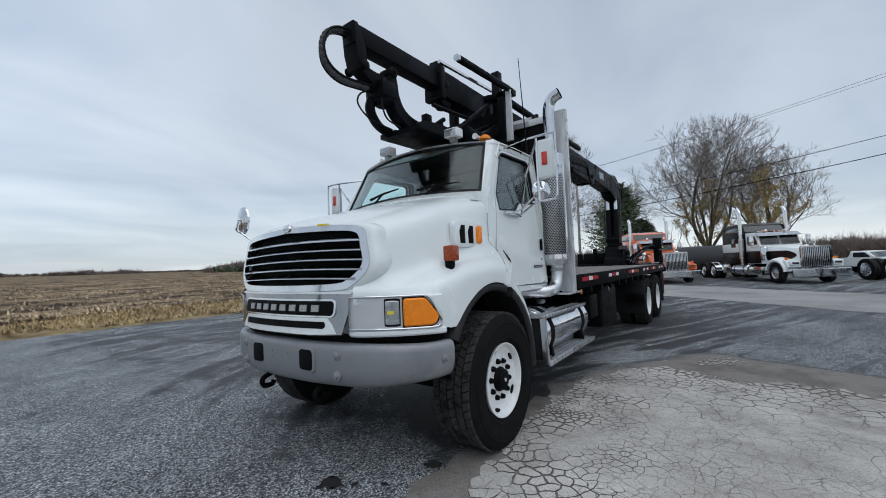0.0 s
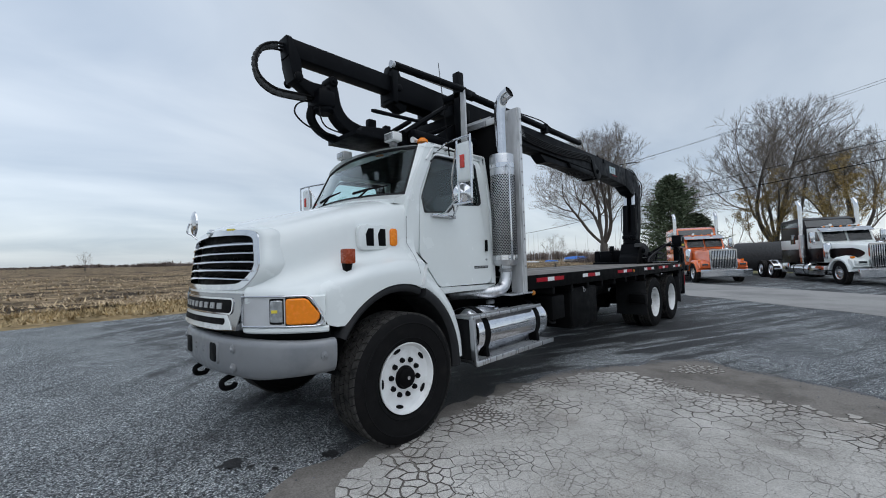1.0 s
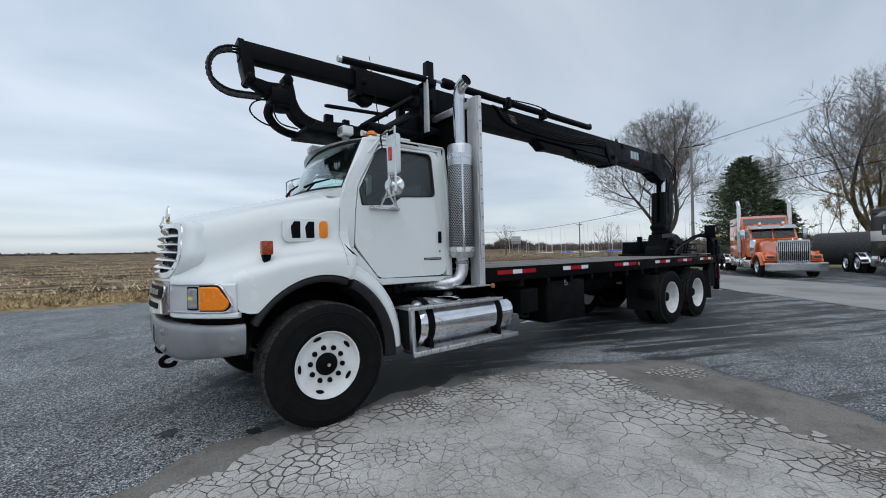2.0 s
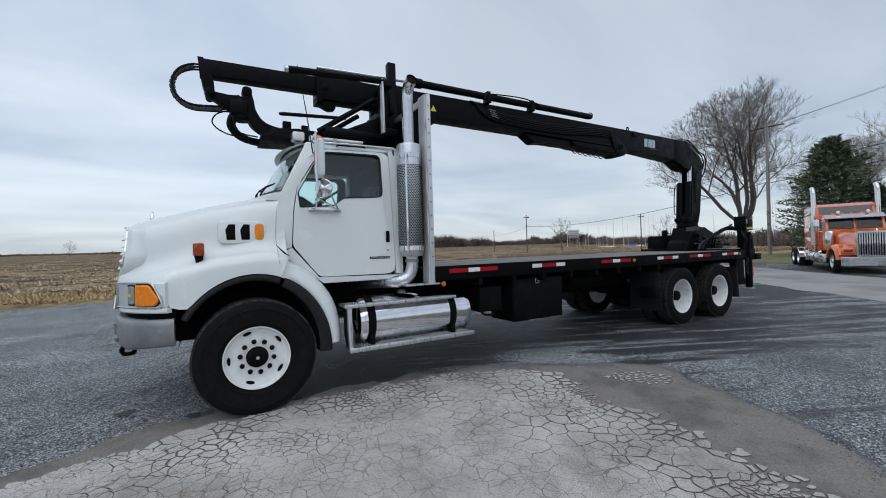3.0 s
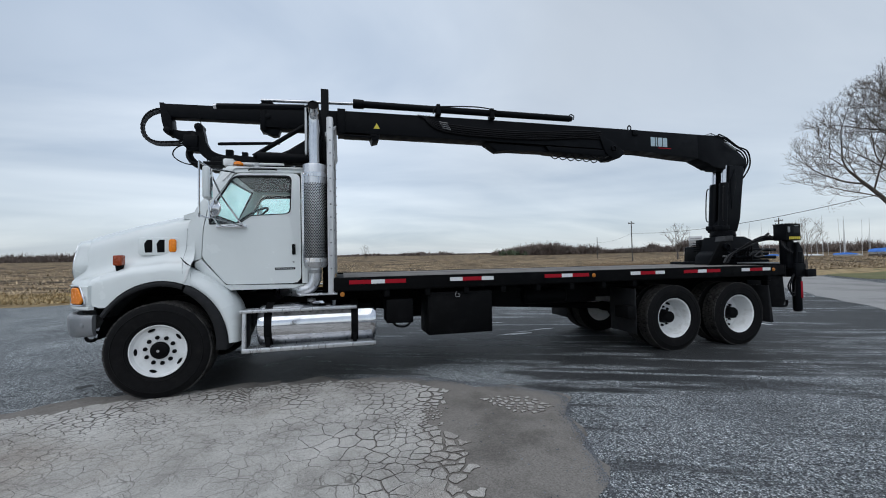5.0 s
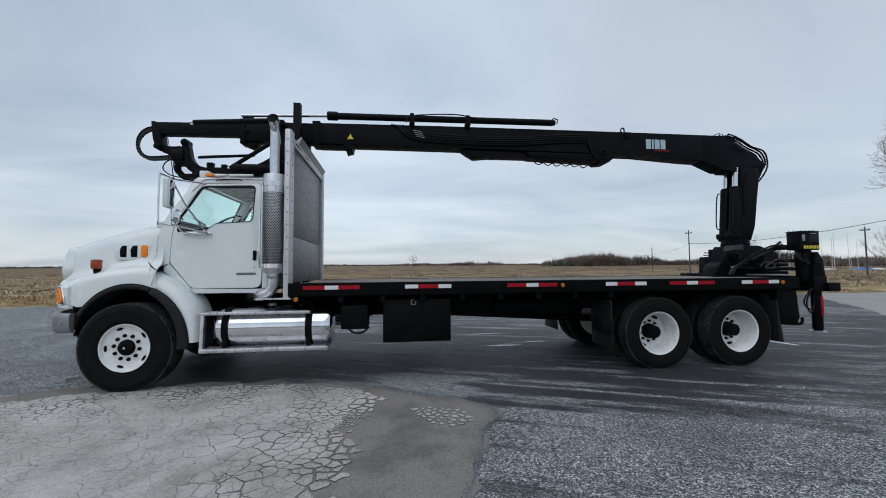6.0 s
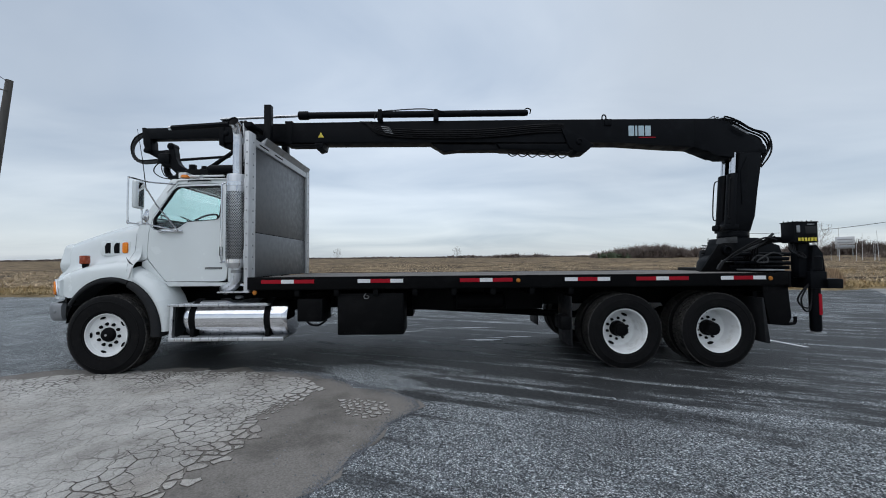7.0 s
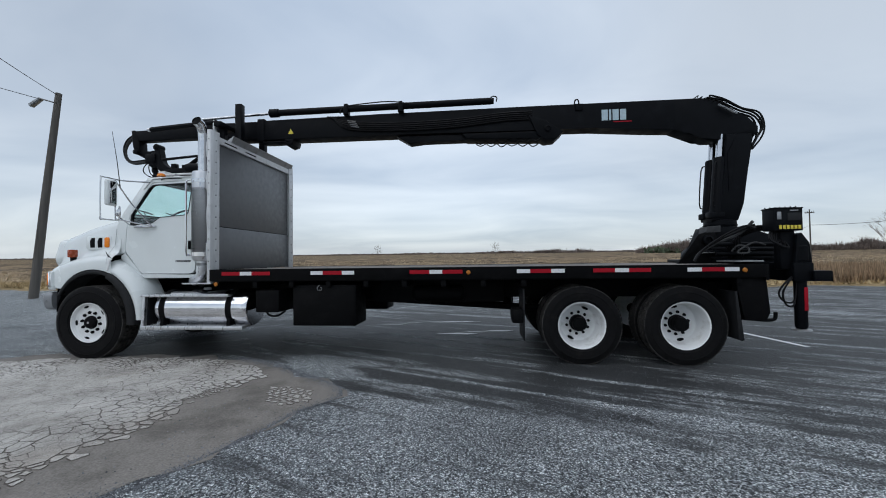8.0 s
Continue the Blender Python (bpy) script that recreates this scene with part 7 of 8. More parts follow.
def add_stone(x, y, s, z0):
    o = len(stone_v)
    a = rng.uniform(0, 6.28)
    for k in range(4):
        t = a + k * 1.571 + rng.uniform(-0.35, 0.35)
        stone_v.append((x + s * rng.uniform(0.75, 1.2) * math.cos(t), y + s * rng.uniform(0.75, 1.2) * math.sin(t), z0 - 0.002))
    stone_v.append((x + 0.3 * s * rng.uniform(-1, 1), y + 0.3 * s * rng.uniform(-1, 1), z0 + s * rng.uniform(0.6, 1.1)))
    stone_f.extend([(o, o + 1, o + 4), (o + 1, o + 2, o + 4), (o + 2, o + 3, o + 4), (o + 3, o, o + 4)])


made = 0
while made < 62000:
    x, y = rng.uniform(0.3, 6.6), rng.uniform(2.6, 12.5)
    if inside((x, y), GRIT):
        continue
    d = noise.noise((x * 0.9 + y * 0.25, y * 0.22 - x * 0.15, 2.0)) + 0.35 * noise.noise((x * 3, y * 1.2, 5.0))
    fall = min(1.0, max(0.0, (x - 1.3) / 2.4))
    if rng.random() > max(0.03, fall * (0.45 + 1.5 * d)):
        continue
    add_stone(x, y, rng.uniform(0.003, 0.0080), 0.001)
    made += 1
for _ in range(62000):
    x, y = rng.uniform(-6, 1.9), rng.uniform(-5.0, 0.6)
    if not inside((x, y), GRIT) and noise.noise((x * 0.8, y * 0.8, 8)) > -0.15 and rng.random() < 0.9:
        add_stone(x, y, rng.uniform(0.003, 0.0070), 0.001)
for _ in range(5200):
    x, y = rng.uniform(1.0, 6.5), rng.uniform(-2.0, 4.3)
    if inside((x, y), GRIT) and not inside((x, y), CRACKED):
        add_stone(x, y, 0.0025 + 0.010 * rng.random() ** 4, 0.005)
# chips spilled over the ragged edge of the grit
for p, q in zip(GRIT[5:17], GRIT[6:18]):
    for _ in range(int(1300 * math.hypot(q[0] - p[0], q[1] - p[1]))):
        t, off = rng.random(), rng.gauss(0, 0.055)
        x, y = p[0] + (q[0] - p[0]) * t, p[1] + (q[1] - p[1]) * t
        add_stone(x + off, y - abs(off) * rng.random(), rng.uniform(0.003, 0.008), 0.005)
me = bpy.data.meshes.new("chippings")
me.from_pydata(stone_v, [], stone_f)
me.materials.append(M_GRAVEL)
tagged(new("chippings", me), "loose blue-grey stone chippings strewn over the asphalt", "gravel", kind="stuff")

M_OIL = mat("oil_stain", (0.014, 0.014, 0.015), 0.6, 0, 0.6, 60, 0.4, 60)
M_WATER = mat("puddle_water", (0.05, 0.052, 0.056), 0.16, 0, 0.05, 3, rvar=0.06)


def blot(name, x, y, rx, ry, material, label, category, seed):
    """A flat stain with a ragged outline."""
    pts = []
    for k in range(54):
        a = 2 * math.pi * k / 54
        q = 1 + 0.75 * noise.noise((2.2 * math.cos(a) + seed, 2.2 * math.sin(a), seed)) + 0.45 * noise.noise((6 * math.cos(a), 6 * math.sin(a) + seed, 5))
        pts.append((x + rx * max(0.25, q) * math.cos(a), y + ry * max(0.25, q) * math.sin(a)))
    return flat_patch(name, pts, 0.004, material, label, category)


for k, (x, y, rx, ry) in enumerate(((0.46, -1.14, 0.085, 0.075), (0.62, -1.06, 0.02, 0.03), (0.92, -0.55, 0.07, 0.06), (0.80, -0.95, 0.03, 0.02))):
    blot("oil_stain", x, y, rx, ry, M_OIL, "small dark oil stain on the asphalt", "stain", 3.0 * k)
for k, (x, y, rx, ry) in enumerate(((-0.95, 5.5, 0.07, 0.36), (-1.25, 6.25, 0.05, 0.26), (-1.15, 5.75, 0.03, 0.18), (-2.4, 5.4, 0.06, 0.42), (-2.0, 3.9, 0.04, 0.3), (-2.3, 4.4, 0.04, 0.2))):
    blot("puddle", x, y, rx, ry, M_WATER, "shallow puddle on the asphalt", "puddle", 20.0 + 2 * k)
flat_patch("painted_line", [(-2.4, 10.45), (0.0, 10.92), (0.0, 11.02), (-2.4, 10.55)], 0.004, M_WHITE_OLD, "worn white painted line on the asphalt", "painted line")

# concrete drive, lawn and the public road beyond it
flat_patch("driveway", [(-60, 66.2), (-8, 22.0), (7.5, 8.8), (16, 1.6), (24, 1.1), (7.5, 15.1), (-8, 28.3), (-60, 72.5)], 0.010, M_CONCRETE, "pale worn concrete drive", "driveway", wob=0.25, sub=40)
flat_patch("lawn", [(-9.5, 30.5), (-70, 85.0), (-160, 115), (60, 100), (60, 46), (8, 37)], 0.012, M_GRASS, "dull autumn grass", "lawn", wob=0.5, sub=30)
flat_patch("road", [(-200, 79), (-60, 92), (80, 97), (80, 104), (-60, 99), (-200, 86)], 0.016, M_CONCRETE, "far grey public road", "road")
flat_patch("rough_grass", [(-13, 31.5), (-17.5, 28), (-17.5, 60), (-70, 84)], 0.055, M_DEADGRASS, "dead yellow rough grass", "grass", wob=0.5, sub=30)


# ---- field litter and verge grass ----
def blades(name, n, place, size, lean, material, label, category, seed):
    r = random.Random(seed)
    vs, fs = [], []
    for _ in range(n):
        x, y, base = place(r)
        h, w, a = r.uniform(*size), r.uniform(0.018, 0.060), r.uniform(0, 6.28)
        tilt = r.uniform(*lean)
        dx, dy = math.cos(a), math.sin(a)
        o = len(vs)
        vs += [(x - w * dy, y + w * dx, base), (x + w * dy, y - w * dx, base), (x + h * tilt * dx, y + h * tilt * dy, base + h * max(0.06, 1 - tilt))]
        fs.append((o, o + 1, o + 2))
    me = bpy.data.meshes.new(name)
    me.from_pydata(vs, [], fs)
    me.materials.append(material)
    return tagged(new(name, me), label, category, kind="stuff")


def field_spot(r):
    d = r.random() ** 1.9
    x = FIELD_EDGE - 0.3 - 70 * d
    row = round(r.uniform(-60, 110) / 0.76) * 0.76
    y = row + r.gauss(0, 0.16) if r.random() < 0.6 else r.uniform(-60, 110)
    return x, y, height(x, y) + 0.03 + 0.18 * (noise.noise((x * 0.7, y * 0.7, 3)) + 0.5) - 0.01


def verge_spot(r):
    while True:
        x, y = r.uniform(-18.6, -12.4), r.uniform(-40, 31)
        if x < -13.2 + 0.9 * noise.noise((0.35 * y, 7.0, 0)) + 0.15:
            return x, y, height(x, y) + 0.045 + 0.10 * (noise.noise((x * 0.7, y * 0.7, 3)) + 0.5)


def weed_spot(r):
    while True:
        x, y = r.uniform(-25.0, -13.8), r.uniform(22.0, 34.0)
        clump = noise.noise((0.55 * x, 0.55 * y, 5.0))
        if clump > 0.5 * r.random() - 0.60 and y - 22.5 > 1.2 * noise.noise((0.6 * x, 3.0, 0)) and y - 4.0 < (1.03 + 0.06 * clump) * (6.9 - x):
            return x, y, height(x, y) + 0.04


blades("weed_bed", 26000, weed_spot, (0.40, 1.05), (0.02, 0.35), M_REED, "tall brown dead weeds beside the drive", "weeds", 5)
blades("corn_stubble", 75000, field_spot, (0.12, 0.55), (0.45, 0.98), M_STRAW, "broken corn stalks and straw lying on the field", "crop stubble", 3)
blades("verge_grass", 42000, verge_spot, (0.10, 0.30), (0.2, 0.85), M_DEADGRASS, "dead yellow grass tufts along the field edge", "grass", 4)


# ---- trees ----
def grow(seed, tall, wide, trunk_h, points, fork):
    """Limbs that rise from the trunk and fan out into a rounded crown, with side shoots on them: nodes, parents."""
    r = random.Random(seed)
    nodes = [Vector((0.0, 0.0, -0.3)), Vector((0.05, 0.0, 0.5 * trunk_h)), Vector((0.0, 0.04, trunk_h))]
    parent = [-1, 0, 1]
    mid, half = trunk_h + (tall - trunk_h) * 0.50, (tall - trunk_h) * 0.52

    def inside_crown(p):
        q = Vector((p.x / wide, p.y / wide, (p.z - mid) / half))
        return q.length < 1 + 0.20 * noise.noise((q.x * 2.2 + seed, q.y * 2.2, q.z * 2.2))

    def shoot(n, d, length, level, step):
        line, p, gone = [], nodes[n].copy(), 0.0
        sway = Vector((r.gauss(0, 1), r.gauss(0, 1), r.gauss(0, 0.4))) * 0.045
        while gone < length:
            d = (d + sway + Vector((r.gauss(0, 1), r.gauss(0, 1), r.gauss(0, 1))) * 0.070 + Vector((0, 0, 0.055))).normalized()
            p = p + d * step
            gone += step
            if not inside_crown(p):
                break
            nodes.append(p.copy())
            parent.append(n)
            n = len(nodes) - 1
            line.append((n, d.copy(), gone / length))
        if level >= 3:
            return
        turn = r.uniform(0, 6.28)
        every = (1.0, 0.75, 0.7)[level] * (1100 / points) ** 0.5
        since = 0.0
        for n, d, t in line:
            since += step
            if t < (0.22, 0.12, 0.1)[level] or since < every:
                continue
            since = r.uniform(-0.3, 0.2)
            turn += 2.4 + r.uniform(-0.5, 0.5)
            a = d.cross(Vector((0.2, 0.1, 1.0))).normalized()
            b = d.cross(a)
            lean = radians(r.uniform(32, 55))
            e = d * math.cos(lean) + (a * math.cos(turn) + b * math.sin(turn)) * math.sin(lean)
            shoot(n, e.normalized(), length * (0.48, 0.50, 0.5)[level] * (1.05 - 0.55 * t) * r.uniform(0.7, 1.2), level + 1, max(0.35, step * 0.8))

    reach = math.hypot(wide, tall - trunk_h)
    for k in range(fork):
        a = 2 * math.pi * (k + r.uniform(-0.25, 0.25)) / fork
        lean = radians(r.uniform(6, 20) if k % 2 else r.uniform(28, 47))
        d = Vector((math.sin(lean) * math.cos(a), math.sin(lean) * math.sin(a), math.cos(lean)))
        shoot(2, d, reach * r.uniform(0.85, 1.05), 0, 0.6)
    return nodes, parent


def bare_tree(seed, tall, wide, trunk_h, trunk_r, points=900, fork=5, leaf=None, label="tall bare deciduous tree in winter with fine twigs", twig=1.0):
    r = random.Random(seed)
    tree = thing("tree", label, "tree", "bare trees beside the yard")
    nodes, parent = grow(seed, tall, wide, trunk_h, points, fork)
    kids = [[] for _ in nodes]
    for i, p in enumerate(parent):
        if p >= 0:
            kids[p].append(i)
    tip = 0.011
    area = [0.0] * len(nodes)
    for i in range(len(nodes) - 1, -1, -1):
        area[i] = sum(area[k] for k in kids[i]) or tip ** 2.0
    rad = [a ** (1 / 2.0) for a in area]
    scale = trunk_r / rad[1]
    rad = [q * (scale if q > 0.09 else 1 + (scale - 1) * q / 0.09) for q in rad]
    twv, twf = [], []

    def thin(pts, rr):
        n = len(pts)
        for i, p in enumerate(pts):
            d = (pts[min(i + 1, n - 1)] - pts[max(i - 1, 0)]).normalized()
            s = d.cross(Vector((0.31, 0.22, 0.9))).normalized()
            u = d.cross(s)
            for k in range(3):
                twv.append(tuple(p + rr[i] * (math.cos(2.094 * k) * s + math.sin(2.094 * k) * u)))
            if i:
                o = len(twv) - 6
                for k in range(3):
                    twf.append((o + k, o + (k + 1) % 3, o + 3 + (k + 1) % 3, o + 3 + k))

    starts = [(0, None)]
    first = True
    while starts:
        n, before = starts.pop()
        line, rr = ([before] if before is not None else []), []
        while True:
            line.append(n)
            if not kids[n]:
                break
            ks = sorted(kids[n], key=lambda k: -rad[k])
            starts += [(k, n) for k in ks[1:]]
            n = ks[0]
        pts = [Vector(nodes[k]) for k in line]
        rr = [rad[k] for k in line]
        if before is not None:
            rr[0] = rr[1]
        if first or rr[0] > 0.085:
            part("trunk" if first else "limb", tube(BM(), pts, rr, 10 if first else 7), M_BARK, tree)
        else:
            thin(pts, rr)
        first = False
    for i, p in enumerate(nodes):
        if rad[i] > 0.045:
            continue
        q = Vector(p)
        d0 = (q - Vector(nodes[parent[i]])).normalized()
        for _ in range(1 if kids[i] else 3):
            d = (d0 * 0.9 + Vector((r.uniform(-1, 1), r.uniform(-1, 1), r.uniform(-0.2, 1.1))) * 0.75).normalized()
            ln = r.uniform(0.55, 1.35) * twig
            m = q + d * ln * 0.5 + Vector((r.uniform(-1, 1), r.uniform(-1, 1), r.uniform(-1, 1))) * 0.06
            thin([q, m, q + d * ln + Vector((0, 0, 0.08))], [0.009, 0.007, 0.004])
            for _ in range(2):
                e = (d + Vector((r.uniform(-1, 1), r.uniform(-1, 1), r.uniform(-0.6, 0.9))) * 0.8).normalized()
                thin([m, m + e * ln * r.uniform(0.4, 0.7)], [0.007, 0.004])
    me = bpy.data.meshes.new("twig_crown")
    me.from_pydata(twv, [], twf)
    me.materials.append(M_TWIG)
    ob = tagged(new("twig_crown", me), "crown of fine bare twigs", kind="stuff")
    ob.parent = tree
    if leaf:
        lv, lf = [], []
        for _ in range(leaf):
            p = Vector(r.choice(twv)) + Vector((r.gauss(0, 0.12), r.gauss(0, 0.12), r.gauss(-0.1, 0.15)))
            q = [Vector((r.uniform(-1, 1), r.uniform(-1, 1), r.uniform(-1, 1))) * 0.075 for _ in range(3)]
            o = len(lv)
            lv += [tuple(p + v) for v in q]
            lf.append((o, o + 1, o + 2))
        me = bpy.data.meshes.new("foliage")
        me.from_pydata(lv, [], lf)
        me.materials.append(M_WILLOW)
        ob = tagged(new("foliage", me), "thin yellow autumn leaves", kind="stuff")
        ob.parent = tree
    return tree


def put(tree, x, y, turn=0.0, size=1.0, z=None):
    tree.matrix_basis = pose(x, y, height(x, y) if z is None else z, 0, 0, turn) @ Matrix.Scale(size, 4)
    return tree


tree_a = put(bare_tree(11, 16.6, 8.2, 2.0, 0.42, 1150, 8), 0.7, 53.0, 20)
tree_b = put(bare_tree(23, 21.4, 11.6, 3.6, 0.62, 1500, 6, label="broad bare tree with a forked grey trunk"), -21.7, 63.5, 200)
put(bare_tree(31, 9.0, 2.4, 1.6, 0.14, 160, 3, label="small slender bare tree"), -3.0, 52.8, 0)
put(bare_tree(37, 11.0, 2.8, 1.8, 0.18, 220, 3, leaf=14000, label="slender tree with thin yellow autumn leaves"), -0.2, 49.5, 0, 0.9)
put(bare_tree(41, 12.0, 3.4, 1.8, 0.20, 260, 4, leaf=22000, label="small tree with yellow-brown autumn leaves"), 5.5, 49.5, 0, 0.85)
c = copy_thing(tree_a, Matrix())
put(c, 6.2, 55.5, 150, 0.80)
c = copy_thing(tree_b, Matrix())
put(c, -12.5, 72.0, 200, 0.66)
lone = put(bare_tree(47, 9.0, 3.2, 1.6, 0.26, 700, 5, label="lone bare tree far across the field"), -59.5, 67.9, 0, 0.78, z=0.6)
c = copy_thing(lone, Matrix())
put(c, -196, 13.3, 70, 0.72, z=3.2)

c = copy_thing(lone, Matrix())
put(c, -250, -62, 120, 0.85, z=3.6)
c = copy_thing(lone, Matrix())
put(c, -18.0, 39.5, 10, 0.46)


def conifer(seed, tall, wide):
    r = random.Random(seed)
    tree = thing("evergreen_tree", "dense dark green conifer with uneven outline", "tree")
    part("trunk", tube(BM(), [(0, 0, -0.2), (0, 0, tall * 0.5), (0, 0, tall * 0.96)], [0.22, 0.13, 0.02], 8), M_BARK, tree)
    vs, fs = [], []
    for _ in range(1500):
        t = r.random() ** 0.8
        z = 0.5 + (tall - 0.5) * t
        reach = wide * (1 - t) ** 0.62 * min(1.0, 0.55 + 2.2 * t) * r.uniform(0.40, 1.10) + 0.12
        a = r.uniform(0, 6.28)
        reach *= 1 + 0.60 * noise.noise((1.3 * math.cos(a) + seed, 1.3 * math.sin(a), 0.55 * z))
        tip = Vector((math.cos(a) * reach, math.sin(a) * reach, z + r.uniform(-0.1, 0.35)))
        root = Vector((0, 0, z - 0.25 * reach))
        for k in range(11):
            q = root.lerp(tip, 0.35 + 0.65 * k / 10)
            s = r.uniform(0.16, 0.34)
            d = Vector((r.gauss(math.cos(a), 0.6), r.gauss(math.sin(a), 0.6), r.gauss(0.15, 0.5))).normalized()
            w = d.cross(Vector((r.uniform(-1, 1), r.uniform(-1, 1), r.uniform(-1, 1)))).normalized()
            o = len(vs)
            vs += [tuple(q - w * s * 0.28), tuple(q + w * s * 0.28), tuple(q + d * s * 1.3)]
            fs.append((o, o + 1, o + 2))
    me = bpy.data.meshes.new("foliage")
    me.from_pydata(vs, [], fs)
    me.materials.append(M_NEEDLE)
    ob = tagged(new("foliage", me), "dark green needle sprays", kind="stuff")
    ob.parent = tree
    return tree


put(conifer(3, 9.9, 4.5), -7.3, 45.2, 0)
put(conifer(8, 5.6, 2.8), -5.2, 46.5, 0)


def woods(name, spots, material, label, seed, thin=0.10, per=11):
    """Many far trees as clumps of upright twiggy slivers. spots: x, y, base, height, width."""
    r = random.Random(seed)
    vs, fs = [], []
    for x, y, z, h, w in spots:
        for _ in range(per):
            a = r.uniform(0, 6.28)
            rad = w * r.random() ** 0.6
            cx, cy = x + rad * math.cos(a), y + rad * math.sin(a)
            hh = h * r.uniform(0.45, 1.0) * (1 - 0.4 * (rad / max(w, 0.01)) ** 2)
            # a stem that forks into thin slivers
            lx, ly = r.gauss(0, 0.20 * h), r.gauss(0, 0.20 * h)
            for k in range(3):
                t = r.uniform(0, 6.28)
                sw = thin * h * r.uniform(0.4, 1.1)
                g = r.uniform(0.0, 0.55) if k else 0.0
                bx, by, bz = cx + lx * g, cy + ly * g, z - 0.3 + (hh + 0.3) * g
                kx, ky = (r.gauss(0, 0.20 * h), r.gauss(0, 0.20 * h)) if k else (0.0, 0.0)
                o = len(vs)
                vs += [(bx - sw * math.cos(t), by - sw * math.sin(t), bz), (bx + sw * math.cos(t), by + sw * math.sin(t), bz),
                       (cx + lx + kx, cy + ly + ky, z + hh * (r.uniform(0.75, 1.0) if k else 1.0))]
                fs.append((o, o + 1, o + 2))
    me = bpy.data.meshes.new(name)
    me.from_pydata(vs, [], fs)
    me.materials.append(material)
    return tagged(new(name, me), label, "far woods", kind="stuff")


r = random.Random(77)
line = []
for _ in range(900):
    y = r.uniform(-900, 260)
    x = -470 + 0.05 * y + r.uniform(-25, 25)
    n = noise.noise((y * 0.012, 0, 3.0))
    line.append((x, y, height(x, y) - 0.5, 1.6 + 3.2 * max(0.0, n + 0.35) + r.uniform(0, 1.0), 3.5))
woods("far_woods", line, M_BRUSH, "low far tree line at the end of the field", 1, 0.5)
woods("far_woods", [(r.gauss(-400, 6), r.uniform(60, 116), 5.2, r.uniform(4, 7.5), 4) for _ in range(60)] + [(-330 + r.uniform(-10, 10), -205 + r.uniform(-26, 26), 4.2, r.uniform(5, 9.5), 5) for _ in range(70)], M_BRUSH, "far brown copse across the field", 2, 0.08, 40)
woods("evergreen_woods", [(-222 + 0.45 * k + r.uniform(-4, 4), 98 + 1.05 * k, 3.9, r.uniform(2.0, 4.6), 1.4) for k in range(14)], M_NEEDLE, "row of dark evergreens beyond the field", 3, 0.22)
woods("brown_woods", [(-225 + r.uniform(-12, 12) + 0.5 * k, 112 + 0.75 * k, 3.9, r.uniform(4.6, 8.2) * (0.80 + 0.35 * math.sin(k * 0.075)), 3.0) for k in range(150)], M_BRUSH, "brown leafless woods beyond the field", 4, 0.045, 55)
woods("brown_woods", [(-236 + r.uniform(-8, 8) + 0.3 * k, 100 + 0.42 * k, 3.9, r.uniform(5.2, 10.0) * (0.40 + 0.60 * math.sin(math.pi * (k + 4) / 118)), 3.0) for k in range(100)], M_BRUSH, "brown leafless copse rising behind the evergreens", 14, 0.045, 55)
woods("brown_woods", [(-150 + 1.6 * k + r.uniform(-6, 6), 185 + r.uniform(-8, 8) - 0.2 * k, 2.0, r.uniform(3.0, 5.5), 3.0) for k in range(150)], M_BRUSH, "brown leafless woods behind the marina", 5, 0.05, 40)
woods("brown_brush", [(4 + 0.55 * k + r.uniform(-3, 3), 74 - 0.12 * k + r.uniform(-3, 3), 0, r.uniform(3.0, 4.8), 2.4) for k in range(110)], M_BRUSH, "brown leafless brush behind the parked trucks", 6, 0.012, 170)
woods("brown_brush", [(-42 + 0.42 * k + r.uniform(-2, 2), 100 - 0.1 * k + r.uniform(-3, 3), 0.3, r.uniform(2.0, 4.6), 2.0) for k in range(120)], M_BRUSH, "brown brush beside the far road", 7, 0.03, 26)
woods("reed_bed", [(-26 - 0.30 * k + r.uniform(-2.5, 2.5), 34 + 0.55 * k + r.uniform(-2, 2), 0.1, r.uniform(0.3, 0.8), 1.5) for k in range(90)], M_DEADGRASS, "tall dead reeds along the ditch", 8, 0.05, 26)


# ---- poles and wires ----
def utility_pole(label, x, y, z, top, r0=0.15, arm=0.0, turn=0.0, box_=False, wood=None):
    p = thing("utility_pole", label, "utility pole", "poles along the road")
    tx, ty, tz = top
    part("pole", tube(BM(), [(0, 0, -0.4), (tx * 0.5, ty * 0.5, tz * 0.5), (tx, ty, tz)], [r0, r0 * 0.86, r0 * 0.7], 12), wood or M_POLE, p)
    if arm:
        a = radians(turn)
        ca, sa = math.cos(a), math.sin(a)
        k = (tz - 0.45) / tz
        part("crossarm", tube(BM(), [(tx * k - ca * arm, ty * k - sa * arm, tz - 0.45), (tx * k + ca * arm, ty * k + sa * arm, tz - 0.45)], 0.07, 6), M_POLE, p)
        for q in (-0.9, -0.45, 0.45, 0.9):
            part("insulator", lathe(BM(), [(0.03, 0), (0.05, 0.05), (0.03, 0.1), (0.045, 0.14), (0, 0.18)], "z", (tx * k + ca * arm * q, ty * k + sa * arm * q, tz - 0.39), 8), M_GALV, p)
    if box_:
        part("transformer", lathe(BM(), [(0.0, 0), (0.24, 0.02), (0.25, 0.9), (0.2, 0.98), (0, 1.0)], "z", (tx * 0.6 + 0.42, ty * 0.6, tz * 0.62), 14), M_GALV, p)
    p.matrix_basis = pose(x, y, z)
    return p


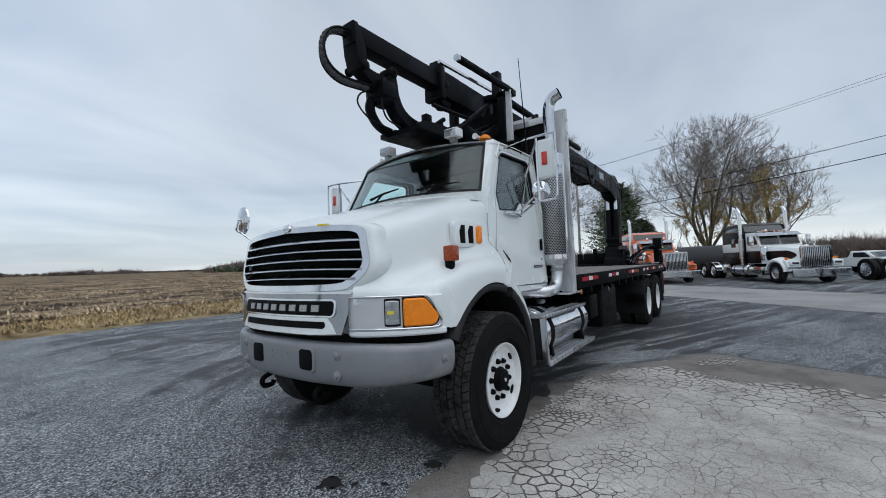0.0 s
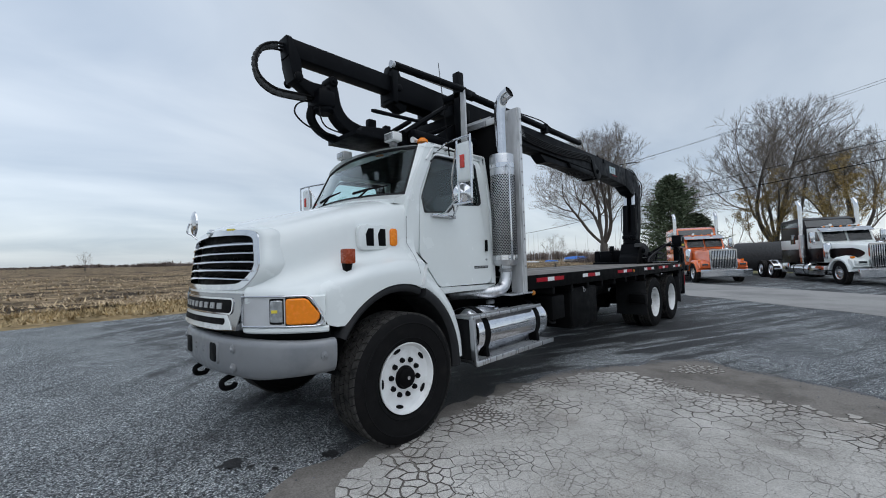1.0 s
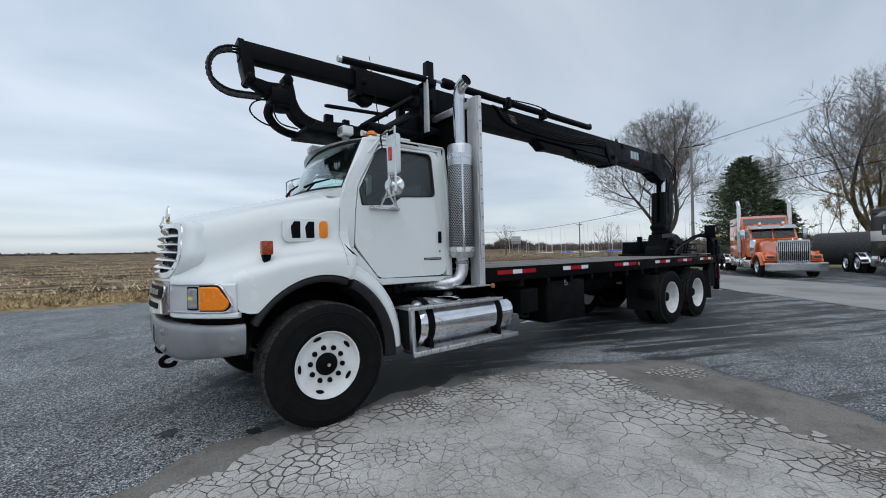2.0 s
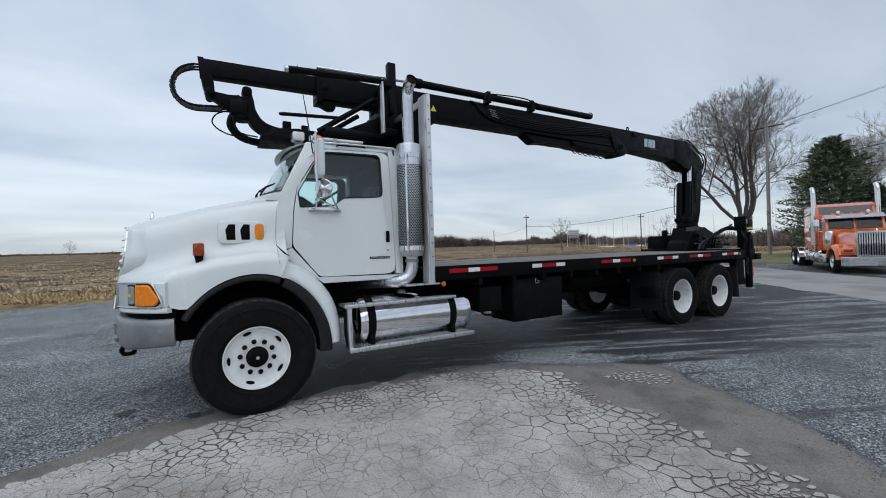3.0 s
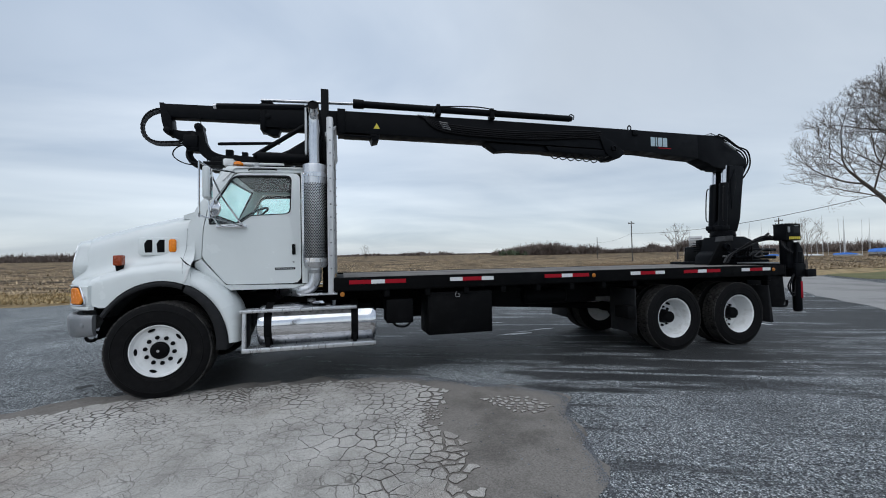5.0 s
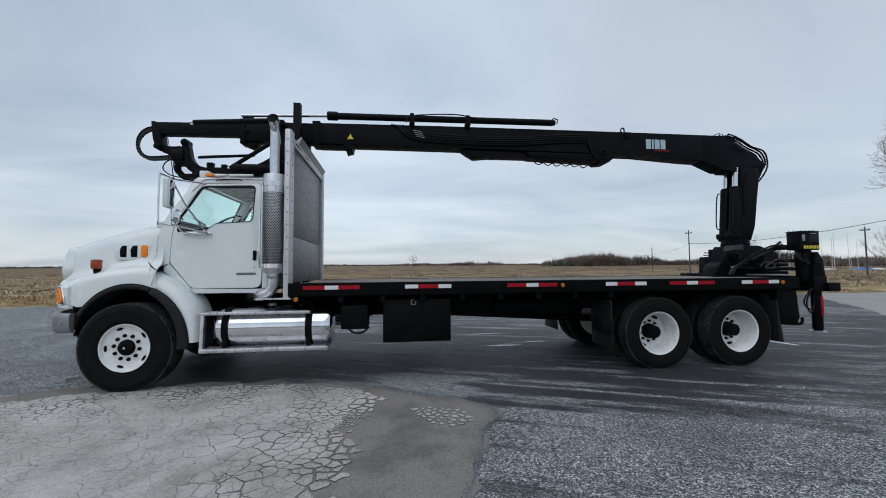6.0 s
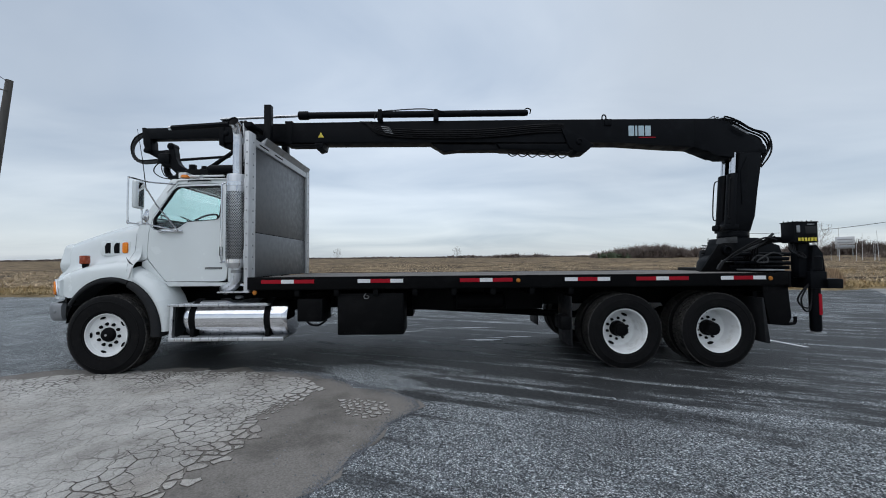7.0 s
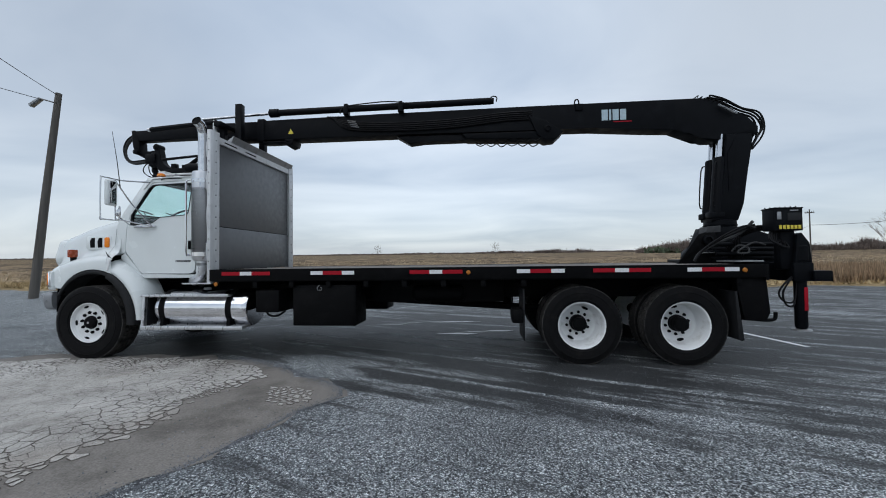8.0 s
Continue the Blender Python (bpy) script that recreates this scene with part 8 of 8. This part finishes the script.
def wire(a, b, sag, rad=0.012, label="thin black sagging overhead wire"):
    a, b = Vector(a), Vector(b)
    pts = [a.lerp(b, t) - Vector((0, 0, sag * 4 * t * (1 - t))) for t in [i / 24 for i in range(25)]]
    return solo("overhead_wire", tube(BM(), pts, rad, 5), M_HOSE, label, "wire")


POLE_L = (-8.3, -12.95, 0.0)
pl = utility_pole("leaning weathered wooden pole with a small street lamp", *POLE_L, (-0.55, 0.45, 8.95), 0.17)
part("lamp_arm", tube(BM(), [(-0.50, 0.42, 8.5), (-0.15, -0.05, 8.62)], 0.03, 8), M_GALV, pl)
part("street_lamp", prism(BM(), [(-0.55, 8.40), (-0.05, 8.66), (0.02, 8.60), (-0.48, 8.28)], "x", -0.35, -0.13, 0.03), M_GALV, pl)
POLE_E = (-12.35, 46.6, 0.1)
utility_pole("tall weathered wooden pole with crossarm and transformer", *POLE_E, (0.1, 0.0, 12.9), 0.17, 1.3, 10, True, M_POLE_PALE)
POLE_F = (-52.0, 50.9, 0.5)
utility_pole("far wooden pole with a short crossarm beside the field", *POLE_F, (0, 0, 7.2), 0.10, 0.5, 40)
utility_pole("far wooden pole beside the road", -37.9, 64.8, 0.3, (0, 0, 6.5), 0.10, 0.5, 20)
POLE_G = (-73.1, 59.1, 0.7)
utility_pole("far plain wooden pole beyond the field", *POLE_G, (0, 0, 5.4), 0.10)
NEXT = (38.0, 26.8)
for z0, z1, rad in ((7.1, 7.0, 0.030), (8.4, 8.2, 0.022), (12.55, 12.6, 0.012), (12.55, 12.1, 0.012)):
    wire((POLE_E[0], POLE_E[1], z0), (NEXT[0], NEXT[1], z1 + 3.9), 0.9, rad, "thick black sagging overhead cable")
utility_pole("tall weathered wooden pole with crossarm", NEXT[0], NEXT[1], 0, (0, 0, 17.0), 0.19, 1.3, 10)
wire((POLE_E[0], POLE_E[1], 7.2), (POLE_F[0], POLE_F[1], 5.55), 1.2, 0.026, "thick black sagging overhead cable")
wire((POLE_F[0], POLE_F[1], 5.55), (POLE_G[0], POLE_G[1], 4.9), 0.5, 0.015)
utility_pole("wooden pole at the edge of the yard", 14, -0.3, 0, (0, 0, 9.4), 0.15)
wire((-8.85, -12.5, 8.85), (14, -0.3, 9.3), 0.6, 0.012)
wire((-8.82, -12.5, 8.5), (14, -0.3, 4.2), 0.5, 0.012)


# ---- marina beyond the road ----
def boat(label, length, cover):
    b = thing("boat", label, "boat", "boats laid up ashore")
    rr = []
    for i in range(9):
        t = i / 8
        w = 1.25 * math.sin(math.pi * min(1.0, 0.18 + 0.82 * (1 - t) ** 0.7) * 0.5) * (1 - t ** 4) + 0.04
        rr.append([(-w, length * t, 1.5 + 0.25 * t), (-w * 0.85, length * t, 0.95), (0, length * t, 0.55 + 0.5 * t ** 3), (w * 0.85, length * t, 0.95), (w, length * t, 1.5 + 0.25 * t)])
    part("hull", loft(BM(), rr), M_HULL, b)
    rr = []
    for i in range(9):
        t = i / 8
        w = 1.3 * (1 - t ** 3) + 0.05
        h = 0.75 * math.sin(math.pi * (0.15 + 0.8 * t)) + 0.08 * (i % 2)
        rr.append([(-w, length * t, 1.42), (-w * 0.9, length * t, 1.62), (0, length * t, 1.62 + h), (w * 0.9, length * t, 1.62), (w, length * t, 1.42)])
    part("cover", loft(BM(), rr), cover, b)
    for y in (0.25, 0.7):
        for s in (-1, 1):
            part("stand", tube(BM(), [(s * 1.1, length * y, 0.0), (s * 0.8, length * y, 1.1)], 0.04, 6), M_GALV, b)
    return b


rb = random.Random(9)
b0 = boat("laid-up boat under a blue tarpaulin on stands", 8.5, M_TARP)
b0.matrix_basis = pose(-46.0, 98.2, 0.35, 0, 0, -64) @ Matrix.Scale(0.8, 4)
for x, y, a, k in ((-36.5, 103.5, -60, 0.8), (-55, 104, -70, 0.55), (-69, 104, -75, 0.5)):
    copy_thing(b0, pose(x, y, 0.4, 0, 0, a) @ Matrix.Scale(k, 4))
b1 = boat("laid-up boat under a pale cover on stands", 8.0, M_HULL)
b1.matrix_basis = pose(-51, 108, 0.4, 0, 0, -80) @ Matrix.Scale(0.6, 4)
for x, y, a in ((-58, 112, -60), (-66, 111, -90), (-72, 112, -50), (-80, 106, -70), (-43, 108, -60), (-62, 107, -60), (-75, 103, -66)):
    copy_thing(b1, pose(x, y, 0.4, 0, 0, a) @ Matrix.Scale(0.6, 4))
mast = solo("mast", tube(BM(), [(0, 0, 0.5), (0, 0, 10.0)], [0.06, 0.035], 5), M_HULL, "thin pale sailing boat mast", "mast", group="masts in the boat yard")
mast.matrix_basis = pose(-60, 109, 0)
for i in range(46):
    x = -98 + 1.45 * i + rb.uniform(-0.8, 0.8)
    copy_thing(mast, pose(x, 109 + rb.uniform(-5, 8) + 0.02 * i, 0.3, rb.uniform(-1.5, 1.5), rb.uniform(-1.5, 1.5)) @ Matrix.Scale(rb.uniform(0.55, 1.0), 4))
sg = thing("roadside_sign", "white panel sign on two posts beside the road", "sign")
for dx in (-1.3, 1.3):
    part("sign_post", tube(BM(), [(dx, 0, 0), (dx, 0, 4.6)], 0.08, 8), M_GALV, sg)
part("sign_panel", box(BM(), -1.7, 1.7, -0.14, -0.06, 2.9, 4.8, 0.02), M_SILVER, sg)
part("sign_panel", box(BM(), -1.7, 1.7, -0.14, -0.06, 1.9, 2.75, 0.02), M_GALV, sg)
for k in range(2):
    part("sign_bar", box(BM(), -1.3, 1.3, -0.16, -0.135, 3.3 + 0.7 * k, 3.6 + 0.7 * k, 0.005), M_GREYBAR, sg)
sg.matrix_basis = pose(-74.5, 88.5, 2.2, 0, 0, 48) @ Matrix.Scale(0.85, 4)


# ---- parked long-nose tractors ----
def tractor(label, hood_m, cab_m, sleeper_m, band_m, fender_m, sleeper=True):
    """A long-nose highway tractor; front axle over the origin, nose towards -y."""
    t = thing("semi_tractor", label, "truck", "parked long-nose tractors")
    w = make_front_wheel(t, "front_wheel", 0.52, 0.28, M_CHROME, M_CHROME, 10, 10)
    w.matrix_basis = pose(1.03, 0, 0.515)
    clone_part(w, t, pose(-1.03, 0, 0.515, 0, 0, 180))
    d = make_dual_wheel(t, "rear_wheel", 0.52, 0.27, M_CHROME, M_CHROME)
    d.matrix_basis = pose(1.09, 6.35, 0.515)
    clone_part(d, t, pose(1.09, 7.68, 0.515))
    for y in (6.35, 7.68):
        clone_part(d, t, pose(-1.09, y, 0.515, 0, 0, 180))
    for s in (-1, 1):
        part("frame_rail", box(BM(), s * 0.42 - 0.05, s * 0.42 + 0.05, -0.9, 8.4, 0.72, 0.98, 0.01), M_BLACK, t)
    # hood, tapering to the grille
    rr = []
    for y, wd, zt in ((-0.98, 0.58, 1.66), (-0.85, 0.60, 1.72), (0.0, 0.66, 1.80), (0.8, 0.74, 1.86), (1.42, 0.82, 1.90)):
        rr.append([(-wd, y, 0.95), (-wd, y, zt - 0.22), (-wd * 0.86, y, zt - 0.06), (-wd * 0.45, y, zt), (0, y, zt + 0.02), (wd * 0.45, y, zt), (wd * 0.86, y, zt - 0.06), (wd, y, zt - 0.22), (wd, y, 0.95)])
    part("hood", loft(BM(), rr), hood_m, t)
    gr = part("grille", plate(BM(), rounded(-0.62, 0.62, 0.72, 1.78, 0.08), [rounded(-0.56, 0.56, 0.77, 1.70, 0.05)], "y", -1.06, -0.96), M_CHROME_DIM, t)
    part("grille_core", box(BM(), -0.58, 0.58, -0.99, -0.975, 0.76, 1.72), M_BLACK, gr)
    for i in range(15):
        part("grille_bar", box(BM(), -0.511 + 0.073 * i - 0.021, -0.511 + 0.073 * i + 0.021, -1.045, -1.0, 0.77, 1.71, 0.003), M_CHROME_DIM, gr)
    part("hood_ornament", prism(BM(), [(-1.04, 1.78), (-0.90, 1.80), (-0.96, 1.88)], "x", -0.02, 0.02, 0.004), M_CHROME, t)
    part("bumper", prism(BM(), [(-1.38, 0.36), (-1.26, 0.31), (-1.22, 0.36), (-1.22, 0.70), (-1.30, 0.72), (-1.38, 0.68)], "x", -1.15, 1.15, 0.03), M_CHROME, t, "deep polished chrome bumper")
    part("bumper_mount", box(BM(), -0.45, 0.45, -1.28, -0.9, 0.5, 0.72, 0.02), M_BLACK, t)
    for s in (-1, 1):
        ring = []
        for i in range(15):
            a = radians(176 - 168 * i / 14)
            c, q = math.cos(a), math.sin(a)
            wi = 0.66
            ring.append([(s * wi, 0.60 * c * 1.12, 0.54 + 0.56 * q), (s * wi, 0.70 * c * 1.12, 0.56 + 0.68 * q), (s * 0.86, 0.73 * c * 1.12, 0.56 + 0.72 * q), (s * 1.12, 0.71 * c * 1.12, 0.55 + 0.67 * q),
                         (s * 1.19, 0.68 * c * 1.12, 0.54 + 0.60 * q), (s * 1.18, 0.60 * c * 1.12, 0.54 + 0.53 * q)])
        part("fender", loft(BM(), ring), fender_m, t, angle=45)
        part("fender_front", prism(BM(), [(-0.98, 0.80), (-0.72, 0.66), (-0.62, 0.95), (-0.55, 1.16), (-0.80, 1.08)], "x", s * 0.50, s * 1.12, 0.04), fender_m, t)
        hl = part("headlamp_pod", box(BM(), s * 0.87 - 0.20, s * 0.87 + 0.20, -1.04, -0.86, 0.88, 1.08, 0.03), fender_m, t)
        part("headlamp", box(BM(), s * 0.86 - 0.14, s * 0.86 + 0.14, -1.055, -1.03, 0.93, 1.03, 0.01), M_DARKGLASS, hl, "dark rectangular headlamp")
        part("turn_signal", box(BM(), s * 1.0 - 0.06, s * 1.0 + 0.06, -0.72, -0.60, 1.15, 1.24, 0.015), M_AMBER, t)
        part("air_cleaner", lathe(BM(), [(0.0, 1.12), (0.14, 1.14), (0.16, 1.2), (0.16, 1.78), (0.12, 1.86), (0.0, 1.9)], "z", (s * 0.95, 1.16, 0), 20), M_CHROME, t)
        tk = part("fuel_tank", lathe(BM(), [(0.0, 0), (0.26, 0.01), (0.31, 0.06), (0.31, 1.5), (0.26, 1.55), (0, 1.56)], "y", (s * 0.92, 2.45, 0.62), 24), M_TANK, t)
        for y in (2.75, 3.7):
            part("tank_strap", lathe(BM(), [(0.311, -0.03), (0.317, -0.03), (0.317, 0.03), (0.311, 0.03)], "y", (s * 0.92, y, 0.62), 24), M_BLACK, tk)
        part("cab_step", box(BM(), min(s * 0.62, s * 1.2), max(s * 0.62, s * 1.2), 1.05, 2.35, 0.36, 0.80, 0.03), M_CHROME, t)
        stx = part("exhaust_pipe", tube(BM(), smooth_pts([(s * 1.14, 2.92, 0.9), (s * 1.14, 2.92, 2.0), (s * 1.14, 2.92, 3.3), (s * 1.14, 2.92, 3.75), (s * 1.14, 2.98, 3.95), (s * 1.14, 3.12, 4.08)], 4), 0.095, 14), M_CHROME, t, "tall chrome exhaust pipe")
        part("pipe_guard", lathe(BM(), [(0.10, 1.2), (0.125, 1.22), (0.125, 2.35), (0.10, 2.37)], "z", (s * 1.14, 2.92, 0), 16), M_ALU, stx)
        mi = part("mirror", box(BM(), min(s * 1.22, s * 1.42), max(s * 1.22, s * 1.42), 1.50, 1.58, 1.90, 2.42, 0.02), M_CHROME, t)
        part("mirror_bar", tube(BM(), [(s * 0.95, 1.62, 2.45), (s * 1.32, 1.54, 2.45), (s * 1.32, 1.54, 1.85), (s * 0.95, 1.62, 1.85)], 0.014, 6), M_CHROME, mi)
        part("rear_fender", loft(BM(), [[(s * 0.80, 7.0 + r * 1.28 * math.cos(a) * 0.95, 0.5 + r * 0.62 * math.sin(a)) if k == 0 else (s * 1.25, 7.0 + r * 1.28 * math.cos(a) * 0.95, 0.5 + r * 0.62 * math.sin(a)) for k, r in ((0, 1.0), (1, 1.0), (1, 1.03), (0, 1.03))]
                                        for a in [radians(178 - 60 * i / 6) for i in range(7)]]), M_CHROME, t)
        part("side_window", prism(BM(), fill_corner([(1.62, 1.98), (2.60, 1.98), (2.60, 2.46), (1.86, 2.46)], 3, 0.15), "x", s * 0.985, s * 0.994), M_DARKGLASS, t)
        part("door_handle", box(BM(), min(s * 0.985, s * 1.01), max(s * 0.985, s * 1.01), 2.40, 2.55, 1.66, 1.70, 0.006), M_CHROME, t)
        part("deck_skirt", box(BM(), min(s * 0.62, s * 1.14), max(s * 0.62, s * 1.14), 4.35, 5.35, 0.40, 0.92, 0.03), M_CHROME, t)
    # cab
    cabp = [(1.40, 0.95), (1.40, 1.90), (1.50, 1.94), (1.78, 2.58), (1.92, 2.64), (2.78, 2.66), (2.78, 0.95)]
    part("cab", prism(BM(), cabp, "x", -0.985, 0.985, 0.04), cab_m, t)
    for s in (-1, 1):
        a = [(s * 0.04, 1.475, 1.965), (s * 0.90, 1.50, 1.965), (s * 0.88, 1.735, 2.52), (s * 0.04, 1.71, 2.52)]
        bm = BM()
        bm.faces.new([bm.verts.new((x, y - 0.035, z)) for x, y, z in a])
        bmesh.ops.solidify(bm, geom=list(bm.faces), thickness=0.02)
        part("windscreen", bm, M_DARKGLASS, t)
    part("sun_visor", prism(BM(), [(1.46, 2.44), (1.48, 2.42), (1.82, 2.60), (1.80, 2.63)], "x", -1.0, 1.0, 0.006), M_CHROME, t)
    for i in range(5):
        part("roof_lamp", lathe(BM(), [(0.05, 0), (0.045, 0.05), (0, 0.07)], "z", (-0.66 + 0.33 * i, 1.95, 2.655), 10), M_AMBER, t)
    for s in (-1, 1):
        part("air_horn", tube(BM(), [(s * 0.5, 1.75, 2.74), (s * 0.5, 2.5, 2.74)], [0.07, 0.025], 10), M_CHROME, t)
    part("body_band", box(BM(), -0.992, 0.992, 1.42, 2.775, 0.97, 1.64, 0.01), band_m, t)
    if sleeper:
        sl = [(2.86, 0.92), (2.86, 2.78), (3.02, 3.12), (3.35, 3.24), (5.0, 3.20), (5.12, 3.05), (5.12, 0.92)]
        part("sleeper", prism(BM(), sl, "x", -1.12, 1.12, 0.09, 3), sleeper_m, t, "tall rounded sleeper box")
        part("sleeper_band", box(BM(), -1.126, 1.126, 2.90, 5.10, 1.62, 2.12, 0.01), cab_m, t)
        part("sleeper_base", box(BM(), -1.128, 1.128, 2.90, 5.10, 0.93, 1.60, 0.02), band_m, t)
        for s in (-1, 1):
            part("sleeper_window", box(BM(), min(s * 1.11, s * 1.128), max(s * 1.11, s * 1.128), 3.55, 4.05, 1.90, 2.40, 0.05), M_DARKGLASS, t)
        for s in (-1, 1):
            part("roof_window", prism(BM(), fill_corner([(3.08, 2.72), (4.85, 2.72), (4.85, 2.98), (3.30, 3.02)], 3, 0.2), "x", s * 1.10, s * 1.127, 0.004), M_DARKGLASS, t)
        part("sleeper_glass", prism(BM(), [(2.83, 2.74), (2.99, 3.08), (3.03, 3.06), (2.88, 2.72)], "x", -0.95, 0.95, 0.004), M_DARKGLASS, t)
    part("fifth_wheel", prism(BM(), [(6.4, 0.98), (6.4, 1.06), (7.4, 1.14), (7.5, 0.98)], "x", -0.45, 0.45, 0.02), M_BLACK, t)
    part("catwalk", box(BM(), -0.60, 0.60, 5.12, 6.0, 0.98, 1.03, 0.01), M_ALU, t)
    return t


t1 = tractor("orange long-nose tractor with chrome bumper and tall stacks", M_ORANGE, M_ORANGE, M_ORANGE, M_ORANGE, M_ORANGE)
t1.matrix_basis = pose(-0.24, 23.9, 0.0, 0, 0, 28)
t2 = tractor("black and white long-nose tractor with chrome grille", M_WHITE_GLOSS, M_WHITE_GLOSS, M_BLACKGLOSS, M_BLACKGLOSS, M_WHITE_GLOSS)
HOOD_W = [(-0.85, 0.60), (0.0, 0.66), (0.8, 0.74), (1.42, 0.82)]
for s in (-1, 1):
    rr = []
    for k in range(11):
        y = -0.74 + 0.214 * k
        mid, half = 1.36 + 0.01 * k / 10, 0.235 * min(1.0, math.sqrt(0.04 + k / 3.0))
        w = lerp_table(HOOD_W, y) + 0.008
        rr.append([(s * w, y, mid - half), (s * w, y, mid + half)])
    part("hood_panel", loft(BM(), rr, closed=False), M_BLACKGLOSS, t2, "black painted hood side")
t2.matrix_basis = pose(5.55, 23.1, 0.0, 0, 0, 25)
t3 = tractor("parked tractor with polished rear wheels and bare black rear frame", M_WHITE_GLOSS, M_WHITE_GLOSS, M_WHITE_GLOSS, M_BLACKGLOSS, M_WHITE_GLOSS, False)
t3.matrix_basis = pose(12.5, 18.5, 0.0, 0, 0, 26)


def small_pickup():
    """A low white pickup; front axle over the origin, nose towards -y."""
    p = thing("pickup_truck", "small old white pickup parked behind the tractors", "pickup truck")
    side = [(-0.75, 0.42), (-0.78, 0.80), (-0.65, 0.92), (0.45, 0.97), (0.85, 1.36), (1.75, 1.40), (1.88, 1.02), (1.95, 0.96), (3.55, 0.94), (3.58, 0.45)]
    part("body", prism(BM(), side, "x", -0.80, 0.80, 0.05), M_WHITE_GLOSS, p)
    for s in (-1, 1):
        part("side_window", prism(BM(), fill_corner([(0.66, 1.01), (1.62, 1.01), (1.60, 1.31), (0.95, 1.31)], 3, 0.15), "x", s * 0.79, s * 0.806), M_DARKGLASS, p)
        for y in (0.0, 2.75):
            part("wheel", lathe(BM(), [(0.0, -0.09), (0.17, -0.10), (0.20, -0.11), (0.30, -0.10), (0.32, -0.06), (0.32, 0.06), (0.30, 0.10), (0.20, 0.11), (0.17, 0.10), (0.0, 0.09)], "x", (s * 0.74, y, 0.32), 24), M_RUBBER, p)
        part("headlamp", box(BM(), s * 0.58 - 0.12, s * 0.58 + 0.12, -0.80, -0.76, 0.66, 0.80, 0.01), M_LENS, p)
    part("windscreen", prism(BM(), [(0.47, 1.00), (0.82, 1.335), (0.84, 1.33), (0.52, 0.99)], "x", -0.68, 0.68, 0.003), M_DARKGLASS, p)
    part("bumper", box(BM(), -0.80, 0.80, -0.88, -0.76, 0.40, 0.55, 0.03), M_CHROME_DIM, p)
    return p


small_pickup().matrix_basis = pose(10.6, 31.6, 0.0, 0, 0, 40)
part("barrel", lathe(BM(), [(0.0, 0.0), (0.95, 0.02), (1.0, 0.1), (1.0, 6.6), (0.95, 6.7), (0.0, 6.72)], "x", (0, 0, 1.25), 28), M_GREYHOSE, tagged(new("tank_barrel"), "long black cylindrical tank lying behind the tractors", "tank"))
bpy.data.objects["tank_barrel"].matrix_basis = pose(-0.5, 33.5, 0, 0, 0, -6)
